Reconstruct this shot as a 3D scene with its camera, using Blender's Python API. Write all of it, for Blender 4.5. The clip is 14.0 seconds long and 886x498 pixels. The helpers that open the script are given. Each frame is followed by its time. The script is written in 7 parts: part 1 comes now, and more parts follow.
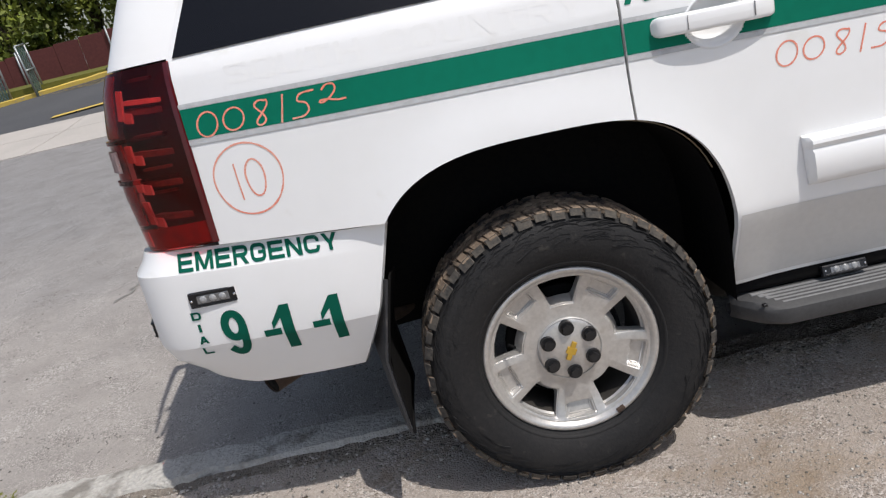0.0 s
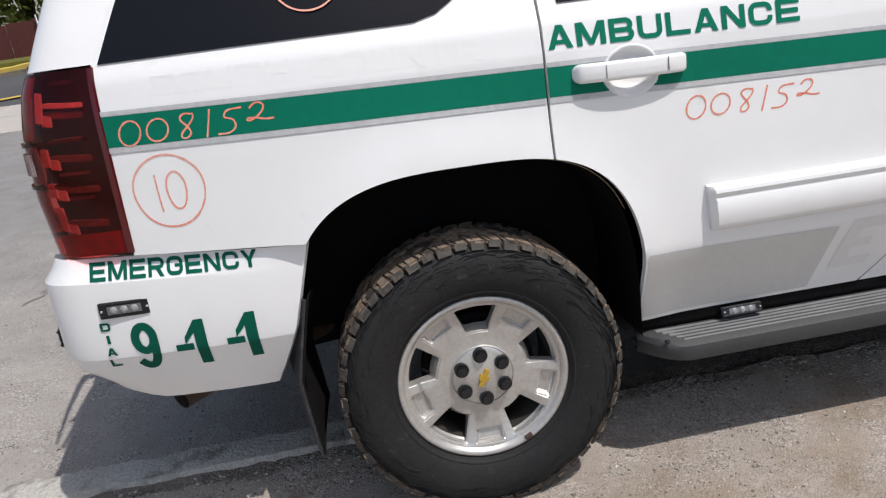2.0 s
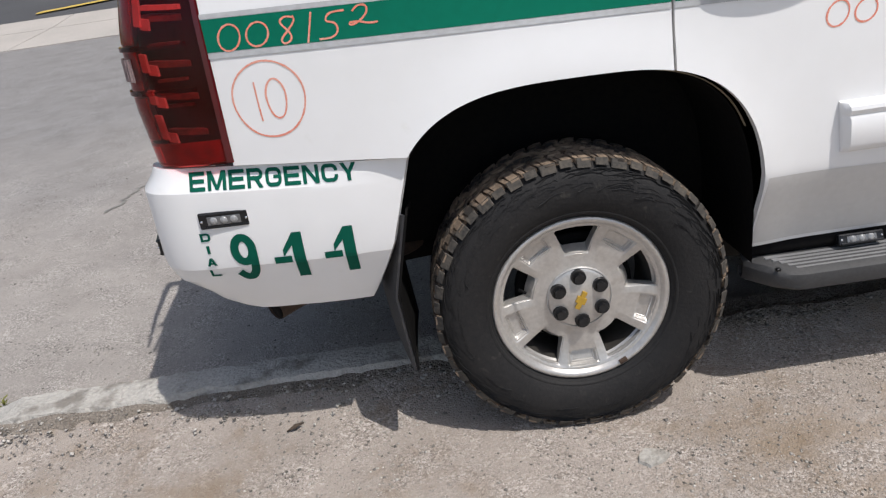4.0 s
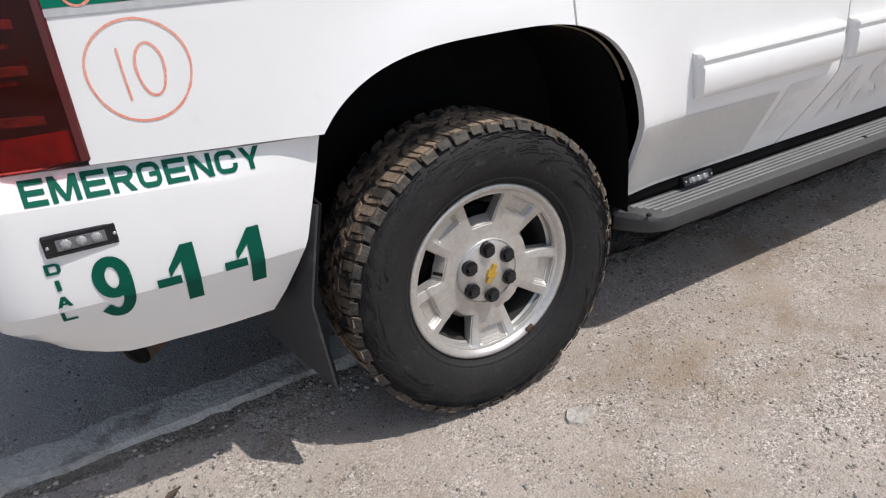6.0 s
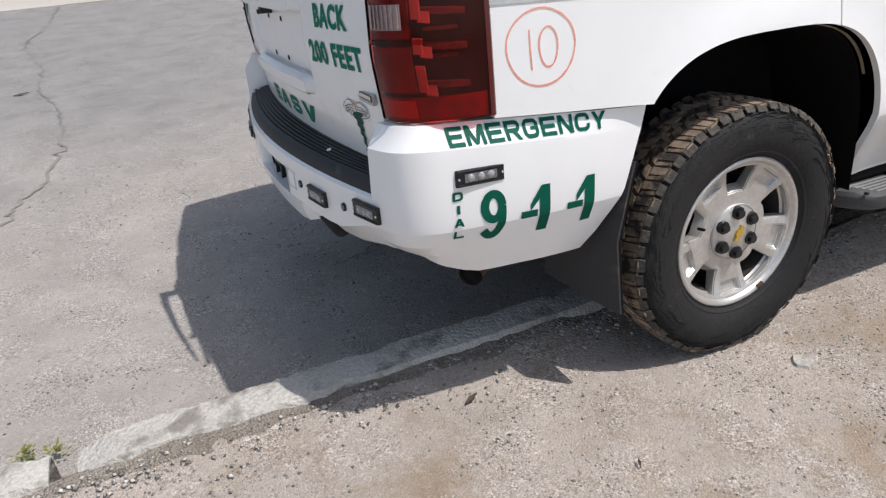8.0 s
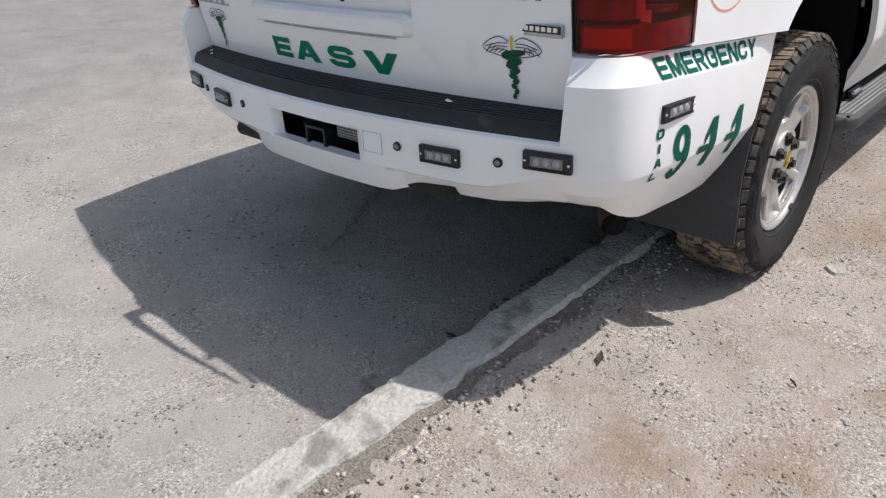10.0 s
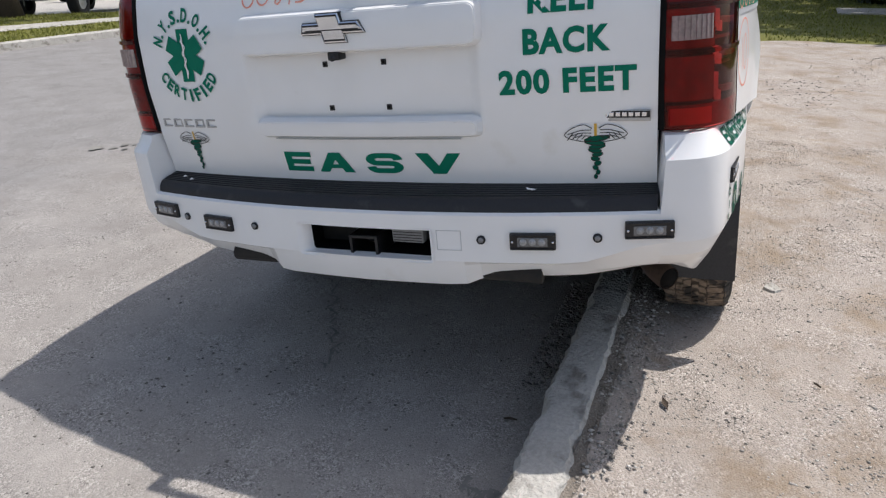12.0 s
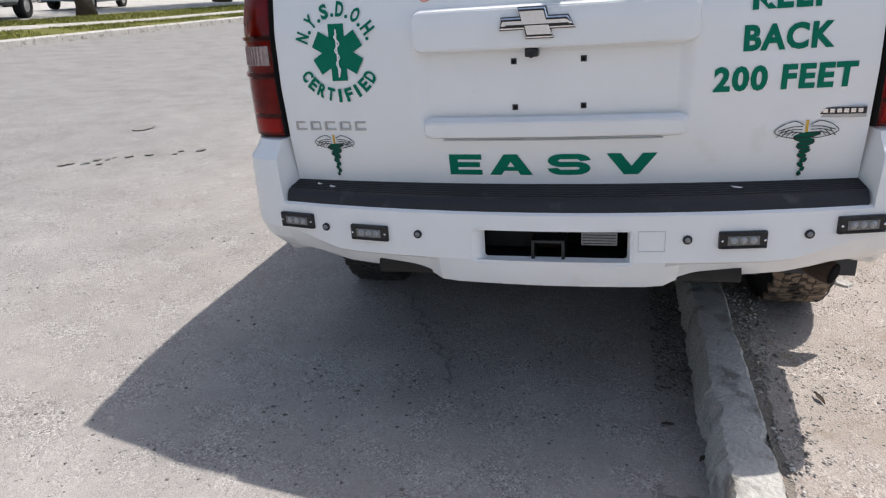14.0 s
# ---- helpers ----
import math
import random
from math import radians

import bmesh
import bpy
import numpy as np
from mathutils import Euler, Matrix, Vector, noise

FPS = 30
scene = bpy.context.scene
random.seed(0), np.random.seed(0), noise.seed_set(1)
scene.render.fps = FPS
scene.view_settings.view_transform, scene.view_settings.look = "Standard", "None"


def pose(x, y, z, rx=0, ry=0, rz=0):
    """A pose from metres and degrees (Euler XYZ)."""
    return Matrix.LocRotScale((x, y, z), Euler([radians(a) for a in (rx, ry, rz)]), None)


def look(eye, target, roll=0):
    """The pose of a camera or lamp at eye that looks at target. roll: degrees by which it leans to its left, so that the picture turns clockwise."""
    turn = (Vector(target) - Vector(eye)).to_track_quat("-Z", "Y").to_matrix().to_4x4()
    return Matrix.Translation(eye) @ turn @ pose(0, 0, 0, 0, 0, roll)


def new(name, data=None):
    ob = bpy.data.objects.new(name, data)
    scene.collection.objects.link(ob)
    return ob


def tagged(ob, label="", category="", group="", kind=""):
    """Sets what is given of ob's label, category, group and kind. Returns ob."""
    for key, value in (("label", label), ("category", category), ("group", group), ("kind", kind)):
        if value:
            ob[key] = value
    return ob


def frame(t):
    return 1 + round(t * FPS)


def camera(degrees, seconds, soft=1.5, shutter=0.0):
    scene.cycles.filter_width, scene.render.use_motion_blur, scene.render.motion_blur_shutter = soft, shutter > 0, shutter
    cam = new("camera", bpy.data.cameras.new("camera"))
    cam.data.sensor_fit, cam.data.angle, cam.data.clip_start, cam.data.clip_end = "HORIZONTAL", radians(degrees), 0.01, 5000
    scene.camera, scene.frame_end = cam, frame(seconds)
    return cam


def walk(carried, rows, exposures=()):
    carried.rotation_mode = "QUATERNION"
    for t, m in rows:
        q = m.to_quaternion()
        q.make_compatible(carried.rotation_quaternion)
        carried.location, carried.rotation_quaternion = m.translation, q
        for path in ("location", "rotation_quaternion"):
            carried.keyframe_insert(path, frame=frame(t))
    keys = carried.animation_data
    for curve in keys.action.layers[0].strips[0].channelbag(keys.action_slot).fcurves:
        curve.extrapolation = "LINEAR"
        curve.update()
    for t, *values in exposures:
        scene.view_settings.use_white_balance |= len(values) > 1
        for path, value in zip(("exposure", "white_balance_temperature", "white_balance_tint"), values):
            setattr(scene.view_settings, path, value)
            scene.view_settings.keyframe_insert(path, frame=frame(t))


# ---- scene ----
cam = camera(64.9, 14.0, soft=1.25)
# The vehicle leans a little on the uneven verge.
LEVEL = pose(0, 0, 0, -4.6, 0.5, 0)
PATH = [
    (0, (-0.274, -2.547, 1.486), (-0.269, -0.685, 0.755), -12.9),
    (0.5, (-0.314, -2.576, 1.505), (-0.272, -0.707, 0.794), -11.7),
    (1, (-0.302, -2.582, 1.511), (-0.215, -0.703, 0.832), -10.6),
    (1.5, (-0.254, -2.573, 1.497), (-0.079, -0.722, 0.761), -9.1),
    (2, (-0.237, -2.576, 1.509), (-0.037, -0.719, 0.796), -7.5),
    (2.5, (-0.248, -2.585, 1.527), (-0.139, -0.722, 0.807), -8.9),
    (3, (-0.276, -2.597, 1.516), (-0.257, -0.745, 0.762), -8.2),
    (3.2, (-0.282, -2.596, 1.515), (-0.323, -0.765, 0.711), -6.7),
    (5.3, (-0.548, -2.166, 1.468), (-0.243, -0.459, 0.472), -7.9),
    (5.5, (-0.583, -2.131, 1.478), (-0.188, -0.455, 0.46), -6.3),
    (6, (-0.839, -2.198, 1.42), (0.002, -0.673, 0.436), -3.7),
    (6.5, (-1.03, -2.284, 1.404), (-0.129, -0.846, 0.345), -0.4),
    (7, (-1.132, -2.392, 1.432), (-0.49, -0.754, 0.479), -5.7),
    (7.5, (-1.307, -2.37, 1.463), (-0.76, -0.662, 0.578), -5.5),
    (8, (-1.578, -2.264, 1.487), (-0.869, -0.652, 0.538), -3.3),
    (8.2, (-1.655, -2.208, 1.478), (-0.901, -0.615, 0.531), -2.1),
    (10.3, (-2.381, -1.403, 1.352), (-1.088, -0.282, 0.317), 0.6),
    (10.5, (-2.422, -1.326, 1.379), (-1.15, -0.214, 0.31), -0.0),
    (11, (-2.711, -1.171, 1.336), (-1.209, -0.329, 0.324), 6.4),
    (11.5, (-2.801, -1.056, 1.373), (-1.167, -0.365, 0.458), 3.6),
    (12, (-2.77, -0.845, 1.372), (-1.067, -0.153, 0.593), -0.7),
    (12.5, (-2.992, -0.677, 1.429), (-1.191, -0.153, 0.743), -0.1),
    (13, (-3.086, -0.528, 1.436), (-1.346, 0.053, 0.647), 2.5),
    (13.5, (-2.982, -0.296, 1.325), (-1.19, 0.184, 0.589), -0.1),
    (14, (-2.938, -0.075, 1.313), (-1.133, 0.348, 0.574), 0.8),
]
EXPOSURES = [(0, -0.23), (3.0, -0.23), (5.3, -.16), (6.0, -.06), (6.5, .06), (7.2, .04), (8.2, -.02), (10.3, 0.07), (11.5, .0), (12.2, .13), (12.6, .22), (13.5, .20), (14.0, 0.26)]
walk(cam, [(t, look(eye, target, roll)) for t, eye, target, roll in PATH], EXPOSURES)

# ---------------------------------------------------------------- light
SUN_DIR = (LEVEL.to_3x3() @ Vector((0.37, -0.41, 1.0))).normalized()      # towards the sun
world = bpy.data.worlds.new("sky")
scene.world = world
world.use_nodes = True
wn = world.node_tree.nodes
sky = wn.new("ShaderNodeTexSky")
sky.sky_type, sky.sun_disc = "NISHITA", False
sky.sun_elevation = math.asin(SUN_DIR.z)
sky.sun_rotation = math.atan2(SUN_DIR.x, SUN_DIR.y)
sky.air_density, sky.dust_density = 1.0, 1.9
wn["Background"].inputs[1].default_value = 0.15
haze = wn.new("ShaderNodeHueSaturation")      # thin bright cloud pales the sky
haze.inputs["Saturation"].default_value = 0.80
world.node_tree.links.new(sky.outputs[0], haze.inputs["Color"])
world.node_tree.links.new(haze.outputs[0], wn["Background"].inputs[0])
sun = new("sun", bpy.data.lights.new("sun", "SUN"))
sun.data.energy, sun.data.angle, sun.data.color = 4.0, radians(0.6), (1.0, 0.957, 0.912)
sun.matrix_world = look(SUN_DIR * 30, (0, 0, 0))


# ---------------------------------------------------------------- materials
def shader(name):
    m = bpy.data.materials.new(name)
    m.use_nodes = True
    return m, m.node_tree.nodes, m.node_tree.links, m.node_tree.nodes["Principled BSDF"]


def mat(name, a, b=None, rough=0.6, metal=0.0, big=3.0, fine=60.0, bump=0.0, bump_scale=None, coat=0.0,
        rough_var=0.1, trans=0.0, spots=None, spot_scale=20.0, spot_at=0.62, contrast=0.25, island=0.0):
    """Two-scale procedural surface: a and b mixed by broad and fine noise, optional stains, relief."""
    m, n, l, p = shader(name)
    b = b or tuple(0.8 * c for c in a)
    co = n.new("ShaderNodeTexCoord")
    n1, n2, add, ramp, mix = (n.new("ShaderNodeTexNoise"), n.new("ShaderNodeTexNoise"), n.new("ShaderNodeMath"),
                              n.new("ShaderNodeValToRGB"), n.new("ShaderNodeMix"))
    n1.inputs["Scale"].default_value, n1.inputs["Detail"].default_value = big, 5
    n2.inputs["Scale"].default_value, n2.inputs["Detail"].default_value = fine, 4
    for q in (n1, n2):
        l.new(co.outputs["Object"], q.inputs["Vector"])
    add.operation = "ADD"
    l.new(n1.outputs[0], add.inputs[0])
    l.new(n2.outputs[0], add.inputs[1])
    half = n.new("ShaderNodeMath")
    half.operation = "MULTIPLY"
    half.inputs[1].default_value = 0.5
    l.new(add.outputs[0], half.inputs[0])
    ramp.color_ramp.elements[0].position, ramp.color_ramp.elements[1].position = 0.5 - contrast / 2, 0.5 + contrast / 2
    l.new(half.outputs[0], ramp.inputs[0])
    mix.data_type = "RGBA"
    mix.inputs["A"].default_value, mix.inputs["B"].default_value = (*a, 1), (*b, 1)
    l.new(ramp.outputs[0], mix.inputs["Factor"])
    out = mix.outputs["Result"]
    if spots:
        n3, r3, m3 = n.new("ShaderNodeTexNoise"), n.new("ShaderNodeValToRGB"), n.new("ShaderNodeMix")
        n3.inputs["Scale"].default_value, n3.inputs["Detail"].default_value = spot_scale, 6
        l.new(co.outputs["Object"], n3.inputs["Vector"])
        r3.color_ramp.elements[0].position, r3.color_ramp.elements[1].position = spot_at, spot_at + 0.12
        l.new(n3.outputs[0], r3.inputs[0])
        m3.data_type = "RGBA"
        m3.inputs["B"].default_value = (*spots, 1)
        l.new(r3.outputs[0], m3.inputs["Factor"])
        l.new(out, m3.inputs["A"])
        out = m3.outputs["Result"]
    if island:
        geo, hsv = n.new("ShaderNodeNewGeometry"), n.new("ShaderNodeHueSaturation")
        mr = n.new("ShaderNodeMapRange")
        mr.inputs["To Min"].default_value, mr.inputs["To Max"].default_value = 1 - island, 1 + island
        l.new(geo.outputs["Random Per Island"], mr.inputs["Value"])
        l.new(mr.outputs[0], hsv.inputs["Value"])
        l.new(out, hsv.inputs["Color"])
        out = hsv.outputs[0]
    l.new(out, p.inputs["Base Color"])
    rm = n.new("ShaderNodeMapRange")
    rm.inputs["To Min"].default_value, rm.inputs["To Max"].default_value = max(0.02, rough - rough_var), min(1, rough + rough_var)
    l.new(half.outputs[0], rm.inputs["Value"])
    l.new(rm.outputs[0], p.inputs["Roughness"])
    p.inputs["Metallic"].default_value = metal
    p.inputs["Coat Weight"].default_value = coat
    p.inputs["Coat Roughness"].default_value = 0.06
    p.inputs["Transmission Weight"].default_value = trans
    if bump:
        nb, bp = n.new("ShaderNodeTexNoise"), n.new("ShaderNodeBump")
        nb.inputs["Scale"].default_value, nb.inputs["Detail"].default_value = bump_scale or fine, 6
        l.new(co.outputs["Object"], nb.inputs["Vector"])
        l.new(nb.outputs[0], bp.inputs["Height"])
        bp.inputs["Strength"].default_value, bp.inputs["Distance"].default_value = 1.0, bump
        l.new(bp.outputs[0], p.inputs["Normal"])
    return m


PAINT = mat("white_paint", (0.85, 0.85, 0.85), (0.82, 0.82, 0.815), rough=0.38, big=1.5, fine=9, coat=0.5, rough_var=0.05,
            spots=(0.76, 0.75, 0.72), spot_scale=7, spot_at=0.66)
GREEN = mat("green_vinyl", (0.0, 0.172, 0.104), (0.0, 0.152, 0.092), rough=0.6, big=2, fine=40, rough_var=0.05)
GREEN.node_tree.nodes["Principled BSDF"].inputs["Specular IOR Level"].default_value = 0.15
DARK_GREEN = mat("dark_green_vinyl", (0.0, 0.098, 0.062), (0.0, 0.085, 0.054), rough=0.6, big=2, fine=40, rough_var=0.05)
DARK_GREEN.node_tree.nodes["Principled BSDF"].inputs["Specular IOR Level"].default_value = 0.15
GREY_LINE = mat("grey_edge_line", (0.55, 0.56, 0.57), rough=0.4)
PALE_FILM = mat("pale_grey_film", (0.76, 0.755, 0.745), (0.72, 0.715, 0.705), rough=0.45, big=3, fine=60)
SHADE_GREY = mat("grey_film_and_shade", (0.63, 0.622, 0.605), (0.59, 0.582, 0.565), rough=0.45, big=3, fine=60)
GHOST = mat("ghost_letter", (0.835, 0.835, 0.83), (0.80, 0.80, 0.795), rough=0.55)
CHALK = mat("orange_grease_pencil", (0.76, 0.24, 0.16), (0.80, 0.40, 0.31), rough=0.8, fine=250, contrast=0.1)
BLACK_PLASTIC = mat("black_plastic", (0.022, 0.022, 0.025), (0.035, 0.035, 0.038), rough=0.6, fine=150, bump=0.0006, bump_scale=500,
                    spots=(0.09, 0.085, 0.08), spot_scale=9, spot_at=0.62)
PAD = mat("bumper_pad_plastic", (0.010, 0.010, 0.013), (0.016, 0.016, 0.019), rough=0.55, fine=120, bump=0.0008, bump_scale=400,
          spots=(0.045, 0.044, 0.045), spot_scale=14, spot_at=0.64)
WELL = mat("wheel_well_liner", (0.007, 0.007, 0.008), (0.012, 0.011, 0.010), rough=0.95, fine=60, bump=0.002)
WELL.node_tree.nodes["Principled BSDF"].inputs["Specular IOR Level"].default_value = 0.08
UNDER = mat("dirty_underbody", (0.016, 0.015, 0.014), (0.030, 0.026, 0.022), rough=0.9, fine=40, bump=0.002)
GLASS = mat("tinted_glass", (0.006, 0.006, 0.008), (0.008, 0.008, 0.010), rough=0.06, rough_var=0.02, trans=0.2)
GLASS.node_tree.nodes["Principled BSDF"].inputs["Specular IOR Level"].default_value = 0.35
RUBBER = mat("tyre_rubber", (0.013, 0.013, 0.014), (0.022, 0.021, 0.021), rough=0.72, big=6, fine=90, bump=0.0015, bump_scale=120,
             spots=(0.045, 0.042, 0.038), spot_scale=30, spot_at=0.64)
RUBBER.node_tree.nodes["Principled BSDF"].inputs["Specular IOR Level"].default_value = 0.3
TREAD = mat("dusty_tread", (0.20, 0.145, 0.102), (0.31, 0.235, 0.170), rough=0.95, big=9, fine=60, bump=0.003, bump_scale=150,
            spots=(0.040, 0.034, 0.030), spot_scale=16, spot_at=0.47)
GROOVE = mat("dust_packed_groove", (0.115, 0.084, 0.060), (0.055, 0.042, 0.033), rough=0.95, big=14, fine=70, bump=0.003, bump_scale=150)
# tread of the wheels in shade: their darkness is put into the colour
SHADED_TREAD = mat("shaded_dark_tread", (0.028, 0.025, 0.023), (0.060, 0.050, 0.042), rough=0.95, big=9, fine=60, bump=0.002, bump_scale=150)
SHOULDER = mat("scuffed_shoulder", (0.035, 0.033, 0.031), (0.09, 0.078, 0.064), rough=0.85, big=20, fine=80, bump=0.002, bump_scale=150)
ALLOY = mat("machined_alloy", (0.61, 0.59, 0.565), (0.50, 0.482, 0.46), rough=0.36, metal=0.62, big=4, fine=90, rough_var=0.08,
            spots=(0.45, 0.42, 0.38), spot_scale=18, spot_at=0.66)
ALLOY_DARK = mat("painted_alloy", (0.50, 0.49, 0.48), (0.42, 0.41, 0.40), rough=0.5, metal=0.5, big=6, fine=60)
CHROME = mat("chrome", (0.75, 0.76, 0.78), (0.7, 0.71, 0.73), rough=0.14, metal=1.0, rough_var=0.05)
GOLD = mat("gold_badge", (0.62, 0.40, 0.06), (0.55, 0.34, 0.05), rough=0.35, metal=0.4)
RUST = mat("rust", (0.085, 0.052, 0.034), (0.05, 0.034, 0.026), rough=0.95, fine=80, bump=0.002)
DARK_METAL = mat("dark_metal", (0.02, 0.02, 0.022), (0.04, 0.04, 0.042), rough=0.35, metal=0.6)
LENS_RED = mat("red_lens", (0.23, 0.009, 0.009), (0.10, 0.005, 0.005), rough=0.10, coat=1.0, big=14, fine=30, rough_var=0.03)
LENS_SMOKE = mat("smoked_red_lens", (0.050, 0.004, 0.005), (0.028, 0.003, 0.004), rough=0.10, coat=1.0, big=6, fine=30, rough_var=0.03)
LENS_EDGE = mat("dark_red_edge", (0.085, 0.004, 0.007), (0.06, 0.003, 0.005), rough=0.16, coat=0.3, big=6, fine=30, rough_var=0.03)
LENS_BRIGHT = mat("bright_red_reflector", (0.62, 0.030, 0.015), (0.5, 0.02, 0.012), rough=0.12, coat=1.0, big=6, fine=40, rough_var=0.03)
LENS_CLEAR = mat("clear_lens", (0.34, 0.25, 0.25), (0.22, 0.16, 0.16), rough=0.12, coat=1.0, big=20, fine=90)
LED = mat("led_lens", (0.36, 0.365, 0.37), (0.20, 0.203, 0.207), rough=0.15, coat=1.0, fine=200)
LED_PLATE = mat("led_plate", (0.10, 0.103, 0.107), (0.16, 0.163, 0.168), rough=0.2, coat=1.0, fine=160)
CLEAN_PAINT = mat("clean_paint", (0.86, 0.86, 0.86), (0.83, 0.83, 0.83), rough=0.4)
SEALANT = mat("tan_sealant", (0.30, 0.25, 0.17), (0.16, 0.13, 0.09), rough=0.8, fine=40)
BOARD = mat("grey_board_plastic", (0.040, 0.040, 0.042), (0.060, 0.060, 0.061), rough=0.65, big=5, fine=110, bump=0.0008, bump_scale=300)
STEP_GREY = mat("grey_step_tread", (0.27, 0.27, 0.272), (0.20, 0.20, 0.203), rough=0.6, metal=0.1, big=6, fine=120)



def grains(name, sand, dark, light, stain, size, patch, rough=0.95, relief=0.004, stain_at=0.55, strength=0.8, lump=0.02, broad=1.1, worn=(0.74, 0.725, 0.71), y_fade=None):
    """Loose or bound small stones: cells of mixed tones at two sizes, sandy patches between them, broad stains."""
    m, n, l, p = shader(name)
    co = n.new("ShaderNodeTexCoord")
    outs = []
    for k in (1.0, 2.7):
        vo = n.new("ShaderNodeTexVoronoi")
        vo.inputs["Scale"].default_value = size * k
        vo.inputs["Randomness"].default_value = 1.0
        l.new(co.outputs["Object"], vo.inputs["Vector"])
        sp, ra = n.new("ShaderNodeSeparateColor"), n.new("ShaderNodeValToRGB")
        l.new(vo.outputs["Color"], sp.inputs[0])
        l.new(sp.outputs[0], ra.inputs[0])
        e = ra.color_ramp.elements
        e[0].color, e[1].color = (*dark, 1), (*light, 1)
        q = ra.color_ramp.elements.new(0.55)
        q.color = (*sand, 1)
        outs.append((ra.outputs[0], vo.outputs["Distance"]))
    two = n.new("ShaderNodeMix")
    two.data_type = "RGBA"
    pick, pickr = n.new("ShaderNodeTexNoise"), n.new("ShaderNodeValToRGB")
    pick.inputs["Scale"].default_value, pick.inputs["Detail"].default_value = size * 0.4, 4
    l.new(co.outputs["Object"], pick.inputs["Vector"])
    pickr.color_ramp.elements[0].position, pickr.color_ramp.elements[1].position = 0.47, 0.56
    l.new(pick.outputs[0], pickr.inputs[0])
    l.new(pickr.outputs[0], two.inputs["Factor"])
    l.new(outs[0][0], two.inputs["A"])
    l.new(outs[1][0], two.inputs["B"])
    pn, pr, pm = n.new("ShaderNodeTexNoise"), n.new("ShaderNodeValToRGB"), n.new("ShaderNodeMix")
    pn.inputs["Scale"].default_value, pn.inputs["Detail"].default_value, pn.inputs["Roughness"].default_value = patch, 8, 0.65
    l.new(co.outputs["Object"], pn.inputs["Vector"])
    pr.color_ramp.elements[0].position, pr.color_ramp.elements[1].position = 0.42, 0.62
    l.new(pn.outputs[0], pr.inputs[0])
    pr.color_ramp.elements[0].color = (1 - strength,) * 3 + (1,)
    pm.data_type = "RGBA"
    l.new(pr.outputs[0], pm.inputs["Factor"])
    l.new(two.outputs["Result"], pm.inputs["B"])
    pm.inputs["A"].default_value = (*sand, 1)
    sn, sr, sm = n.new("ShaderNodeTexNoise"), n.new("ShaderNodeValToRGB"), n.new("ShaderNodeMix")
    sn.inputs["Scale"].default_value, sn.inputs["Detail"].default_value, sn.inputs["Roughness"].default_value = patch * 0.55, 10, 0.72
    l.new(co.outputs["Object"], sn.inputs["Vector"])
    sr.color_ramp.elements[0].position, sr.color_ramp.elements[1].position = stain_at, stain_at + 0.16
    sr.color_ramp.elements[1].color = (0.88, 0.88, 0.88, 1)
    l.new(sn.outputs[0], sr.inputs[0])
    sm.data_type = "RGBA"
    l.new(sr.outputs[0], sm.inputs["Factor"])
    l.new(pm.outputs["Result"], sm.inputs["A"])
    sm.inputs["B"].default_value = (*stain, 1)
    # broad worn and dusty patches with ragged edges
    wn_, wr, wm = n.new("ShaderNodeTexNoise"), n.new("ShaderNodeValToRGB"), n.new("ShaderNodeMix")
    wn_.inputs["Scale"].default_value, wn_.inputs["Detail"].default_value, wn_.inputs["Roughness"].default_value, wn_.inputs["Distortion"].default_value = broad, 10, 0.70, 0.15
    l.new(co.outputs["Object"], wn_.inputs["Vector"])
    e = wr.color_ramp.elements
    e[0].position, e[1].position = 0.36, 0.64
    e[0].color, e[1].color = (*worn, 1), (1.08, 1.075, 1.07, 1)
    q = wr.color_ramp.elements.new(0.47)
    q.color = (0.95, 0.945, 0.94, 1)
    l.new(wn_.outputs[0], wr.inputs[0])
    wm.data_type, wm.blend_type = "RGBA", "MULTIPLY"
    wm.inputs["Factor"].default_value = 1.0
    l.new(sm.outputs["Result"], wm.inputs["A"])
    l.new(wr.outputs[0], wm.inputs["B"])
    last = wm.outputs["Result"]
    if y_fade:      # paler and warmer by the verge, darker and bluer across the road, with a ragged change
        xyz, dn, dm, dr, dx = (n.new("ShaderNodeSeparateXYZ"), n.new("ShaderNodeTexNoise"), n.new("ShaderNodeMath"), n.new("ShaderNodeMapRange"), n.new("ShaderNodeMix"))
        dn.inputs["Scale"].default_value, dn.inputs["Detail"].default_value = 0.8, 8
        l.new(co.outputs["Object"], xyz.inputs[0])
        l.new(co.outputs["Object"], dn.inputs["Vector"])
        dm.operation = "MULTIPLY_ADD"
        dm.inputs[1].default_value = 4.0
        l.new(dn.outputs[0], dm.inputs[0])
        l.new(xyz.outputs[1], dm.inputs[2])
        dr.inputs["From Min"].default_value, dr.inputs["From Max"].default_value = y_fade
        l.new(dm.outputs[0], dr.inputs["Value"])
        dx.data_type = "RGBA"
        dx.inputs["A"].default_value, dx.inputs["B"].default_value = (1.05, 1.03, 1.00, 1), (0.77, 0.785, 0.805, 1)
        l.new(dr.outputs[0], dx.inputs["Factor"])
        dd = n.new("ShaderNodeMix")
        dd.data_type, dd.blend_type = "RGBA", "MULTIPLY"
        dd.inputs["Factor"].default_value = 1.0
        l.new(last, dd.inputs["A"])
        l.new(dx.outputs["Result"], dd.inputs["B"])
        last = dd.outputs["Result"]
    l.new(last, p.inputs["Base Color"])
    p.inputs["Roughness"].default_value = rough
    p.inputs["Specular IOR Level"].default_value = 0.25
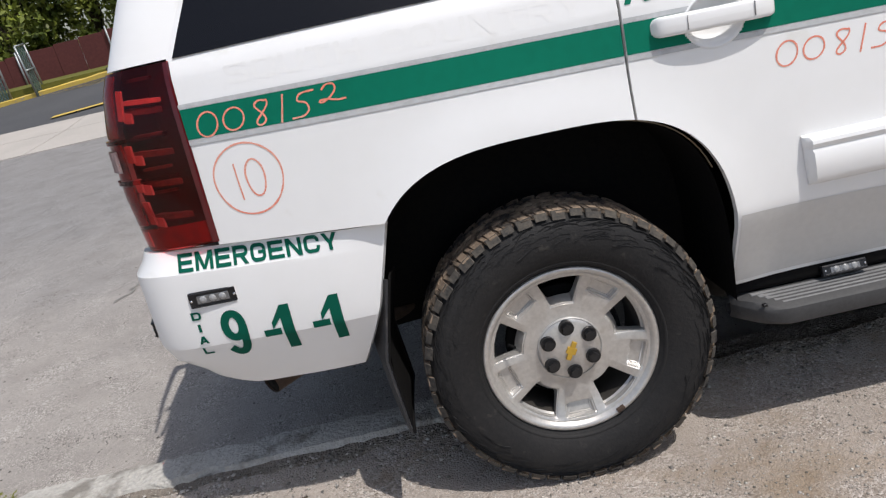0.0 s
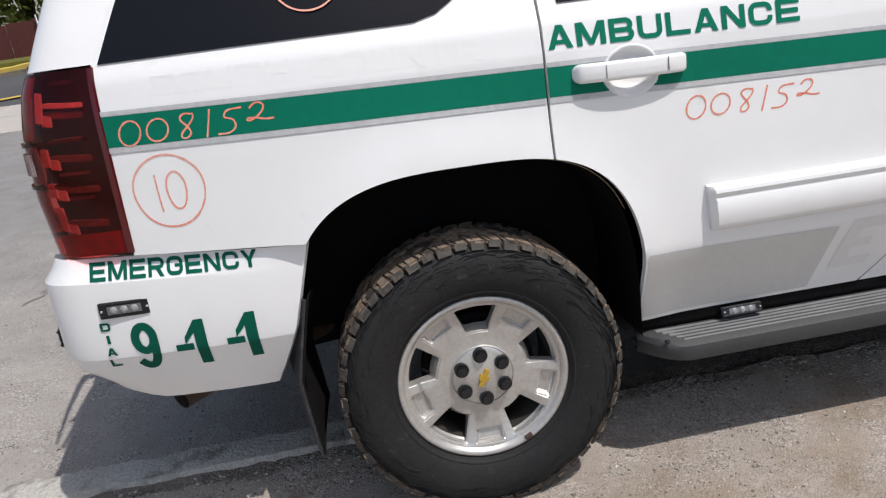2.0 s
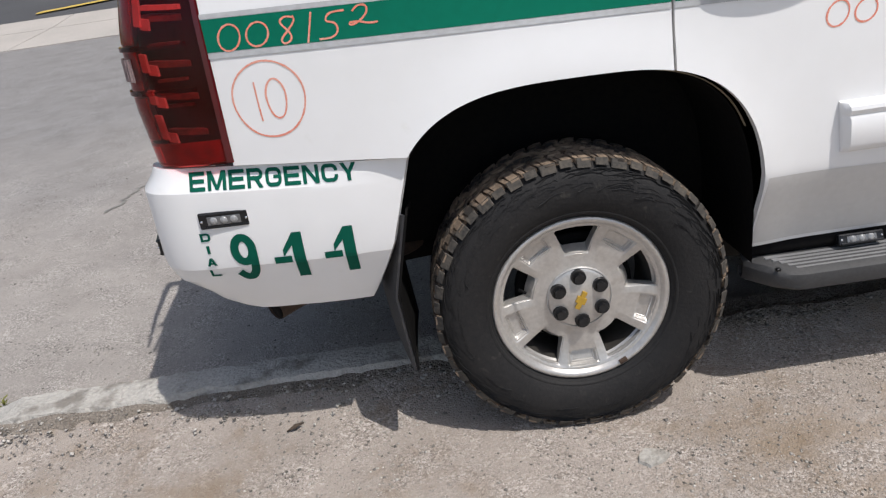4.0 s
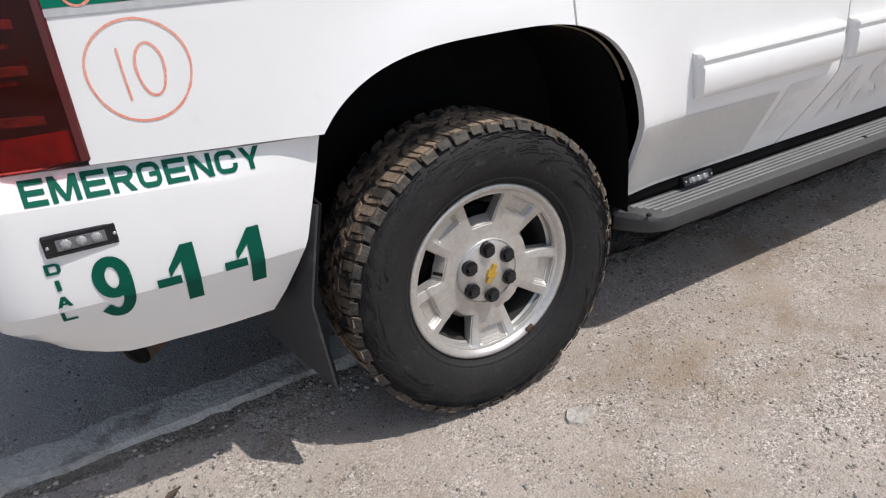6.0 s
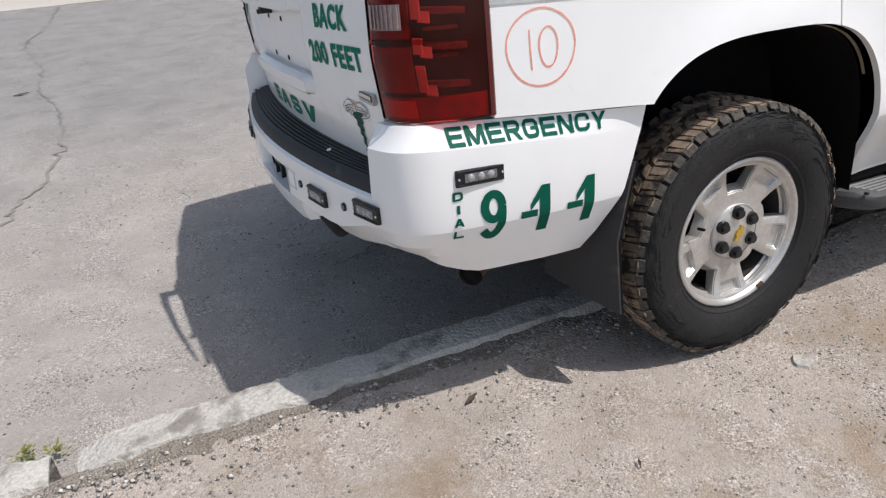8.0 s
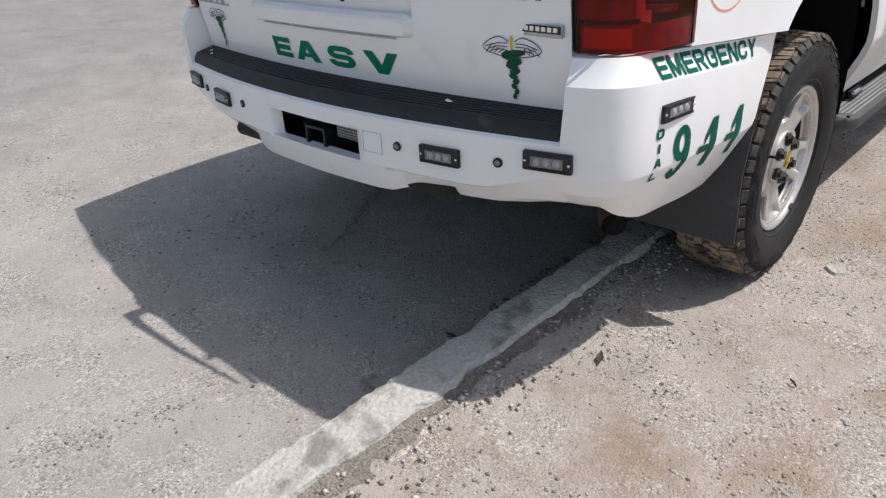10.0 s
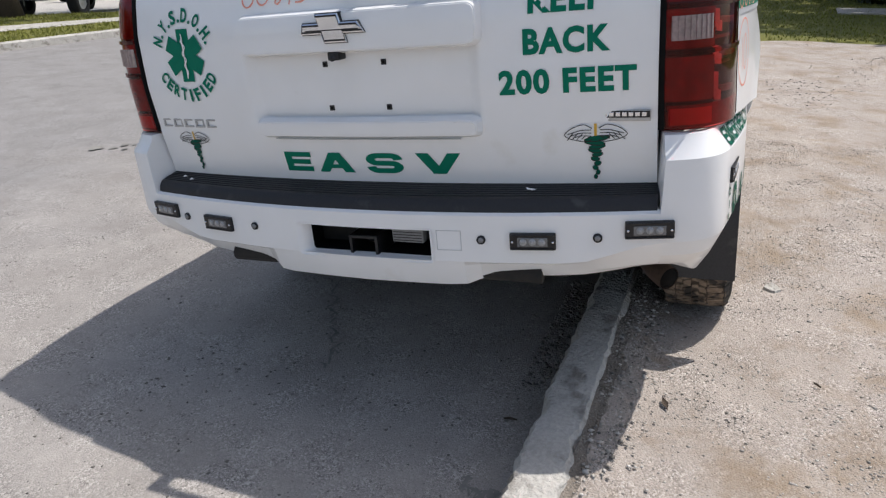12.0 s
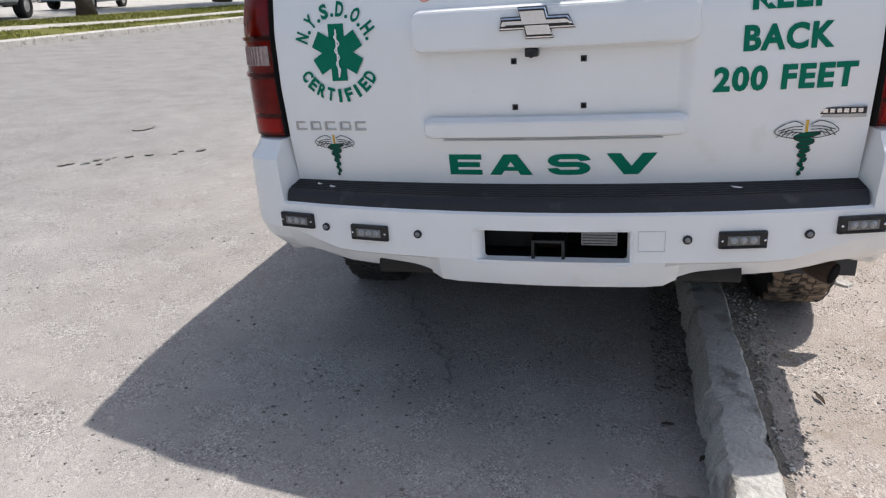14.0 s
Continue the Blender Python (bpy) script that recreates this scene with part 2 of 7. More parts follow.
    ad, b0, b1 = n.new("ShaderNodeMath"), n.new("ShaderNodeBump"), n.new("ShaderNodeBump")
    fn = n.new("ShaderNodeTexNoise")
    fn.inputs["Scale"].default_value, fn.inputs["Detail"].default_value = size * 1.6, 6
    l.new(co.outputs["Object"], fn.inputs["Vector"])
    ad.operation = "SUBTRACT"
    l.new(fn.outputs[0], ad.inputs[0])
    l.new(outs[0][1], ad.inputs[1])
    b0.inputs["Distance"].default_value, b0.inputs["Strength"].default_value = relief, 1.0
    l.new(ad.outputs[0], b0.inputs["Height"])
    b1.inputs["Distance"].default_value, b1.inputs["Strength"].default_value = lump, 0.6
    l.new(pn.outputs[0], b1.inputs["Height"])
    l.new(b1.outputs[0], b0.inputs["Normal"])
    l.new(b0.outputs[0], p.inputs["Normal"])
    return m


ASPHALT = grains("dusty_asphalt", (0.325, 0.306, 0.291), (0.146, 0.138, 0.131), (0.545, 0.52, 0.50), (0.375, 0.353, 0.336), 170, 4.5, relief=0.0020, strength=0.80, lump=0.003, y_fade=(2.8, 6.0), worn=(0.86, 0.85, 0.845), broad=2.6)
GRAVEL = grains("packed_gravel", (0.375, 0.330, 0.292), (0.150, 0.129, 0.111), (0.64, 0.585, 0.545), (0.295, 0.232, 0.170), 150, 4.2, relief=0.0032, stain_at=0.50, strength=0.85, lump=0.006, worn=(0.82, 0.775, 0.72), broad=3.4)
DIRT_AND_SHADE = grains("loose_dirt_and_shade", (0.270, 0.236, 0.200), (0.105, 0.092, 0.077), (0.44, 0.40, 0.355), (0.165, 0.136, 0.104), 110, 7, relief=0.008, strength=0.95)
PEBBLE = mat("pebble", (0.36, 0.335, 0.30), (0.22, 0.20, 0.175), rough=0.9, big=8, fine=60, island=0.65)
PALE_PEBBLE = mat("pale_pebble", (0.54, 0.505, 0.465), (0.42, 0.39, 0.355), rough=0.9, big=8, fine=60, island=0.3)
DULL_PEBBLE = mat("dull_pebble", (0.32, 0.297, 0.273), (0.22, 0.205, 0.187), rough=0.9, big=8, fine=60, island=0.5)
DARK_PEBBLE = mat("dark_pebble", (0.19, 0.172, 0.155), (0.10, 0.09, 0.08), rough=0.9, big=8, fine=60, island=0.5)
CONCRETE = mat("worn_concrete", (0.53, 0.506, 0.468), (0.38, 0.360, 0.326), rough=0.95, big=6, fine=90, bump=0.012, bump_scale=70,
               spots=(0.235, 0.215, 0.188), spot_scale=10, spot_at=0.54)
PALE_CONCRETE = mat("pale_concrete", (0.47, 0.43, 0.39), (0.40, 0.37, 0.335), rough=0.9, big=0.8, fine=30, bump=0.002)
DARK_ASPHALT = mat("dark_asphalt", (0.060, 0.060, 0.064), (0.085, 0.085, 0.088), rough=0.9, big=0.5, fine=30, bump=0.003)
YELLOW = mat("yellow_road_paint", (0.62, 0.43, 0.07), (0.50, 0.36, 0.10), rough=0.85, big=2, fine=15, spots=(0.35, 0.31, 0.24), spot_scale=5)
RED_GLASS = mat("red_lamp_glass", (0.52, 0.010, 0.010), (0.45, 0.008, 0.008), rough=0.04, rough_var=0.02, coat=0.15, trans=0.98)
RED_GLASS.node_tree.nodes["Principled BSDF"].inputs["IOR"].default_value = 1.25
REFLECTOR = mat("lamp_reflector", (0.66, 0.58, 0.56), (0.50, 0.42, 0.40), rough=0.3, metal=0.1, big=20, fine=60)
REFLECTOR_DIM = mat("dim_lamp_reflector", (0.20, 0.11, 0.10), (0.09, 0.05, 0.05), rough=0.4, metal=0.2, big=20, fine=60)
HOUSING = mat("lamp_housing", (0.020, 0.005, 0.005), (0.011, 0.004, 0.004), rough=0.5, big=14, fine=60)
GRASS = mat("grass_blade", (0.135, 0.150, 0.020), (0.21, 0.21, 0.036), rough=0.85, big=0.6, fine=8, island=0.3)
SOIL = mat("grassy_soil", (0.092, 0.100, 0.013), (0.150, 0.142, 0.022), rough=0.95, big=0.7, fine=12, bump=0.02, bump_scale=30)
LEAF = mat("leaf", (0.19, 0.21, 0.026), (0.09, 0.13, 0.02), rough=0.6, big=0.8, fine=6, island=0.5)
HEDGE_LEAF = mat("hedge_leaf", (0.026, 0.032, 0.008), (0.012, 0.017, 0.005), rough=0.7, big=1, fine=8, island=0.5)
BARK = mat("bark", (0.085, 0.062, 0.045), (0.05, 0.038, 0.03), rough=0.95, big=3, fine=25, bump=0.02)
MAROON = mat("maroon_fence", (0.115, 0.028, 0.026), (0.085, 0.020, 0.020), rough=0.8, big=0.6, fine=12)
FENCE_GREEN = mat("green_fence_slat", (0.045, 0.10, 0.085), (0.07, 0.13, 0.11), rough=0.6, fine=20)
FENCE_STEEL = mat("galvanised_steel", (0.34, 0.36, 0.36), (0.26, 0.28, 0.28), rough=0.45, metal=0.7, fine=40)
SIGN_WHITE = mat("white_sign", (0.75, 0.76, 0.75), (0.68, 0.70, 0.69), rough=0.5)
WALL_WHITE = mat("white_wall", (0.56, 0.57, 0.56), (0.48, 0.49, 0.48), rough=0.85, big=0.6, fine=8)
SIDING = mat("pale_siding", (0.50, 0.54, 0.60), (0.46, 0.50, 0.56), rough=0.7, big=0.6, fine=8)
BLUE_PAINT = mat("blue_grey_paint", (0.085, 0.135, 0.175), (0.07, 0.11, 0.15), rough=0.3, coat=0.6)
DARK_PAINT = mat("dark_car_paint", (0.02, 0.02, 0.025), (0.025, 0.022, 0.024), rough=0.25, coat=0.6)
OFF_WHITE = mat("weathered_white_paint", (0.70, 0.70, 0.69), (0.52, 0.53, 0.53), rough=0.4, big=1.2, fine=6, contrast=0.15)
CRACK = mat("road_crack", (0.16, 0.155, 0.145), (0.25, 0.24, 0.22), rough=0.95, big=5, fine=40)


# ---------------------------------------------------------------- helpers
def thing(name, label, category, m=None, group=""):
    """An empty root for a thing made of parts."""
    ob = new(name)
    ob.empty_display_size = 0.2
    if m is not None:
        ob.matrix_world = m
    return tagged(ob, label, category, group)


def part(name, data, material, parent=None, label="", smooth=True, **tags):
    """Links a bmesh, or (vertices, faces), as one mesh object."""
    me = bpy.data.meshes.new(name)
    if isinstance(data, bmesh.types.BMesh):
        data.to_mesh(me)
        data.free()
    else:
        v, f = data
        me.from_pydata([tuple(map(float, q)) for q in v], [], [tuple(map(int, q)) for q in f])
    if smooth:
        me.polygons.foreach_set("use_smooth", [True] * len(me.polygons))
    for q in (material if isinstance(material, (list, tuple)) else (material,)):
        me.materials.append(q)
    me.update()
    ob = new(name, me)
    ob.parent = parent
    if label or tags:
        tagged(ob, label, **tags)
    return ob


def sharp(ob, degrees=35):
    """Flat edges past the angle, smooth ones below it."""
    bm = bmesh.new()
    bm.from_mesh(ob.data)
    bmesh.ops.recalc_face_normals(bm, faces=bm.faces)
    for e in bm.edges:
        e.smooth = len(e.link_faces) == 2 and e.calc_face_angle(0) < radians(degrees)
    bm.to_mesh(ob.data)
    bm.free()
    return ob


def grid(pts, wrap=False, skip=None):
    """Vertices and quads of an n x m array of points."""
    pts = np.asarray(pts, float)
    n, m = pts.shape[:2]
    f = []
    for i in range(n if wrap else n - 1):
        for j in range(m - 1):
            if skip and skip(i, j):
                continue
            k = (i + 1) % n
            f.append((i * m + j, k * m + j, k * m + j + 1, i * m + j + 1))
    return pts.reshape(-1, 3), f


def sheet(pts, thick, skip=None, out=None, crease=35):
    """A curved panel from a grid of points, with its edges turned in by thick along out (a vector) ."""
    v, f = grid(pts, skip=skip)
    bm = bmesh.new()
    vs = [bm.verts.new(q) for q in v]
    for q in f:
        try:
            bm.faces.new([vs[i] for i in q])
        except ValueError:
            pass
    bmesh.ops.remove_doubles(bm, verts=bm.verts, dist=1e-5)
    edges = [e for e in bm.edges if e.is_boundary]
    ex = bmesh.ops.extrude_edge_only(bm, edges=edges)["geom"]
    for q in ex:
        if isinstance(q, bmesh.types.BMVert):
            d = out(q.co) if callable(out) else Vector(out)
            q.co += d * thick
    bmesh.ops.recalc_face_normals(bm, faces=bm.faces)
    for e in bm.edges:
        e.smooth = len(e.link_faces) == 2 and e.calc_face_angle(0) < radians(crease)
    return bm


def box(x0, x1, y0, y1, z0, z1, bevel=0.0, m=None):
    bm = bmesh.new()
    bmesh.ops.create_cube(bm, size=1.0, matrix=Matrix.Translation(((x0 + x1) / 2, (y0 + y1) / 2, (z0 + z1) / 2))
                          @ Matrix.Diagonal((abs(x1 - x0), abs(y1 - y0), abs(z1 - z0), 1)))
    if bevel:
        bmesh.ops.bevel(bm, geom=bm.edges, offset=bevel, segments=2, affect="EDGES", profile=0.6)
    if m is not None:
        bm.transform(m)
    return bm


def tube(points, r, sides=10, cap=True):
    """A round tube along a list of points; r is a number or one radius a point."""
    pts = [Vector(q) for q in points]
    rs = r if isinstance(r, (list, tuple)) else [r] * len(pts)
    bm = bmesh.new()
    rings, up = [], Vector((0.31, 0.17, 0.93))
    for i, q in enumerate(pts):
        d = (pts[min(i + 1, len(pts) - 1)] - pts[max(i - 1, 0)]).normalized()
        a = d.cross(up).normalized()
        b = d.cross(a)
        rings.append([bm.verts.new(q + rs[i] * (a * math.cos(k * math.tau / sides) + b * math.sin(k * math.tau / sides))) for k in range(sides)])
    for u, w in zip(rings, rings[1:]):
        for k in range(sides):
            bm.faces.new((u[k], u[(k + 1) % sides], w[(k + 1) % sides], w[k]))
    if cap:
        bm.faces.new(rings[0])
        bm.faces.new(rings[-1][::-1])
    bmesh.ops.recalc_face_normals(bm, faces=bm.faces)
    return bm


def join(*bms):
    out = bmesh.new()
    for b in bms:
        me = bpy.data.meshes.new("tmp")
        b.to_mesh(me)
        b.free()
        out.from_mesh(me)
        bpy.data.meshes.remove(me)
    return out


def fused(*bms):
    """Overlapping solids as one skin: a chain of bridges between them keeps them one piece."""
    bm = join(*bms)
    seen, seeds = set(), []
    for v in bm.verts:
        if v in seen:
            continue
        seeds.append(v)
        todo = [v]
        while todo:
            q = todo.pop()
            if q in seen:
                continue
            seen.add(q)
            todo += [e.other_vert(q) for e in q.link_edges]
    for a, b in zip(seeds, seeds[1:]):
        c = bm.verts.new((a.co + b.co) / 2)
        bm.faces.new((a, b, c))
    return bm


def revolve(profile, centre, steps=64, axis="y"):
    """Revolves (radius, y) pairs about an axis through the centre along y."""
    pts = [[(centre[0] + r * math.cos(a), centre[1] + y, centre[2] + r * math.sin(a)) for r, y in profile]
           for a in (i * math.tau / steps for i in range(steps))]
    return grid(pts, wrap=True)


def letters(text, bold=0.02, size=1.0, spacing=1.0):
    """The flat mesh of a text in the built-in font: vertices scaled to a unit box, and faces."""
    cu = bpy.data.curves.new("lettering", "FONT")
    cu.body, cu.size, cu.offset, cu.space_character, cu.resolution_u = text, size, bold, spacing, 3
    ob = bpy.data.objects.new("lettering", cu)
    scene.collection.objects.link(ob)
    dg = bpy.context.evaluated_depsgraph_get()
    me = bpy.data.meshes.new_from_object(ob.evaluated_get(dg))
    v = np.array([q.co[:2] for q in me.vertices])
    f = [tuple(p.vertices) for p in me.polygons]
    bpy.data.objects.remove(ob)
    bpy.data.curves.remove(cu)
    bpy.data.meshes.remove(me)
    lo, hi = v.min(0), v.max(0)
    v = (v - lo) / (hi - lo)
    if bold and "M" in text and len(text) > 1:
        v, f = plain_m(v, f, text)
    return sliced(v, f)


def plain_m(v, f, text):
    """Replaces the thickened M, which fills badly, by stems and diagonals of the same weight."""
    own = list(range(len(v)))

    def root(i):
        while own[i] != i:
            i = own[i]
        return i

    for q in f:
        for i in q[1:]:
            own[root(i)] = root(q[0])
    spans = {}
    for i, p in enumerate(v):
        a, b = spans.get(root(i), (9, -9))
        spans[root(i)] = (min(a, p[0]), max(b, p[0]))
    order = sorted(spans, key=lambda k: spans[k][0])
    glyph = order[[c for c in text if c != " "].index("M")]
    x0, x1 = spans[glyph]
    f = [q for q in f if root(q[0]) != glyph]
    s, c, t = (x1 - x0) * .24, (x0 + x1) / 2, .40
    quads = [((x0, 0), (x0 + s, 0), (x0 + s, 1), (x0, 1)), ((x1 - s, 0), (x1, 0), (x1, 1), (x1 - s, 1)),
             ((x0 + s, 1 - t), (c, .12), (c, .12 + t), (x0 + s, 1)), ((c, .12), (x1 - s, 1 - t), (x1 - s, 1), (c, .12 + t))]
    v = list(map(tuple, v))
    for q in quads:
        k = len(v)
        v += list(q)
        f.append((k, k + 1, k + 2, k + 3))
    return np.array(v), f


def sliced(v, f, rows=9):
    """Cuts a flat 2D mesh along level lines, so that it can bend over a curved panel."""
    bm = bmesh.new()
    vs = [bm.verts.new((a, 0, b)) for a, b in v]
    for q in f:
        try:
            bm.faces.new([vs[i] for i in q])
        except ValueError:
            pass
    bmesh.ops.triangulate(bm, faces=bm.faces[:])
    lo, hi = min(q[1] for q in v), max(q[1] for q in v)
    for k in range(1, rows):
        geom = bm.verts[:] + bm.edges[:] + bm.faces[:]
        bmesh.ops.bisect_plane(bm, geom=geom, plane_co=(0, 0, lo + (hi - lo) * k / rows), plane_no=(0, 0, 1))
    bm.verts.index_update()
    out = np.array([(q.co.x, q.co.z) for q in bm.verts]), [tuple(x.index for x in q.verts) for q in bm.faces]
    bm.free()
    return out


def ribbon(points, width, vary=0.35):
    """A flat stroke along 2D points: 2D vertices and quads."""
    p = np.array(points, float)
    d = np.gradient(p, axis=0)
    d /= np.maximum(np.linalg.norm(d, axis=1), 1e-6)[:, None]
    nrm = np.stack([-d[:, 1], d[:, 0]], 1)
    w = width / 2 * (1.0 - 0.6 * vary + vary * np.random.rand(len(p)))[:, None]
    v = np.empty((2 * len(p), 2))
    v[0::2], v[1::2] = p + nrm * w, p - nrm * w
    return v, [(2 * i, 2 * i + 1, 2 * i + 3, 2 * i + 2) for i in range(len(p) - 1)]


def strokes(list_of_points, width, w=1.0, h=1.0):
    vs, fs, k = [], [], 0
    for pts in list_of_points:
        pts = [(a * w, b * h) for a, b in pts]
        v, f = ribbon(pts, width)
        vs.append(v)
        fs += [tuple(i + k for i in q) for q in f]
        k += len(v)
    return np.concatenate(vs), fs


def arc(cx, cy, rx, ry, a0, a1, n=24, wob=0.0):
    a = np.radians(np.linspace(a0, a1, n))
    return [(cx + rx * math.cos(t) * (1 + wob * math.sin(3 * t)), cy + ry * math.sin(t)) for t in a]


def curve_through(pts, n=24):
    """A smooth run through a few 2D points."""
    p = np.array(pts, float)
    t = np.linspace(0, len(p) - 1, n)
    k = np.arange(len(p))
    q = np.stack([np.interp(t, k, p[:, i]) for i in (0, 1)], 1)
    for _ in range(3):
        q[1:-1] = 0.25 * q[:-2] + 0.5 * q[1:-1] + 0.25 * q[2:]
    return q.tolist()


def lot_number():
    """The handwritten 008152 in a unit box, as strokes."""
    figures = [arc(.07, .45, .070, .40, 80, 442), arc(.25, .47, .070, .36, 100, 462),
            curve_through([(.47, .86), (.42, .93), (.38, .75), (.44, .52), (.48, .25), (.43, .05), (.39, .22), (.45, .50), (.49, .78), (.47, .90)], 30),
            [(.585, .95), (.58, .6), (.57, .05)],
            curve_through([(.79, .90), (.69, .88), (.67, .62), (.74, .58), (.76, .30), (.72, .12), (.64, .12)], 26),
            curve_through([(.84, .84), (.87, 1.02), (.93, .98), (.93, .74), (.88, .50), (.83, .42), (.82, .52), (.88, .54), (.94, .44), (1.0, .46)], 34)]
    return [[(a + .035 * (b - .5), b) for a, b in run] for run in figures]


def circled_ten():
    return [arc(.5, .5, .48, .5, -66, 300, 48, 0.02), [(.34, .74), (.345, .5), (.36, .22)], arc(.60, .50, .13, .26, 95, 455, 30, .04)]


# ---------------------------------------------------------------- the large vehicle's shape, in its own axes
# x forward from the rear axle, y to its left, z up from the foot of the rear tyre
W_Z = (.43, .49, .58, .672, .697, .735, .82, .95, 1.12, 1.24, 1.31, 1.355, 1.43, 1.62, 1.82, 1.92)
W_Y = (.889, .913, .950, .990, .998, 1.001, 1.003, 1.000, .993, .988, .976, .955, .925, .835, .735, .69)
R_Z = (.74, .80, .90, 1.05, 1.20, 1.30, 1.345, 1.5, 1.7, 1.82, 1.90)
R_X = (-1.073, -1.081, -1.100, -1.117, -1.113, -1.090, -1.070, -1.005, -.917, -.865, -.805)
T_X = (-.95, -.87, -.6, .5, 1.6, 2.1, 2.8, 3.5, 3.85, 3.95)
T_Z = (1.84, 1.865, 1.885, 1.90, 1.885, 1.84, 1.275, 1.20, 1.12, 1.0)
CORNER_X, CORNER_Y = -0.822, 0.785


def half_width(x, z):
    w = np.interp(z, W_Z, W_Y)
    g = 1 - .06 * (max(0, -.2 - x) / .65) ** 2 - .08 * (max(0, x - 2.6) / 1.3) ** 2
    a = math.hypot((x + .003) / .472, max(0, z - .497) / .497)
    flare = .016 * math.exp(-((a - 1.02) / .20) ** 2) * (1 if z < 1.25 else 0) * min(1, max(0, (1.25 - z) / .2))
    return w * g + flare


def side_y(x, z):
    return -half_width(x, z)


def rear_x(y, z):
    return np.interp(z, R_Z, R_X) + .06 * (y / .75) ** 2


def corner(s, z):
    """The rear right corner in plan, s from 0 at the flank to 1 at the tailgate."""
    w0, pinch = half_width(CORNER_X, z), CORNER_Y - .30 * max(0, z - 1.352)
    x1 = rear_x(pinch, z)
    shift = .0 if z < 1.352 else .45 * (z - 1.352)
    x0 = CORNER_X + shift
    w0 = half_width(x0, z)
    a = s * math.pi / 2
    c, q = math.cos(a) ** .80, math.sin(a) ** .80
    return x0 + (x1 - x0) * q, -(pinch + (w0 - pinch) * c)


ARCH_C, ARCH_A, ARCH_B, ARCH_Z, ARCH_P = -.003, .473, .506, .497, 3.35


def arch_z(x, c=ARCH_C):
    a, p = abs(x - c) / ARCH_A, ARCH_P if x > c else 3.0
    return ARCH_Z + ARCH_B * (1 - a ** p) ** (1 / p) if a < 1 else ARCH_Z


def arch_xs(x0, x1, n=30, c=ARCH_C):
    """Columns that follow the wheel arch closely between two places."""
    t = np.linspace(0, math.pi, 4 * n)
    xs = c - ARCH_A * np.sign(np.cos(t)) * np.abs(np.cos(t)) ** (2 / ARCH_P)
    return [x0] + [q for q in xs if x0 + .004 < q < x1 - .004] + [x1]


Z_ROWS = [.464] + list(np.linspace(.488, .672, 8)) + [.684, .697, .715, .735] + list(np.linspace(.78, 1.06, 9)) + list(np.arange(1.085, 1.256, .0062)) + list(np.linspace(1.27, 1.375, 8)) + list(np.linspace(1.42, 1.80, 7))


def flank(xs, low, top, right=True):
    """A flank panel from columns; low and top give its edges by column."""
    pts = []
    for x in xs:
        col = []
        lo = low(x)
        for k, z in enumerate(Z_ROWS):
            z = min(max(z, lo + k * 2e-4), top(x) - (len(Z_ROWS) - k) * 2e-4)
            xx = x(z) if callable(x) else x
            col.append((xx, side_y(xx, z) * (1 if right else -1), z))
        pts.append(col)
    return pts


suv = thing("ambulance_suv", "white ambulance sport utility with green stripe, parked astride the kerb", "car", LEVEL)


def roof_z(x):
    return np.interp(x, T_X, T_Z)


def panel_gap(x):
    return .893 - .059 * (x + .826)


CUP_X, CUP_Z = .456, 1.174


def flanks(right):
    s = -1 if right else 1
    inward = (0, -s, 0)
    def mir(p):
        return p
    part("quarter_panel", sheet(flank(list(np.linspace(-.822, -.407, 12)) + arch_xs(-.402, .236), lambda x: panel_gap(x) + .002 if x < -.404 else arch_z(x), lambda x: 1.80, right), .02, out=inward), PAINT, suv)
    # rear door: its front edge leans back towards the sill
    xr = lambda z: 1.305 - .12 * (max(0, .72 - z) / .22) ** 1.5
    cols = [q for q in arch_xs(.243, .467) if q < .374] + list(np.arange(.376, .4665, .0058)) + [.467]
    pts = flank(cols, lambda x: max(arch_z(x), .468), lambda x: 1.80, right)
    for u in [.0058 * k / .838 for k in range(1, 13)] + list(np.linspace(.10, 1, 13)):
        col = []
        for k, z in enumerate(Z_ROWS):
            z = max(z, .470 + k * 2e-4)
            x = .467 + (xr(z) - .467) * u
            col.append((x, side_y(x, z) * (1 if right else -1), z))
        pts.append(col)

    def cup_hole(i, j):
        a, b = pts[i][j], pts[i + 1][j + 1]
        return right and math.hypot(((a[0] + b[0]) / 2 - CUP_X) / .070, ((a[2] + b[2]) / 2 - CUP_Z) / .060) < 1

    door = part("rear_door", sheet(pts, .02, skip=cup_hole, out=inward), PAINT, suv)
    pts = []
    for u in np.linspace(0, 1, 12):
        col = []
        for k, z in enumerate(Z_ROWS):
            z = max(z, .470 + k * 2e-4)
            x = xr(z) + .007 + (2.36 - xr(z)) * u
            col.append((x, side_y(x, z) * (1 if right else -1), min(z, roof_z(x) - .03)))
        pts.append(col)
    door2 = part("front_door", sheet(pts, .02, out=inward), PAINT, suv)
    cf = 2.946
    xs = [2.374] + [q for q in arch_xs(cf - .473, cf + .473, 30, cf)] + list(np.linspace(3.44, 3.86, 6))
    part("front_fender", sheet(flank(xs, lambda x: max(.5, arch_z(x, cf)), lambda x: min(1.80, roof_z(x) - .03), right), .02, out=inward), PAINT, suv)
    return door, door2


right_door, right_front_door = flanks(True)
flanks(False)


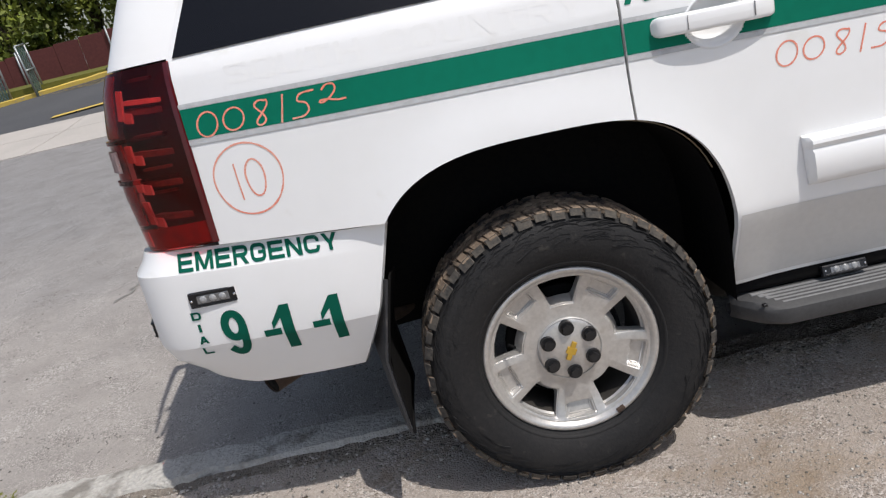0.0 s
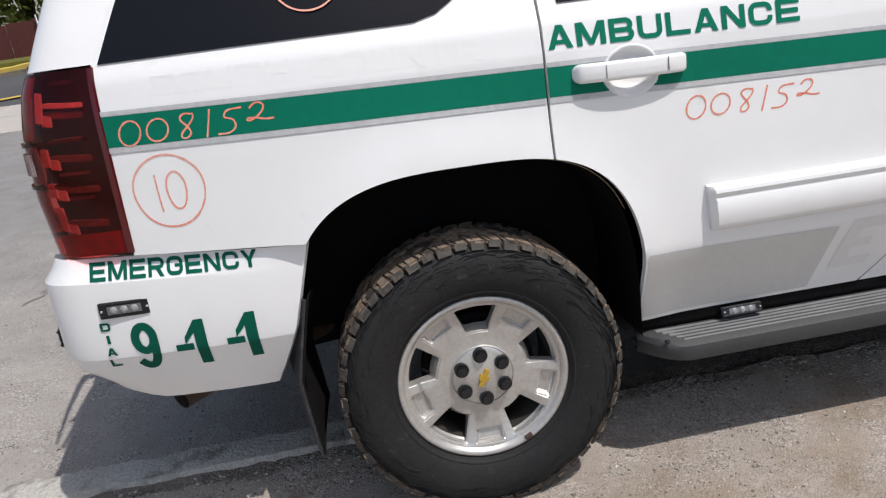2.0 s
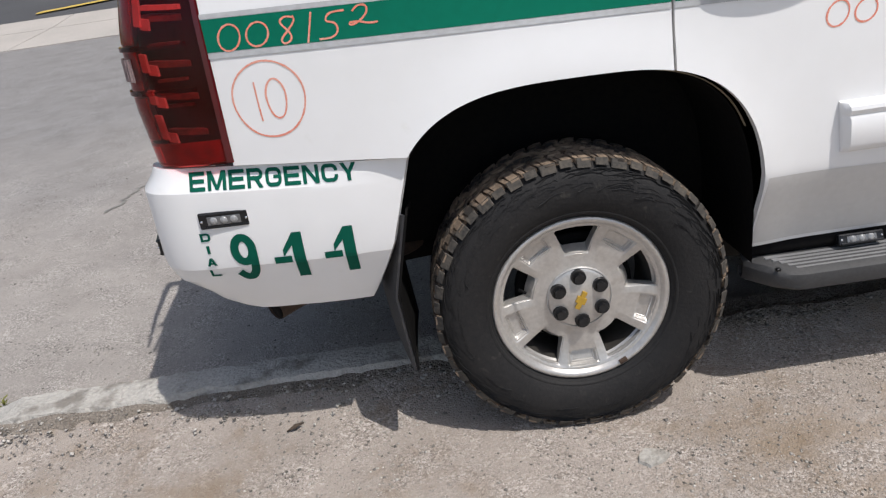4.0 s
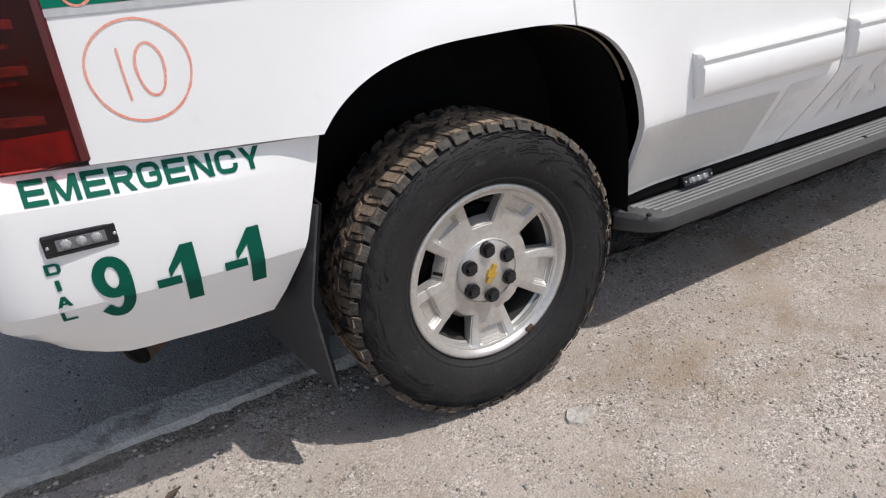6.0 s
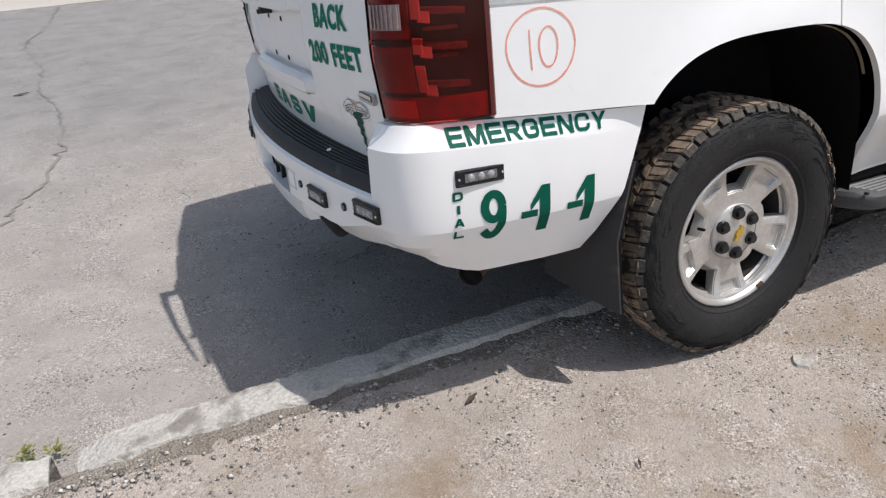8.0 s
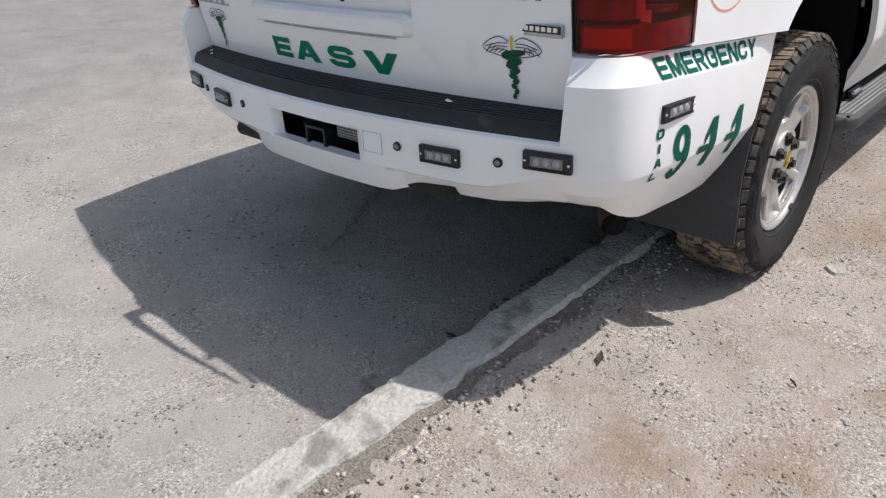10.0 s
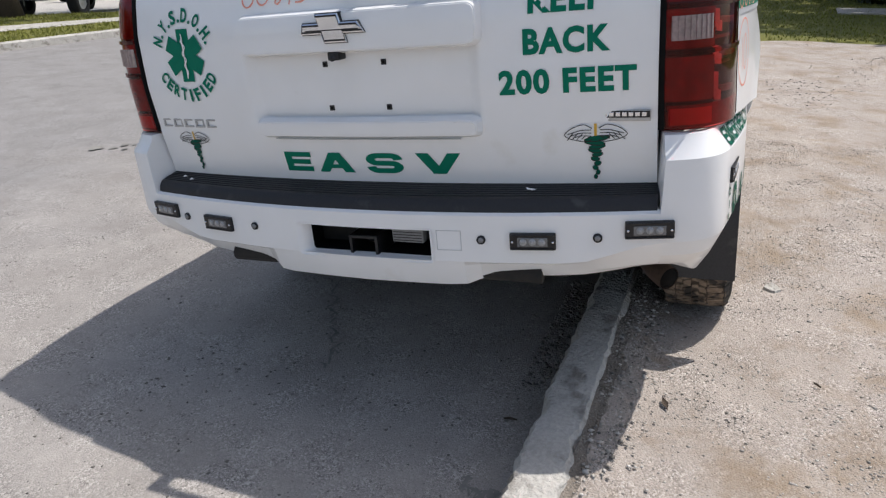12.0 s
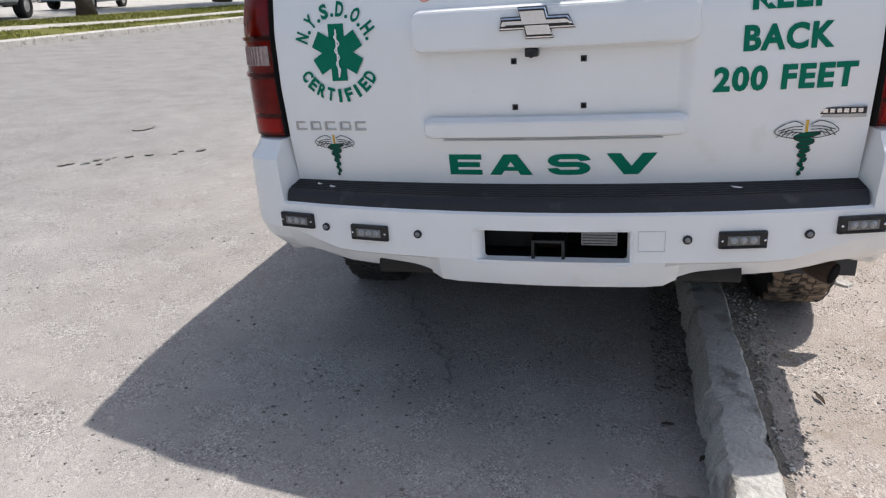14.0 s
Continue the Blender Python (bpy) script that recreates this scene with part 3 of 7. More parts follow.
def corner_panel(z0, z1, n, s0, s1, m, name, mirror, proud=0.0, thick=.02, label="", parent=None, material=None):
    pts = []
    for z in np.linspace(z0, z1, n):
        row = []
        for s in np.linspace(s0, s1, m):
            x, y = corner(s, z)
            k = 1 + proud / .9
            row.append((x - proud * math.sin(s * math.pi / 2), y * k * (-1 if mirror else 1), z))
        pts.append(row)
    d = Vector((.7, .7 if not mirror else -.7, 0))
    return part(name, sheet(pts, thick, out=d), material or PAINT, parent or suv, label)


for flip in (False, True):
    corner_panel(1.352, 1.80, 14, 0.0, 1.0, 14, "rear_pillar", flip)

# roof, windscreen and bonnet
pts = [[(x + .12 * abs(y) ** 3 * max(0, -.4 - x) / .465, y * (half_width(x, 1.80) + .004) * (1 - .10 * (max(0, -.70 - x) / .165) ** 2), max(roof_z(x) + .035 - .075 * abs(y) ** 3.2, 1.795)) for y in np.linspace(-1, 1, 19)] for x in
       [-.865, -.83] + list(np.linspace(-.76, 2.05, 16))]
part("roof", sheet(pts, .03, out=(0, 0, -1)), PAINT, suv)
pts = [[(x, y * (half_width(x, min(1.8, roof_z(x))) - .01), roof_z(x) + .02 - .06 * abs(y) ** 3) for y in np.linspace(-1, 1, 11)] for x in np.linspace(2.06, 2.79, 8)]
part("windscreen", sheet(pts, .01, out=(0, 0, -1)), GLASS, suv, "dark windscreen glass")
pts = [[(x, y * (half_width(x, 1.15) - .03), roof_z(x) + .01 - .05 * abs(y) ** 3) for y in np.linspace(-1, 1, 13)] for x in list(np.linspace(2.80, 3.85, 10)) + [3.93]]
part("bonnet", sheet(pts, .03, out=(0, 0, -1)), PAINT, suv)
part("front_bumper", box(3.70, 3.97, -.93, .93, .42, 1.02, .06), PAINT, suv)

# dark inner shell that closes the gaps
part("inner_shell", fused(box(-.93, 2.7, -.80, .80, 1.02, 1.28, .02), box(-1.0, 3.7, -.62, .62, .50, 1.03, .02), box(-.70, 2.3, -.68, .68, 1.27, 1.76, .05),
                         box(.52, 2.40, -.84, .84, .47, 1.03, .02), box(-.97, -.53, -.80, .80, .66, 1.03, .02)), WELL, suv)

# side glass, set a little proud as bonded panes are
def pane(name, corners, mirror, parent):
    (x0, z0), (x1, z1), (x2, z2), (x3, z3) = corners
    pts = []
    for v in np.linspace(0, 1, 8):
        row = []
        for u in np.linspace(0, 1, 16):
            x = (1 - v) * ((1 - u) * x0 + u * x1) + v * ((1 - u) * x3 + u * x2)
            z = (1 - v) * ((1 - u) * z0 + u * z1) + v * ((1 - u) * z3 + u * z2)
            # rounded front lower corner
            if u > .85 and v < .3:
                k = ((u - .85) / .15) ** 2 * (1 - v / .3)
                z += .05 * k
            row.append((x, (side_y(x, z) - .004) * (-1 if mirror else 1), z))
        pts.append(row)
    return part(name, sheet(pts, .004, out=(0, -1 if mirror else 1, 0)), GLASS, parent, "dark tinted window glass")


for flip in (False, True):
    pane("quarter_window", ((-.806, 1.350), (.05, 1.352), (.03, 1.76), (-.63, 1.75)), flip, suv)
    pane("door_window", ((.29, 1.356), (1.21, 1.358), (1.16, 1.76), (.30, 1.75)), flip, suv)
    pane("door_window", ((1.35, 1.358), (2.34, 1.315), (2.02, 1.76), (1.34, 1.765)), flip, suv)

# tailgate
soft_edge = [.320, .328, .336, .344, .352, .360]
ys = sorted(set(list(np.linspace(-.778, .778, 35)) + soft_edge + [-q for q in soft_edge]))
zs = sorted(set(list(np.linspace(.766, 1.338, 27)) + [.940, .950, .957, 1.128, 1.135, 1.142, 1.150]))


def ease(a, b, v):
    q = min(1, max(0, (v - a) / (b - a)))
    return q * q * (3 - 2 * q)


def tail_x(y, z):
    return rear_x(y, z) + .016 * ease(.360, .320, abs(y)) * ease(.938, .958, z) * ease(1.150, 1.126, z)



tail_pts = [[(tail_x(y * (1 - .02 * (z < .9) + .0), z), y, z) for y in ys] for z in zs]
tailgate = part("tailgate", sheet(tail_pts, .03, out=(1, 0, 0)), PAINT, suv, "white tailgate with green lettering")
pts = [[(rear_x(y, z) - .004, y, z) for y in np.linspace(-.755 + .30 * max(0, z - 1.345), .755 - .30 * max(0, z - 1.345), 20)] for z in np.linspace(1.345, 1.77, 10)]
part("rear_window", sheet(pts, .01, out=(1, 0, 0)), GLASS, suv, "dark tinted rear window glass")
pts = [[(x0 + .11 * abs(y / .62) ** 3, y, z) for x0, z in ((-.80, 1.800), (-.855, 1.803), (-.872, 1.812), (-.880, 1.826), (-.870, 1.842), (-.845, 1.853), (-.79, 1.862))] for y in np.linspace(-.62, .62, 25)]
part("spoiler", sheet(pts, .02, out=(1, 0, 0)), PAINT, suv)


def slab_on_rear(name, y0, y1, z0, z1, proud, material, parent, edge=.012, label="", back=.0):
    """A raised moulding on the tailgate, with sloped edges."""
    def ring(d, p):
        rows = []
        for v in (0, .06, .16, .3, .5, .7, .84, .94, 1):
            z = z0 + d + (z1 - z0 - 2 * d) * v
            c = .022 * (1 - math.sqrt(max(0, 1 - max(0, abs(v - .5) / .5 - .55) ** 2 / .2025)))
            rows.append([(rear_x(y, z) - p + back, y, z) for y in np.linspace(y0 + d + c, y1 - d - c, 17)])
        return rows
    top = np.array(ring(edge, proud))
    v, f = grid(top)
    bm = bmesh.new()
    vs = [bm.verts.new(q) for q in v]
    for q in f:
        bm.faces.new([vs[i] for i in q])
    ex = bmesh.ops.extrude_edge_only(bm, edges=[e for e in bm.edges if e.is_boundary])["geom"]
    cy, cz = (y0 + y1) / 2, (z0 + z1) / 2
    for q in ex:
        if isinstance(q, bmesh.types.BMVert):
            q.co.y = cy + (q.co.y - cy) * (y1 - y0) / (y1 - y0 - 2 * edge)
            q.co.z = cz + (q.co.z - cz) * (z1 - z0) / (z1 - z0 - 2 * edge)
            q.co.x = rear_x(q.co.y, q.co.z) + .002 + back
    bmesh.ops.recalc_face_normals(bm, faces=bm.faces)
    bmesh.ops.bevel(bm, geom=[e for e in bm.edges if len(e.link_faces) == 2 and e.calc_face_angle(0) > .35], offset=.003, segments=2, affect="EDGES")
    return sharp(part(name, bm, material, parent, label), 40)


slab_on_rear("handle_moulding", -.366, .357, 1.129, 1.241, .032, PAINT, tailgate, .008)
slab_on_rear("lower_moulding", -.350, .346, .897, .956, .024, PAINT, tailgate, .010)
part("moulding_joint", grid([[(rear_x(y, z) - d, y, z) for d, z in ((-.004, .8935), (.008, .8935), (.008, .8965), (-.004, .8965))] for y in np.linspace(-.29, .29, 15)]), GREY_LINE, tailgate, "thin joint under the lower moulding")

# tail lamps, wrapped round the corners: a red glass shell over a dark housing with reflectors
def tail_lamp(flip):
    sy = -1 if flip else 1
    inward = Vector((.75, .66 * sy, 0))

    def skin(name, s0, s1, z0, z1, depth, material, parent, label="", bend=0.0, n=9, thick=.006, rise=None):
        pts = []
        for z in np.linspace(z0, z1, n):
            row = []
            for s in np.linspace(s0, s1, 14):
                zz = z + bend * (s - s0)
                x, y = corner(s, zz)
                a = s * math.pi / 2
                d = depth if rise is None else rise + (depth - rise) * min(1, s / .22)
                row.append((x + d * math.sin(a), (y + d * math.cos(a)) * sy, zz))
            pts.append(row)
        return part(name, sheet(pts, thick, out=inward), material, parent, label)

    shell = skin("tail_lamp", 0.0, .985, .903, 1.347, -.004, RED_GLASS, suv, "red tail lamp wrapped round the rear corner", n=20, thick=.008)
    shell.visible_shadow = False
    skin("housing", .0, 1.0, .903, 1.349, .055, HOUSING, shell, "dark lamp housing", n=16, thick=.02, rise=.006)
    for z0, z1 in ((.970, 1.030), (1.055, 1.090), (1.130, 1.172), (1.232, 1.300)):
        skin("upright_reflector", .44, .52, z0, z1, .014, REFLECTOR, shell, "bright stepped reflector", bend=.03)
        skin("reflector_foot", .37, .47, z0 - .010, z0 + .014, .022, REFLECTOR, shell, "bright curved reflector foot", bend=.04, n=4)
        skin("crossbar_reflector", .10, .46, z0 + .004, z0 + .018, .026, REFLECTOR_DIM, shell, "dim reflector bar", bend=.02, n=4, thick=.02)
        skin("upper_bar", .16, .44, z1 + .014, z1 + .021, .034, REFLECTOR_DIM, shell, "dim reflector bar", n=3, thick=.02)
    skin("top_crossbar", .10, .45, 1.260, 1.270, .020, REFLECTOR, shell, "bright reflector bar", bend=.02, n=4, thick=.02)
    for z0, z1 in ((.971, 1.074), (1.092, 1.180), (1.196, 1.338)):
        skin("inner_lens", .53, .984, z0, z1, .005, LENS_RED, shell, "plain red inner lens")
    skin("lower_lens", .02, .97, .907, .962, .004, LENS_RED, shell, "plain red lower lens")
    skin("lower_reflector", .56, .95, .914, .955, -.0005, LENS_BRIGHT, shell, "bright red lower reflector")
    skin("reversing_lens", .58, .945, 1.112, 1.166, -.007, LENS_CLEAR, shell, "clear reversing lamp lens", thick=.004)
    for k in range(7):
        s = .595 + .049 * k
        skin("lens_rib", s, s + .012, 1.114, 1.166, -.011, LENS_CLEAR, shell, n=3, thick=.004)
    for z in (1.080, 1.182):
        skin("rib", .08, .975, z, z + .010, -.010, RED_GLASS, shell, "red glass rib", n=3)
    skin("front_edge", .0, .015, .905, 1.345, -.0055, LENS_EDGE, shell, n=12)
    skin("lamp_gap", .986, 1.0, .903, 1.348, -.006, WELL, shell, "black gap beside the lamp", n=12, thick=.03)


tail_lamp(False)
tail_lamp(True)

# door mirrors
for s in (1, -1):
    mirror = part("door_mirror", box(1.98, 2.12, s * -1.02, s * -1.24, 1.30, 1.50, .035), PAINT, suv, "white door mirror with black base")
    part("mirror_base", box(2.02, 2.10, s * -.94, s * -1.05, 1.28, 1.36, .015), BLACK_PLASTIC, mirror)
    part("mirror_glass", box(1.972, 1.981, s * -1.045, s * -1.215, 1.325, 1.475, .004), CHROME, mirror, "mirror glass")

# ---------------------------------------------------------------- rear bumper
def bumper_side(x):
    return .984 - .038 * ((-.45 - x) / .5) ** 2


def bumper_rear(y):
    return -1.196 + .064 * (y / .65) ** 2


def bump_plan():
    """Plan columns from the right wheel arch round to the left one: x, y and the outward normal."""
    cols = [(x, -bumper_side(x)) for x in np.linspace(-.40, -.95, 14)]
    p0, p1, p2, p3 = Vector((-.95, -bumper_side(-.95))), Vector((-1.05, -.935)), Vector((-1.082, -.885)), Vector((bumper_rear(.805), -.805))
    for t in np.linspace(0, 1, 14)[1:-1].tolist():
        q = (1 - t) ** 3 * p0 + 3 * t * (1 - t) ** 2 * p1 + 3 * t * t * (1 - t) * p2 + t ** 3 * p3
        cols.append((q.x, q.y))
    half = [-.805, -.797, -.75, -.69, -.62, -.55, -.48, -.40, -.345, -.305, -.255, -.215, -.20, -.1]
    right = cols + [(bumper_rear(y), y) for y in half]
    return right + [(bumper_rear(0), 0.0)] + [(x, -y) for x, y in right[::-1]]


plan = bump_plan()
bump_pts = []
for i, (x, y) in enumerate(plan):
    a, b = Vector(plan[max(i - 1, 0)]), Vector(plan[min(i + 1, len(plan) - 1)])
    d = (b - a).normalized()
    nx, ny = -d.y, d.x
    if nx * (x + .6) + ny * y < 0:
        nx, ny = -nx, -ny
    ay = abs(y)
    rear = ay < .80 and x < -1.0
    corner_k = min(1, max(0, (-.75 - x) / .3))
    ck0 = min(1, max(0, (-.84 - x) / .24))
    zb = .475 + .070 * ck0 * ck0 * (3 - 2 * ck0) if not rear else np.interp(ay, (0, .30, .36, .60, .80), (.503, .505, .519, .527, .519))
    fade = min(1, max(0, (-.47 - x) / .34))
    top = min(.905, panel_gap(max(x, -.95)) - .004)
    if rear:
        ck = min(1, max(0, (ay - .295) / .06))
        prof = [(.10, .718), (.03, .718), (.012, .718), (.0, .711), (.0, .690), (.0, .668), (.0, .61), (.0, .582), (.004 + .022 * ck, .568), (.010 + .032 * ck, (zb + .56) / 2), (.022 + .034 * ck, zb), (.12, zb + .012)]
    else:
        fz = .836 - .05 * (max(x, -1.0) + .94)
        prof = [(.16, top + .006), (.032 * fade + .004, top), (.024 * fade + .003, top - .02), (.001, fz + .004), (.0, fz - .006), (.0, .73), (.0, .655), (.003, .635), (.022, .593), (.050, zb + .055 * (1 - ck0) + .020 * ck0), (.082, zb), (.16, zb + .01)]
    if rear and ay > .58:      # the lower rows run smoothly into the wings
        w = min(1, (ay - .58) / .22)
        w = w * w * (3 - 2 * w)
        wing = [(.0, .668), (.0, .648), (.003, .632), (.022, .593), (.050, .56), (.082, .545), (.16, .555)]
        prof = prof[:5] + [(a[0] + (c[0] - a[0]) * w, a[1] + (c[1] - a[1]) * w) for a, c in zip(prof[5:], wing)]
    col = []
    for inset, z in prof:
        px, py = x - nx * inset, y - ny * inset
        if x > -.75:     # the front edge follows the wheel arch
            edge = np.interp(z, (.47, .521, .58, .66, .764, .868), (-.552, -.526, -.497, -.464, -.433, -.402))
            px = -.75 + (px + .75) * (edge + .75) / .35
        col.append((px, py, z))
    bump_pts.append(col)
iy = {round(p[1], 3): i for i, p in enumerate(plan)}
h0, h1 = iy[-.215], iy[.2]
bumper = part("rear_bumper", sheet(bump_pts, .02, skip=lambda i, j: h0 <= i < h1 and j in (5, 6), out=lambda c: Vector((1, 0, 0)) if abs(c.y) < .8 else Vector((.3, -.95 if c.y > 0 else .95, 0)), crease=14), PAINT, suv,
              "white rear bumper with green lettering")


def bump_pt(y, z, proud=0.0):
    return (bumper_rear(y) - proud, y, z)


rb = box(-1.162, -1.03, -.214, .190, .577, .673)
bmesh.ops.delete(rb, geom=[q for q in rb.faces if q.normal.x < -.9], context="FACES")
part("hitch_recess", rb, WELL, bumper, "black hitch recess", smooth=False)
def recess_ring(y0, y1, z0, z1, r, depth):
    """A rounded rectangle on the bumper's rear face, sunk by depth."""
    out = []
    for cy, cz, a0 in ((y1 - r, z1 - r, 0), (y0 + r, z1 - r, 90), (y0 + r, z0 + r, 180), (y1 - r, z0 + r, 270)):
        out += [(bumper_rear(a) + depth, a, b) for a, b in arc(cy, cz, r, r, a0, a0 + 90, 6)]
    return out + out[:1]


rings = [recess_ring(-.2245, .2065, .5735, .6745, .016, -.0022), recess_ring(-.219, .201, .5755, .6725, .014, -.001), recess_ring(-.213, .186, .579, .670, .012, .010), recess_ring(-.208, .175, .582, .668, .010, .034)]
part("recess_surround", grid(rings), PAINT, bumper, "smooth white surround of the hitch recess")
part("recess_frame", box(-1.08, -1.05, .02, .19, .58, .66, .006), UNDER, bumper, "dark steel behind the recess")
# receiver tube: a square mouth
rec = join(box(-1.173, -1.05, -.045, -.036, .555, .635, .002), box(-1.173, -1.05, .036, .045, .555, .635, .002),
           box(-1.173, -1.05, -.036, .036, .626, .635, .002), box(-1.173, -1.05, -.036, .036, .555, .564, .002))
hitch = part("hitch_receiver", rec, DARK_METAL, bumper, "dark steel hitch receiver")
part("socket", box(-1.07, -1.06, -.036, .036, .564, .626), RUST, hitch)
part("wiring_socket", box(-1.160, -1.12, -.182, -.088, .618, .656, .004), STEP_GREY, bumper, "grey printed plate in the recess")
for k in range(4):
    part("plate_line", box(-1.1612, -1.159, -.178, -.092, .6235 + .008 * k, .6255 + .008 * k), UNDER, bumper, smooth=False)
part("hitch_crossbar", tube([(-1.11, -.5, .53), (-1.11, .5, .53)], .025), UNDER, bumper)

# ribbed step pad
pad_pts = []
for y in np.linspace(-.788, .788, 41):
    xo = bumper_rear(y) + .012
    xi = rear_x(y, .80) + .02
    col = [(xo + .004, y, .704), (xo - .002, y, .718), (xo + .002, y, .735), (xo + .012, y, .747)]
    for k in range(7):
        xx = xo + .02 + (xi - xo - .03) * k / 7
        w = (xi - xo - .03) / 7
        zz = .751 + .016 * k / 7
        col += [(xx, y, zz), (xx + w * .55, y, zz + .001), (xx + w * .62, y, zz - .004), (xx + w * .95, y, zz - .004)]
    col += [(xi, y, .768)]
    pad_pts.append(col)
part("step_pad", sheet(pad_pts, .01, out=(0, 0, -1)), PAD, bumper, "black ribbed plastic step pad")


def led_light(name, m, parent, w=.118, h=.046):
    """A surface light: black housing with a rim, a row of three clear lenses and two screws. Local x is its width, z its height, y outwards (minus)."""
    b = join(box(-w / 2, w / 2, -.010, .006, -h / 2, h / 2, .004), box(-w / 2 + .004, w / 2 - .004, -.013, -.008, h / 2 - .007, h / 2 - .002, .0015),
             box(-w / 2 + .004, w / 2 - .004, -.013, -.008, -h / 2 + .002, -h / 2 + .007, .0015))
    b.transform(m)
    ob = part(name, b, DARK_METAL, parent, "black surface light with three clear lenses", smooth=False)
    face = box(-w * .33, w * .33, -.012, -.006, -h * .27, h * .27, .002)
    face.transform(m)
    part("lens_plate", face, LED_PLATE, ob, smooth=False)
    for k in (-1, 0, 1):
        bm = bmesh.new()
        bmesh.ops.create_uvsphere(bm, u_segments=12, v_segments=8, radius=.0105, matrix=Matrix.Translation((k * w * .2, -.010, 0)) @ Matrix.Diagonal((1, .6, 1, 1)))
        bm.transform(m)
        part("led", bm, LED, ob)
    for k in (-1, 1):
        bm = bmesh.new()
        bmesh.ops.create_cone(bm, cap_ends=True, segments=10, radius1=.004, radius2=.003, depth=.004, matrix=Matrix.Translation((k * w * .44, -.011, 0)) @ Matrix.Rotation(math.pi / 2, 4, "X"))
        bm.transform(m)
        part("screw", bm, CHROME, ob)
    return ob


def on_bumper_rear(y, z):
    """Pose at the bumper's rear face, local -y outwards."""
    slope = .128 * y / .65 ** 2
    return Matrix.Translation(bump_pt(y, z)) @ Matrix.Rotation(-math.pi / 2, 4, "Z") @ Matrix.Rotation(-math.atan(slope), 4, "Z")


for y, z in ((-.772, .672), (-.490, .644), (.510, .644), (.752, .664)):
    led_light("bumper_light", on_bumper_rear(y, z), bumper)
led_light("marker_light", Matrix.Translation((-.873, -bumper_side(-.873) + .007, .767)) @ Matrix.Rotation(radians(-4), 4, "Z"), bumper, .128, .042)
led_light("marker_light", Matrix.Translation((-.873, bumper_side(-.873) - .007, .767)) @ Matrix.Rotation(radians(184), 4, "Z"), bumper, .128, .042)
for y, z in ((-.650, .652), (-.356, .646), (.361, .648), (.655, .650)):
    b = bmesh.new()
    bmesh.ops.create_cone(b, cap_ends=True, segments=20, radius1=.0125, radius2=.0115, depth=.010, matrix=Matrix.Rotation(math.pi / 2, 4, "X"))
    b.transform(on_bumper_rear(y, z))
    s = part("parking_sensor", b, DARK_METAL, bumper, "dark round parking sensor")
    b = bmesh.new()
    bmesh.ops.create_cone(b, cap_ends=True, segments=16, radius1=.008, radius2=.007, depth=.014, matrix=Matrix.Rotation(math.pi / 2, 4, "X"))
    b.transform(on_bumper_rear(y, z))
    part("sensor_face", b, STEP_GREY, s)
m = on_bumper_rear(-.268, .642)
cover = join(*[box(*q) for q in ((-.034, .034, -.0015, .003, -.028, -.0268), (-.034, .034, -.0015, .003, .0268, .028), (-.034, -.0328, -.0015, .003, -.028, .028), (.0328, .034, -.0015, .003, -.028, .028))])
cover.transform(m)
part("tow_cover_joint", cover, GREY_LINE, bumper, "thin square joint of the tow eye cover", smooth=False)

# exhaust, flap and underbody
part("exhaust_pipe", tube([(-.845, -.803, .430), (-.830, -.787, .433), (-.800, -.765, .438), (-.74, -.73, .450), (-.67, -.69, .470), (-.4, -.55, .490)], [.034, .035, .035, .034, .034, .034], 18, cap=False), RUST, suv, "rusty exhaust tailpipe")
part("exhaust_inside", tube([(-.8425, -.801, .4304), (-.804, -.768, .4373)], .031, 14), WELL, suv)
part("exhaust_hanger", tube([(-.66, -.70, .52), (-.68, -.715, .455), (-.76, -.70, .445), (-.78, -.66, .49)], .008, 8), RUST, suv)
part("fuel_tank", fused(box(.55, 2.35, -.60, .60, .27, .50, .05), box(-.88, -.30, -.42, .42, .45, .58, .05)), UNDER, suv, "dark tank and tray under the floor")
part("rear_axle", join(tube([(0, -.72, .39), (0, .72, .39)], .045, 14), tube([(-.12, .0, .39), (.16, .0, .39)], .13, 16)), UNDER, suv)
part("frame_rail", join(box(-1.05, 3.4, -.56, -.48, .50, .60, .01), box(-1.05, 3.4, .48, .56, .50, .60, .01)), UNDER, suv)
part("spare_wheel", revolve([(.0, -.09), (.18, -.1), (.35, -.09), (.37, 0), (.35, .09), (.0, .09)], (0, 0, 0), 32), RUBBER, suv, "spare tyre slung under the floor").matrix_basis = pose(-.60, 0, .56, 90, 0, 0)


def mud_flap(s, slant=-.06):
    out = []
    for v in np.linspace(0, 1, 13):
        z = .72 - (.447 if s > 0 else .40) * v
        w = float(np.interp(v, (0, .25, .45, 1), (.10, .24, .29, .29)))
        row = []
        for u in np.linspace(0, 1, 9):
            y = -.982 + w * u
            x = float(np.interp(z, (.24, .5, .64, .72), (-.465, -.487, -.455, -.436))) + slant * u - .004 * math.sin(u * 3.1)
            row.append((x, s * y, z + .03 * u * v * v))
        out.append(row)
    return sheet(out, .006, out=(1, 0, 0))


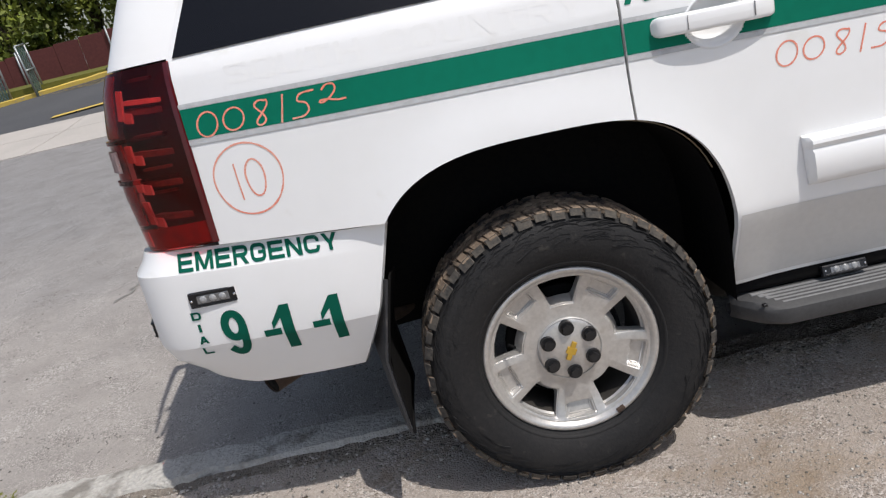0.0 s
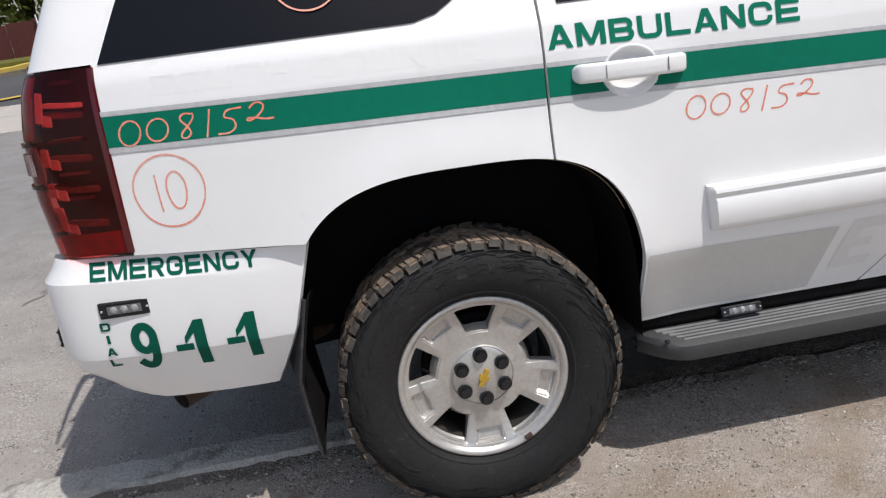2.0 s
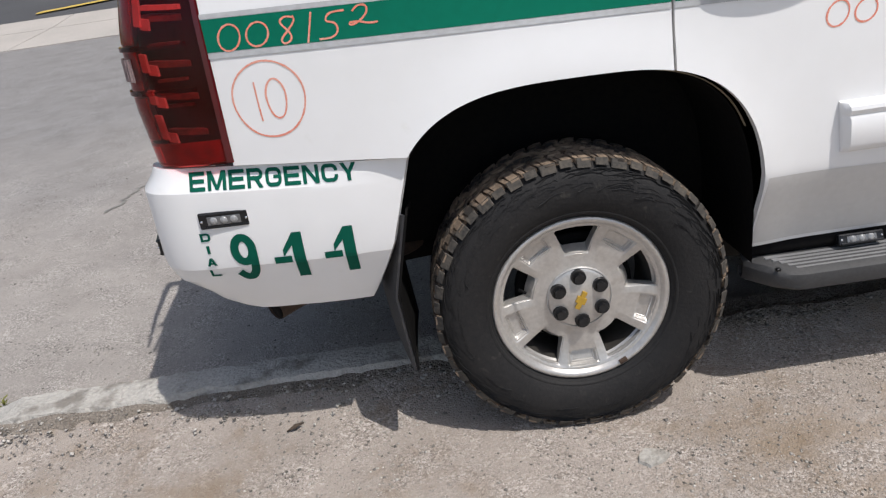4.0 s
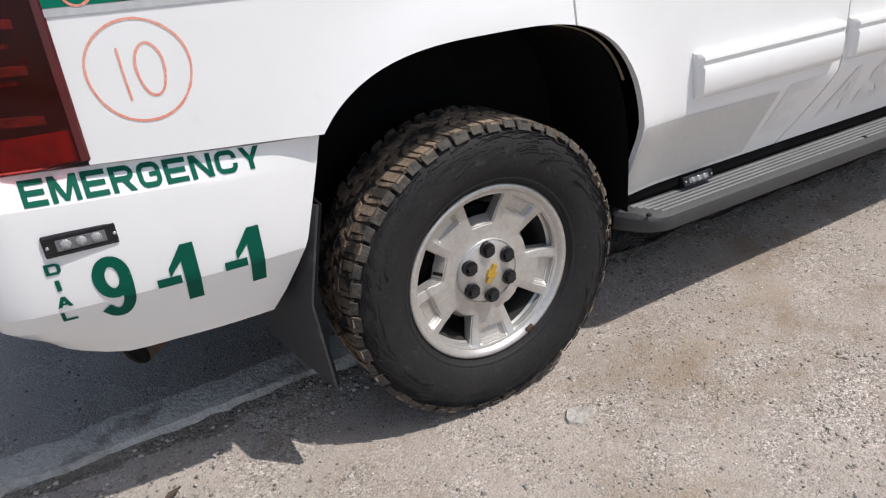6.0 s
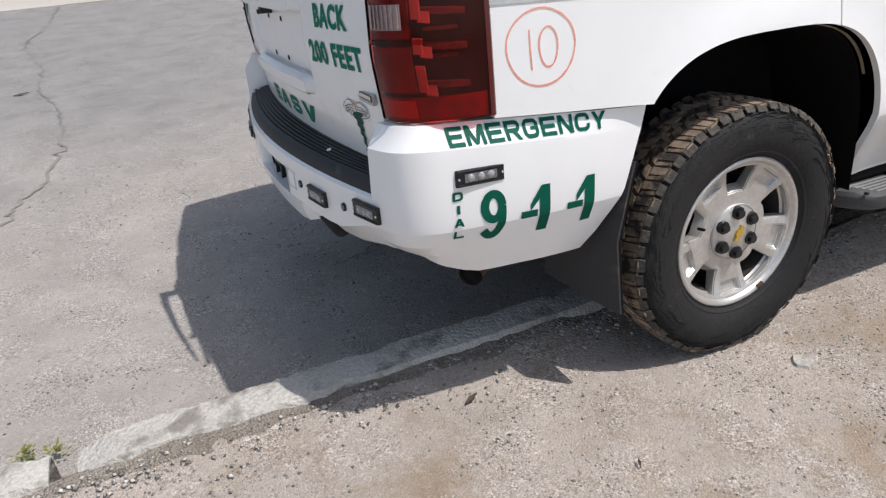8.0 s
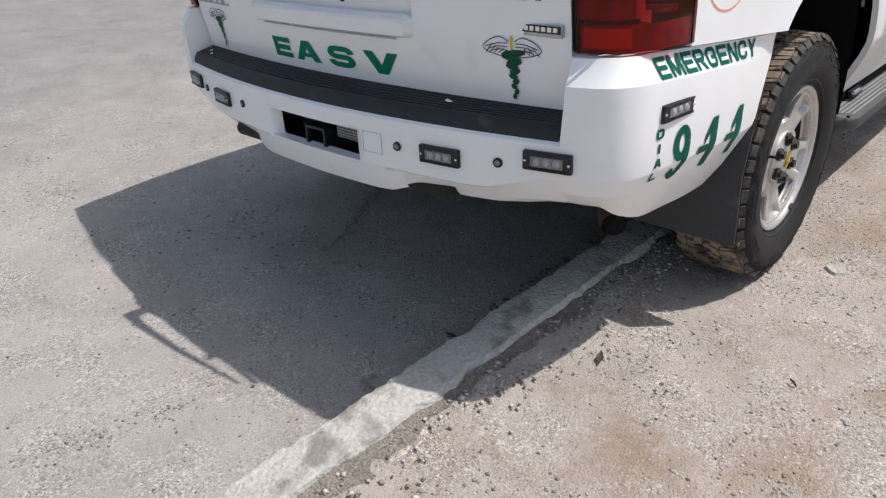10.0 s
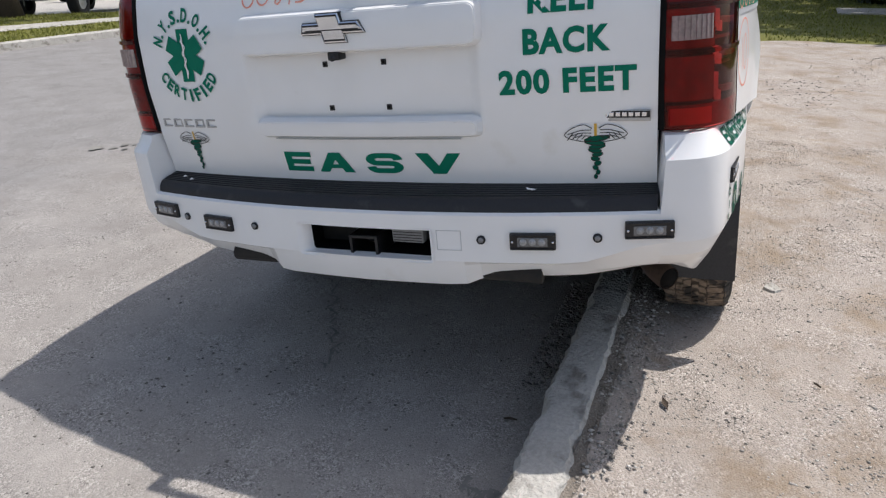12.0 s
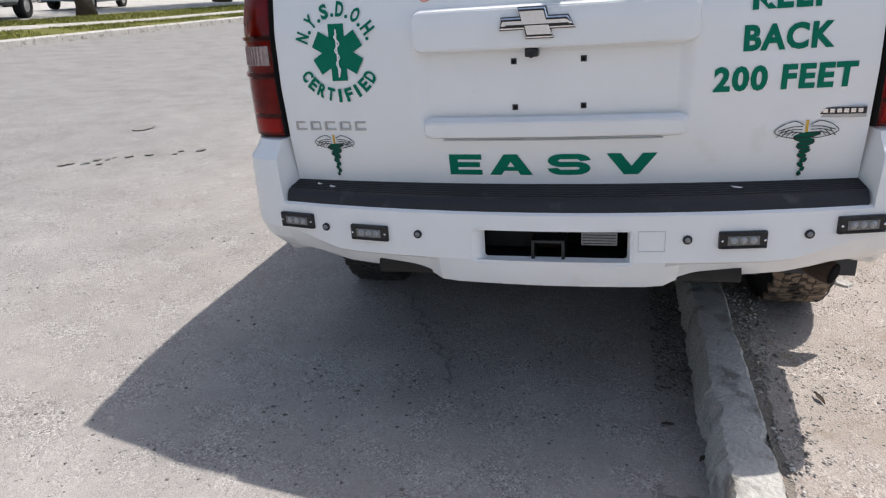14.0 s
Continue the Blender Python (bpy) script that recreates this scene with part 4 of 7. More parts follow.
for s in (1, -1):
    flap = part("mud_flap", mud_flap(s), BLACK_PLASTIC, suv, "black rubber mud flap")
    # second flap leaf, added to block light between flap and tyre
    back = mud_flap(s, .012)
    bmesh.ops.translate(back, vec=(.007, 0, 0), verts=back.verts)
    part("flap_light_block", back, WELL, flap, "added black leaf that blocks light beside the mud flap")
    # wheel well liner and its back wall
    ring = []
    for t in np.linspace(0, math.pi, 33):
        p = 3.0 if t < math.pi / 2 else ARCH_P
        cx = -math.copysign(abs(math.cos(t)) ** (2 / p), math.cos(t))
        cz = math.sin(t) ** (2 / p)
        ring.append([(ARCH_C + cx * (ARCH_A - d), s * y, ARCH_Z - .06 + cz * (ARCH_B + .055 - d)) for d, y in ((.002, -.955), (.0, -.93), (.0, -.75), (.0, -.60), (.12, -.58), (.45, -.57))])
    part("wheel_well", sheet(ring, .004, out=(0, 0, 1)), WELL, suv, "black wheel well liner")
    ring = [[(2.946 + q[0] - ARCH_C, q[1], q[2]) for q in r] for r in ring]
    part("wheel_well", sheet(ring, .004, out=(0, 0, 1)), WELL, suv, "black wheel well liner")

# running boards
for s in (1, -1):
    prof = [(-.86, .422), (-.915, .426), (-1.005, .417), (-1.03, .404), (-1.034, .384), (-1.025, .358), (-.99, .342), (-.88, .350), (-.86, .370)]
    pts = []
    for x in list(np.linspace(.475, .60, 8)) + list(np.linspace(.75, 2.30, 14)) + list(np.linspace(2.34, 2.44, 5)):
        k = max(0, (.60 - x) / .125, (x - 2.32) / .12)
        sh = 1 - k ** 2.2 * .75
        pts.append([(x, s * (-.86 + (y + .86) * .82 * sh), z + (.0 if z > .39 else .02 * k)) for y, z in prof])
    board = part("running_board", sheet(pts, .004, out=(0, s, 0)), BOARD, suv, "dark grey running board with a ribbed tread")
    for k in range(5):
        y = -.910 - .0155 * k
        zt = .4265 - .011 * (-.895 - y) / .086
        b = box(.525 + .014 * k, 2.36, s * y - .0074, s * y + .0074, zt - .004, zt + .0012, .001)
        part("tread_strip", b, STEP_GREY, board, "grey tread strip", smooth=False)
    for x in (.525, 1.55):
        part("rivet", box(x, x + .012, s * -.975 - .006, s * -.975 + .006, .414, .422, .002), DARK_METAL, board)
    part("sill", box(.47, 2.55, s * -.80, s * -.905, .43, .515, .015), WELL, suv, "black sill below the doors")
led_light("step_light", Matrix.Translation((.785, -.917, .449)) @ Matrix.Rotation(radians(-22), 4, "X"), suv, .125, .031)


# ---------------------------------------------------------------- wheels
def wheel(cx, cy, cz, s, turn=0.0, spin=0.0, dust=TREAD):
    """A tyre on a five-spoke alloy wheel; s is -1 for the vehicle's right side (outside towards minus y)."""
    root = new("wheel")
    root.parent = suv
    root["label"] = "five-spoke alloy wheel with an all-terrain tyre"
    root.matrix_basis = pose(cx, cy, cz, 0, spin * 1.0, turn + (0 if s < 0 else 180))
    # carcass: outside at y = -.035 (bulge), inside at +.23
    prof = [(.225, .0), (.236, -.004), (.246, -.012), (.262, -.026), (.29, -.037), (.32, -.041), (.348, -.037), (.368, -.026), (.379, -.010), (.383, .01),
            (.384, .10), (.383, .17), (.375, .19), (.345, .208), (.30, .21), (.25, .20), (.225, .19)]
    prof = [(r if r < .26 else r * (1 + .02 * (r - .26) / .12), y) for r, y in prof]
    tyre = part("tyre", revolve(prof, (0, 0, 0), 96), RUBBER, root, "black all-terrain tyre with dusty tread")
    # raised rings and scuffed bars on the side wall
    part("bead_ring", revolve([(.252, -.0165), (.254, -.0225), (.259, -.0265), (.262, -.0255)], (0, 0, 0), 96), RUBBER, tyre)
    # tread blocks, three staggered rows with side lugs
    vs, fs = [], []
    def block(a, da, y0, y1, r0, r1, skew):
        k = len(vs)
        for r in (r0, r1):
            t = .93 if r == r1 else 1
            for aa, yy in ((a - da * t, y0), (a + da * t, y0), (a + da * t + skew, y1), (a - da * t + skew, y1)):
                rr = r - .004 * (abs((yy - .10) / .12) ** 4)
                vs.append((rr * math.cos(aa), yy, rr * math.sin(aa)))
        fs.extend(((k + 4, k + 5, k + 6, k + 7), (k, k + 1, k + 5, k + 4), (k + 1, k + 2, k + 6, k + 5), (k + 2, k + 3, k + 7, k + 6), (k + 3, k, k + 4, k + 7)))
    n = 54
    wob = random.Random(3)
    for i in range(n):
        a = i * math.tau / n
        long = .013 if i % 2 else -.006
        # outer blocks are notched: a broad half and a narrow half with a sipe between them
        block(a - .016, .031, -.014 - long * .5, .040 + .004 * wob.random(), .384, .4024 + .0012 * wob.uniform(-1, 1), .026)
        block(a + .036, .015, -.008 - long * .3, .036 + .005 * wob.random(), .384, .4014 + .0012 * wob.uniform(-1, 1), .034)
        block(a + .050, .028, .046, .070, .385, .4030, -.030)
        block(a + .010, .021, .050, .0945, .385, .4026 + .0008 * wob.uniform(-1, 1), -.040)
        block(a + .070, .024, .074, .0945, .385, .4032, .020)
        block(a + .012, .030, .098, .124, .385, .4030, .030)
        block(a + .064, .021, .100, .150, .385, .4026 + .0008 * wob.uniform(-1, 1), .040)
        block(a + .020, .024, .128, .150, .385, .4030, -.020)
        block(a - .012, .030, .154, .187 + long * .5, .384, .4025, -.026)
        block(a + .038, .015, .158, .184 + long * .3, .384, .4018, -.034)
    part("tread_base", revolve([(.389, -.008), (.3955, .000), (.3965, .05), (.397, .09), (.3965, .13), (.3955, .178), (.389, .186)], (0, 0, 0), 96),
         GROOVE if dust is TREAD else SHADED_TREAD, tyre, "dust packed in the tread grooves")
    lugs, lf = [], []
    for i in range(n):
        a = i * math.tau / n
        k = len(lugs)
        w = (.050 if i % 2 else .042) + .003 * math.sin(11 * i)
        for r, y in ((.4000, -.012), (.379 if i % 2 else .385, -.0265)):
            for d, up in ((-w, 0), (w, 0), (w * .9, .0025), (-w * .9, .0025)):
                lugs.append((r * math.cos(a + d), y - up - .002, r * math.sin(a + d)))
        lf.extend(((k + 3, k + 2, k + 6, k + 7), (k + 2, k + 1, k + 5, k + 6), (k, k + 3, k + 7, k + 4), (k + 7, k + 6, k + 5, k + 4), (k, k + 1, k + 2, k + 3)))
    part("shoulder_lug", (lugs, lf), SHOULDER, tyre, "black shoulder lugs of the tread", smooth=False, kind="stuff")
    # fine moulded ripples on the upper side wall
    rip, rf = [], []
    rnd = random.Random(9)
    for i in range(330):
        a0, r0 = rnd.uniform(0, math.tau), .376 - .05 * rnd.random() ** 1.6
        da, dr = rnd.uniform(.06, .22), rnd.uniform(-.012, .004)
        k = len(rip)
        for q in range(7):
            t = q / 6
            a, r = a0 + da * t, min(.376, r0 + dr * t + .003 * math.sin(t * 5))
            y = float(np.interp(r, (.32, .355, .376), (-.0412, -.0355, -.0275)))
            for d, up in ((-.0014, -.001), (0, .0024), (.0014, -.001)):
                rip.append(((r + d) * math.cos(a), y - up, (r + d) * math.sin(a)))
        for q in range(6):
            b = k + 3 * q
            rf += [(b, b + 1, b + 4, b + 3), (b + 1, b + 2, b + 5, b + 4)]
    part("sidewall_ripple", (rip, rf), RUBBER, tyre, "fine moulded ripples on the side wall", kind="stuff")
    part("tread", (vs, fs), dust, tyre, "dusty brown tread blocks" if dust is TREAD else "tread blocks coloured dark as if in shade", smooth=False, kind="stuff")
    # rim
    rim = part("rim", revolve([(.207, .028), (.222, .008), (.236, -.002), (.243, -.010), (.240, -.015), (.232, -.016), (.226, -.011), (.219, .000), (.211, .012)], (0, 0, 0), 80), ALLOY, root, "machined alloy rim")
    part("barrel", revolve([(.222, .19), (.205, .17), (.20, .06), (.207, .028)], (0, 0, 0), 60), UNDER, rim, "dark inside of the rim")
    # spoked face: five windows, five pockets
    def face_y(r):
        return float(np.interp(r, (.04, .075, .10, .16, .20, .222), (.012, .013, .018, .014, .004, -.004)))
    radii = [.030, .086, .092, .110, .130, .136, .170, .176, .206, .212, .218, .231]

    def cols_at(r):
        out = []
        wa = np.interp(r, (.130, .212), (.235, .285))        # half-angle of a window
        pk = np.interp(r, (.17, .212), (.215, .20))          # half-angle of a pocket
        for q in range(5):
            c = math.pi / 2 - q * math.tau / 5
            out += [(c + d, "w") for d in (wa, wa * .5, 0, -wa * .5, -wa)]
            sc = c - math.tau / 10
            out += [(sc + d, "s") for d in (pk + .03, pk, pk * .8, -pk * .8, -pk, -pk - .03)]
        return out
    ncol = len(cols_at(.1))
    arr = np.zeros((ncol, len(radii), 3))
    for j, r in enumerate(radii):
        for i, (a, kind) in enumerate(cols_at(r)):
            y = face_y(r)
            k = i % 11
            if 7 <= k <= 8 and j in (7, 8):
                y += .015                                     # pocket floor
            if k in (0, 4) and 4 <= j <= 9:
                y += .005
            arr[i, j] = (r * math.cos(a), y, r * math.sin(a))
    v, f = grid(arr, wrap=True, skip=lambda i, j: (i % 11) in (0, 1, 2, 3) and 4 <= j <= 8)
    bm = bmesh.new()
    bv = [bm.verts.new(q) for q in v]
    for q in f:
        bm.faces.new([bv[i] for i in q])
    ex = bmesh.ops.extrude_edge_only(bm, edges=[e for e in bm.edges if e.is_boundary])["geom"]
    for q in ex:
        if isinstance(q, bmesh.types.BMVert):
            q.co.y += .032
            rr = math.hypot(q.co.x, q.co.z)
            if .10 < rr < .16:          # the sills slope down into the windows
                q.co.x, q.co.z = q.co.x * 1.13, q.co.z * 1.13
    bmesh.ops.recalc_face_normals(bm, faces=bm.faces)
    bmesh.ops.bevel(bm, geom=[e for e in bm.edges if len(e.link_faces) == 2 and e.calc_face_angle(0) > .7], offset=.003, segments=2, affect="EDGES")
    sharp(part("spoke_face", bm, ALLOY, root, "machined five-spoke face"), 30)
    # hub cap with six nuts
    cap = part("hub_cap", revolve([(.0, -.026), (.022, -.025), (.050, -.019), (.078, -.014), (.0855, -.012), (.088, -.009), (.088, .01)], (0, 0, 0), 48), ALLOY, root, "round hub cap")
    cap.matrix_basis = Matrix.Translation((0, .020, 0))
    for k in range(6):
        a = radians(92 - 60 * k)
        b = bmesh.new()
        bmesh.ops.create_cone(b, cap_ends=True, segments=6, radius1=.0150, radius2=.0140, depth=.032, matrix=Matrix.Translation((.066 * math.cos(a), -.020, .066 * math.sin(a))) @ Matrix.Rotation(math.pi / 2, 4, "X"))
        bmesh.ops.create_cone(b, cap_ends=True, segments=18, radius1=.0212, radius2=.0205, depth=.018, matrix=Matrix.Translation((.066 * math.cos(a), -.016, .066 * math.sin(a))) @ Matrix.Rotation(math.pi / 2, 4, "X"))
        part("wheel_nut", b, DARK_METAL, cap, "black wheel nut cover", smooth=False)
    b = join(box(-.027, .027, -.032, -.024, -.0068, .0068, .0015), box(-.0095, .0095, -.0325, -.024, -.0135, .0135, .0015))
    b.transform(Matrix.Rotation(radians(-62), 4, "Y"))
    part("badge", b, GOLD, cap, "small gold badge", smooth=False)
    part("cap_groove", revolve([(.0872, -.0118), (.0882, -.0128), (.0905, -.0095), (.0900, .0)], (0, 0, 0), 60), ALLOY_DARK, cap, "grey groove round the hub cap")
    # brake disc and drum behind
    part("brake_disc", revolve([(.0, .075), (.16, .075), (.165, .08), (.165, .10), (.0, .11)], (0, 0, 0), 40), WELL, root, "dark brake disc")
    part("valve", tube([(-.165, -.002, .055), (-.150, -.020, .052)], .0045, 8), WELL, root)
    part("balance_weight", box(-.012, .012, -.020, -.010, -.236, -.224, .002, Matrix.Rotation(radians(-28), 4, "Y")), RUST, root, "rusty wheel weight")
    return root


wheel(.005, -.938, .395, -1)
# the other three wheels take the tread colour darkened for shade
wheel(0, .935, .43, 1, dust=SHADED_TREAD)
wheel(2.946, -.935, .392, -1, 4, dust=SHADED_TREAD)
wheel(2.946, .935, .43, 1, 0, dust=SHADED_TREAD)

# ---------------------------------------------------------------- trim on the flank
def on_side(v2, f, x0, z0, w, h, proud, slant=0.0):
    v = [(x0 + w * a, side_y(x0 + w * a, z0 + h * b + slant * a) - proud, z0 + h * b + slant * a) for a, b in v2]
    return v, f


def on_rear(v2, f, y0, z0, w, h, proud):
    """y0 is the left end as seen from behind (larger y)."""
    v = [(tail_x(y0 - w * a, z0 + h * b) - proud, y0 - w * a, z0 + h * b) for a, b in v2]
    return v, f


from mathutils.bvhtree import BVHTree

bump_skin = BVHTree.FromPolygons([v.co.copy() for v in bumper.data.vertices], [tuple(p.vertices) for p in bumper.data.polygons])


def on_bump_side(v2, f, x0, z0, w, h, proud, slant=0.0):
    v = []
    for a, b in v2:
        x, z = x0 + w * a, z0 + h * b + slant * a
        hit = bump_skin.ray_cast(Vector((x, -1.3, z)), Vector((0, 1, 0)), .6)[0]
        v.append((x, (hit.y if hit else -bumper_side(x)) - proud, z))
    return v, f


def strip(x0, x1, zb, zt, proud, material, parent, name):
    """A stripe along the flank; zb and zt give its edges."""
    near = list(np.arange(CUP_X - .084, CUP_X + .084, .004))
    xs = sorted(list(np.linspace(x0, x1, 24)) + [q for q in near if x0 < q < x1])
    pts = [[(x, side_y(x, z) - proud, z) for z in np.linspace(zb(x), zt(x), 14)] for x in xs]

    def in_cup(i, j):
        a, b = pts[i][j], pts[i + 1][j + 1]
        return math.hypot(((a[0] + b[0]) / 2 - CUP_X) / .075, ((a[2] + b[2]) / 2 - CUP_Z) / .063) < 1

    return part(name, grid(pts, skip=in_cup), material, parent)


stripe_b = lambda x: 1.142 - .0215 * x
stripe_t = lambda x: 1.2135 - .022 * x
for x0, x1 in ((-.820, .2355), (.2435, 1.303), (1.313, 2.365)):
    own = suv if x0 < 0 else (right_door if x0 < 1 else right_front_door)
    strip(x0, x1, stripe_b, stripe_t, .0022, GREEN, own, "green_stripe")
    strip(x0, x1, lambda x: stripe_b(x) - .014, lambda x: stripe_b(x) - .001, .0022, GREY_LINE, own, "grey_edge")
    strip(x0, x1, lambda x: stripe_t(x) + .001, lambda x: stripe_t(x) + .012, .0022, GREY_LINE, own, "grey_edge")

def word(text, place, x, z, w, h, material, parent, name, bold=.02, proud=.003, slant=0.0, spacing=1.0, label=""):
    v, f = letters(text, bold, spacing=spacing)
    args = (v, f, x, z, w, h, proud) + ((slant,) if place is not on_rear else ())
    return part(name, place(*args), material, parent, label, smooth=False)


def block_glyph(ch, t=.21):
    """Strokes of a wide capital in a unit box, each as a flat mesh: (points, faces)."""
    a, b, r = t / 2, 1 - t / 2, .24

    def bar(x0, x1, y0, y1):
        return [(x0, y0), (x1, y0), (x1, y1), (x0, y1)], [(0, 1, 2, 3)]

    def lean(p, q, w0, w1=None):
        """A slanted stroke with level ends, from p up or down to q."""
        w1 = w1 or w0
        return [(p[0], p[1]), (p[0] + w0, p[1]), (q[0] + w1, q[1]), (q[0], q[1])], [(0, 1, 2, 3)]

    def bend(cx, cy, a0, a1, rx=None, ry=None):
        return arc(cx, cy, rx or r, ry or r, a0, a1, 9)

    def run(points):
        return ribbon(points, t, 0)

    c_shape = [(b, .60)] + bend(b - r, b - r, 0, 90) + bend(a + r, b - r, 90, 180) + bend(a + r, a + r, 180, 270) + bend(b - r, a + r, 270, 360) + [(b, .40)]
    stem = bar(0, t * 1.05, 0, 1)
    return {
        "A": [lean((0, 0), (.5 - t * .62, 1), t * 1.12), lean((1 - t * 1.12, 0), (.5 - t * .5, 1), t * 1.12), bar(.19, .81, .20, .20 + t * .8)],
        "B": [stem, run([(0, b), (.55, b)] + bend(b - .23, .5 + .5 * (b - .5), 90, -90, .20, .5 * (b - .5)) + [(.55, .5), (0, .5)]),
              run([(0, .5), (.60, .5)] + bend(b - .20, .5 - .5 * (.5 - a), 90, -90, .20, .5 * (.5 - a)) + [(.55, a), (0, a)])],
        "C": [run(c_shape)],
        "D": [stem, run([(0, b), (.5, b)] + bend(b - r, b - r, 90, 0) + bend(b - r, a + r, 0, -90) + [(.5, a), (0, a)])],
        "E": [stem, bar(0, 1, 0, t), bar(0, .94, .5 - a, .5 + a), bar(0, 1, 1 - t, 1)],
        "G": [run(c_shape[:-1] + [(b, .42), (b, .52)]), bar(.50, 1, .42, .42 + t * .85)],
        "H": [stem, bar(1 - t * 1.05, 1, 0, 1), bar(0, 1, .5 - a, .5 + a)],
        "I": [bar(0, 1, 0, 1)],
        "L": [stem, bar(0, 1, 0, t)],
        "M": [bar(0, t * .9, 0, 1), bar(1 - t * .9, 1, 0, 1), lean((0, 1), (.5 - t * .40, .04), t * 1.15, t * .8), lean((1 - t * 1.15, 1), (.5 - t * .40, .04), t * 1.15, t * .8)],
        "N": [stem, bar(1 - t * 1.05, 1, 0, 1), lean((0, 1), (1 - t * 1.25, 0), t * 1.25)],
        "O": [run(c_shape + [(b, .5), (b, .62)])],
        "R": [stem, run([(0, b), (.55, b)] + bend(b - .22, .69, 90, -90, .22, b - .69) + [(.5, .69 - (b - .69)), (0, .69 - (b - .69))]), lean((.42, .46), (1 - t * 1.3, 0), t * 1.3)],
        "S": [run([(b, .70)] + bend(b - .2, b - .2, 0, 90, .2, .2) + bend(a + .2, .5 + .5 * (b - .5), 90, 270, .2, .5 * (b - .5)) + bend(b - .2, .5 - .5 * (.5 - a), 90, -90, .2, .5 * (.5 - a)) + bend(a + .2, a + .2, 270, 180, .2, .2) + [(a, .31)])],
        "T": [bar(0, 1, 1 - t, 1), bar(.5 - t * .52, .5 + t * .52, 0, 1)],
        "U": [run([(a, 1), (a, .5)] + bend(a + r, a + r, 180, 270) + bend(b - r, a + r, 270, 360) + [(b, .5), (b, 1)])],
        "V": [lean((0, 1), (.5 - t * .58, 0), t * 1.15), lean((1 - t * 1.15, 1), (.5 - t * .57, 0), t * 1.15)],
        "Y": [bar(.5 - t * .55, .5 + t * .55, 0, .46), lean((0, 1), (.5 - t * .55, .40), t * 1.25, t * 1.1), lean((1 - t * 1.25, 1), (.5 - t * .55, .40), t * 1.25, t * 1.1)],
    }[ch]


def block_word(text, place, x, z, w, h, material, parent, name, gap=.16, t=.21, proud=.002, slant=0.0, label=""):
    """A word in wide block capitals over a w by h box; its strokes lie a hair above one another."""
    sizes = [{"I": .25, "M": 1.18}.get(ch, 1.0) for ch in text]
    unit = w / (sum(sizes) + gap * (len(text) - 1))
    vs, fs, at = [], [], 0.0
    for ch, size in zip(text, sizes):
        for k, (pv, pf) in enumerate(block_glyph(ch, t)):
            pv, pf = sliced(pv, pf, 8)
            pv = [((at + size * p) * unit / w, min(1, max(0, q))) for p, q in pv]
            args = (pv, pf, x, z, w, h, proud + .00012 * k) + ((slant,) if place is not on_rear else ())
            v, f = place(*args)
            fs += [tuple(i + len(vs) for i in q) for q in f]
            vs += list(v)
        at += size + gap
    return part(name, (vs, fs), material, parent, label, smooth=False)


block_word("AMBULANCE", on_side, .252, 1.249, .655, .056, GREEN, right_door, "lettering", proud=.0018, slant=-.010, label="green lettering on the door")
block_word("SOUTH", on_side, -.69, 1.265, .325, .05, GHOST, suv, "ghost_lettering", proud=.00035, slant=-.008, label="pale ghost of removed lettering")
block_word("COUNTRY", on_side, -.315, 1.257, .475, .05, GHOST, suv, "ghost_lettering", proud=.00035, slant=-.011, label="pale ghost of removed lettering")
block_word("EMERGENCY", on_bump_side, -.942, .844, .414, .043, DARK_GREEN, bumper, "lettering", proud=.0022, slant=-.017, label="green lettering on the bumper")
v, f = strokes(lot_number(), .0045, .365, .072)
part("chalk_mark", on_side(v, f, -.786, 1.155, 1, 1, .0030, -.02), CHALK, suv, "orange handwritten lot number")
part("chalk_mark", on_side(v, f, .597, 1.030, 1, 1, .0008, -.03), CHALK, right_door, "orange handwritten lot number")
v, f = strokes(circled_ten(), .0044, .178, .174)
part("chalk_mark", on_side(v, f, -.789, .955, 1, 1, .0009), CHALK, suv, "orange handwritten number in a ring")
part("chalk_mark", on_side(v, f, -.39, 1.41, 1, 1, .009), CHALK, suv, "orange handwritten number in a ring")
# 9-1-1 with its dashes, and the upright DIAL
nine = arc(.033, .093, .0225, .033, 0, 360, 26) + curve_through([(.0555, .093), (.0555, .07), (.053, .035), (.040, .012), (.022, .012), (.008, .030)], 22)
v, f = ribbon(nine, .0215, 0)
part("lettering", on_bump_side(v, f, -.878, .589, 1, 1, .002), DARK_GREEN, bumper, smooth=False)
for x in (-.716, -.587):
    v = [(.007, 0), (.036, 0), (.036, .130), (.012, .130), (-.018, .086), (-.018, .068), (.007, .096)]
    part("lettering", on_bump_side(*sliced(v, [(0, 1, 2, 3, 6), (3, 4, 5, 6)], 14), x - .012, .585, 1, 1, .002), DARK_GREEN, bumper, smooth=False)
    part("lettering", on_bump_side(*sliced([(0, 0), (.045, 0), (.045, .019), (0, .019)], [(0, 1, 2, 3)], 6), x - .056, .634, 1, 1, .0024), DARK_GREEN, bumper, smooth=False)
for k, ch in enumerate("DIAL"):
    block_word(ch, on_bump_side, -.947 + (.009 if ch == "I" else 0), .713 - .034 * k, .008 if ch == "I" else .026, .022, DARK_GREEN, bumper, "lettering", t=.24)

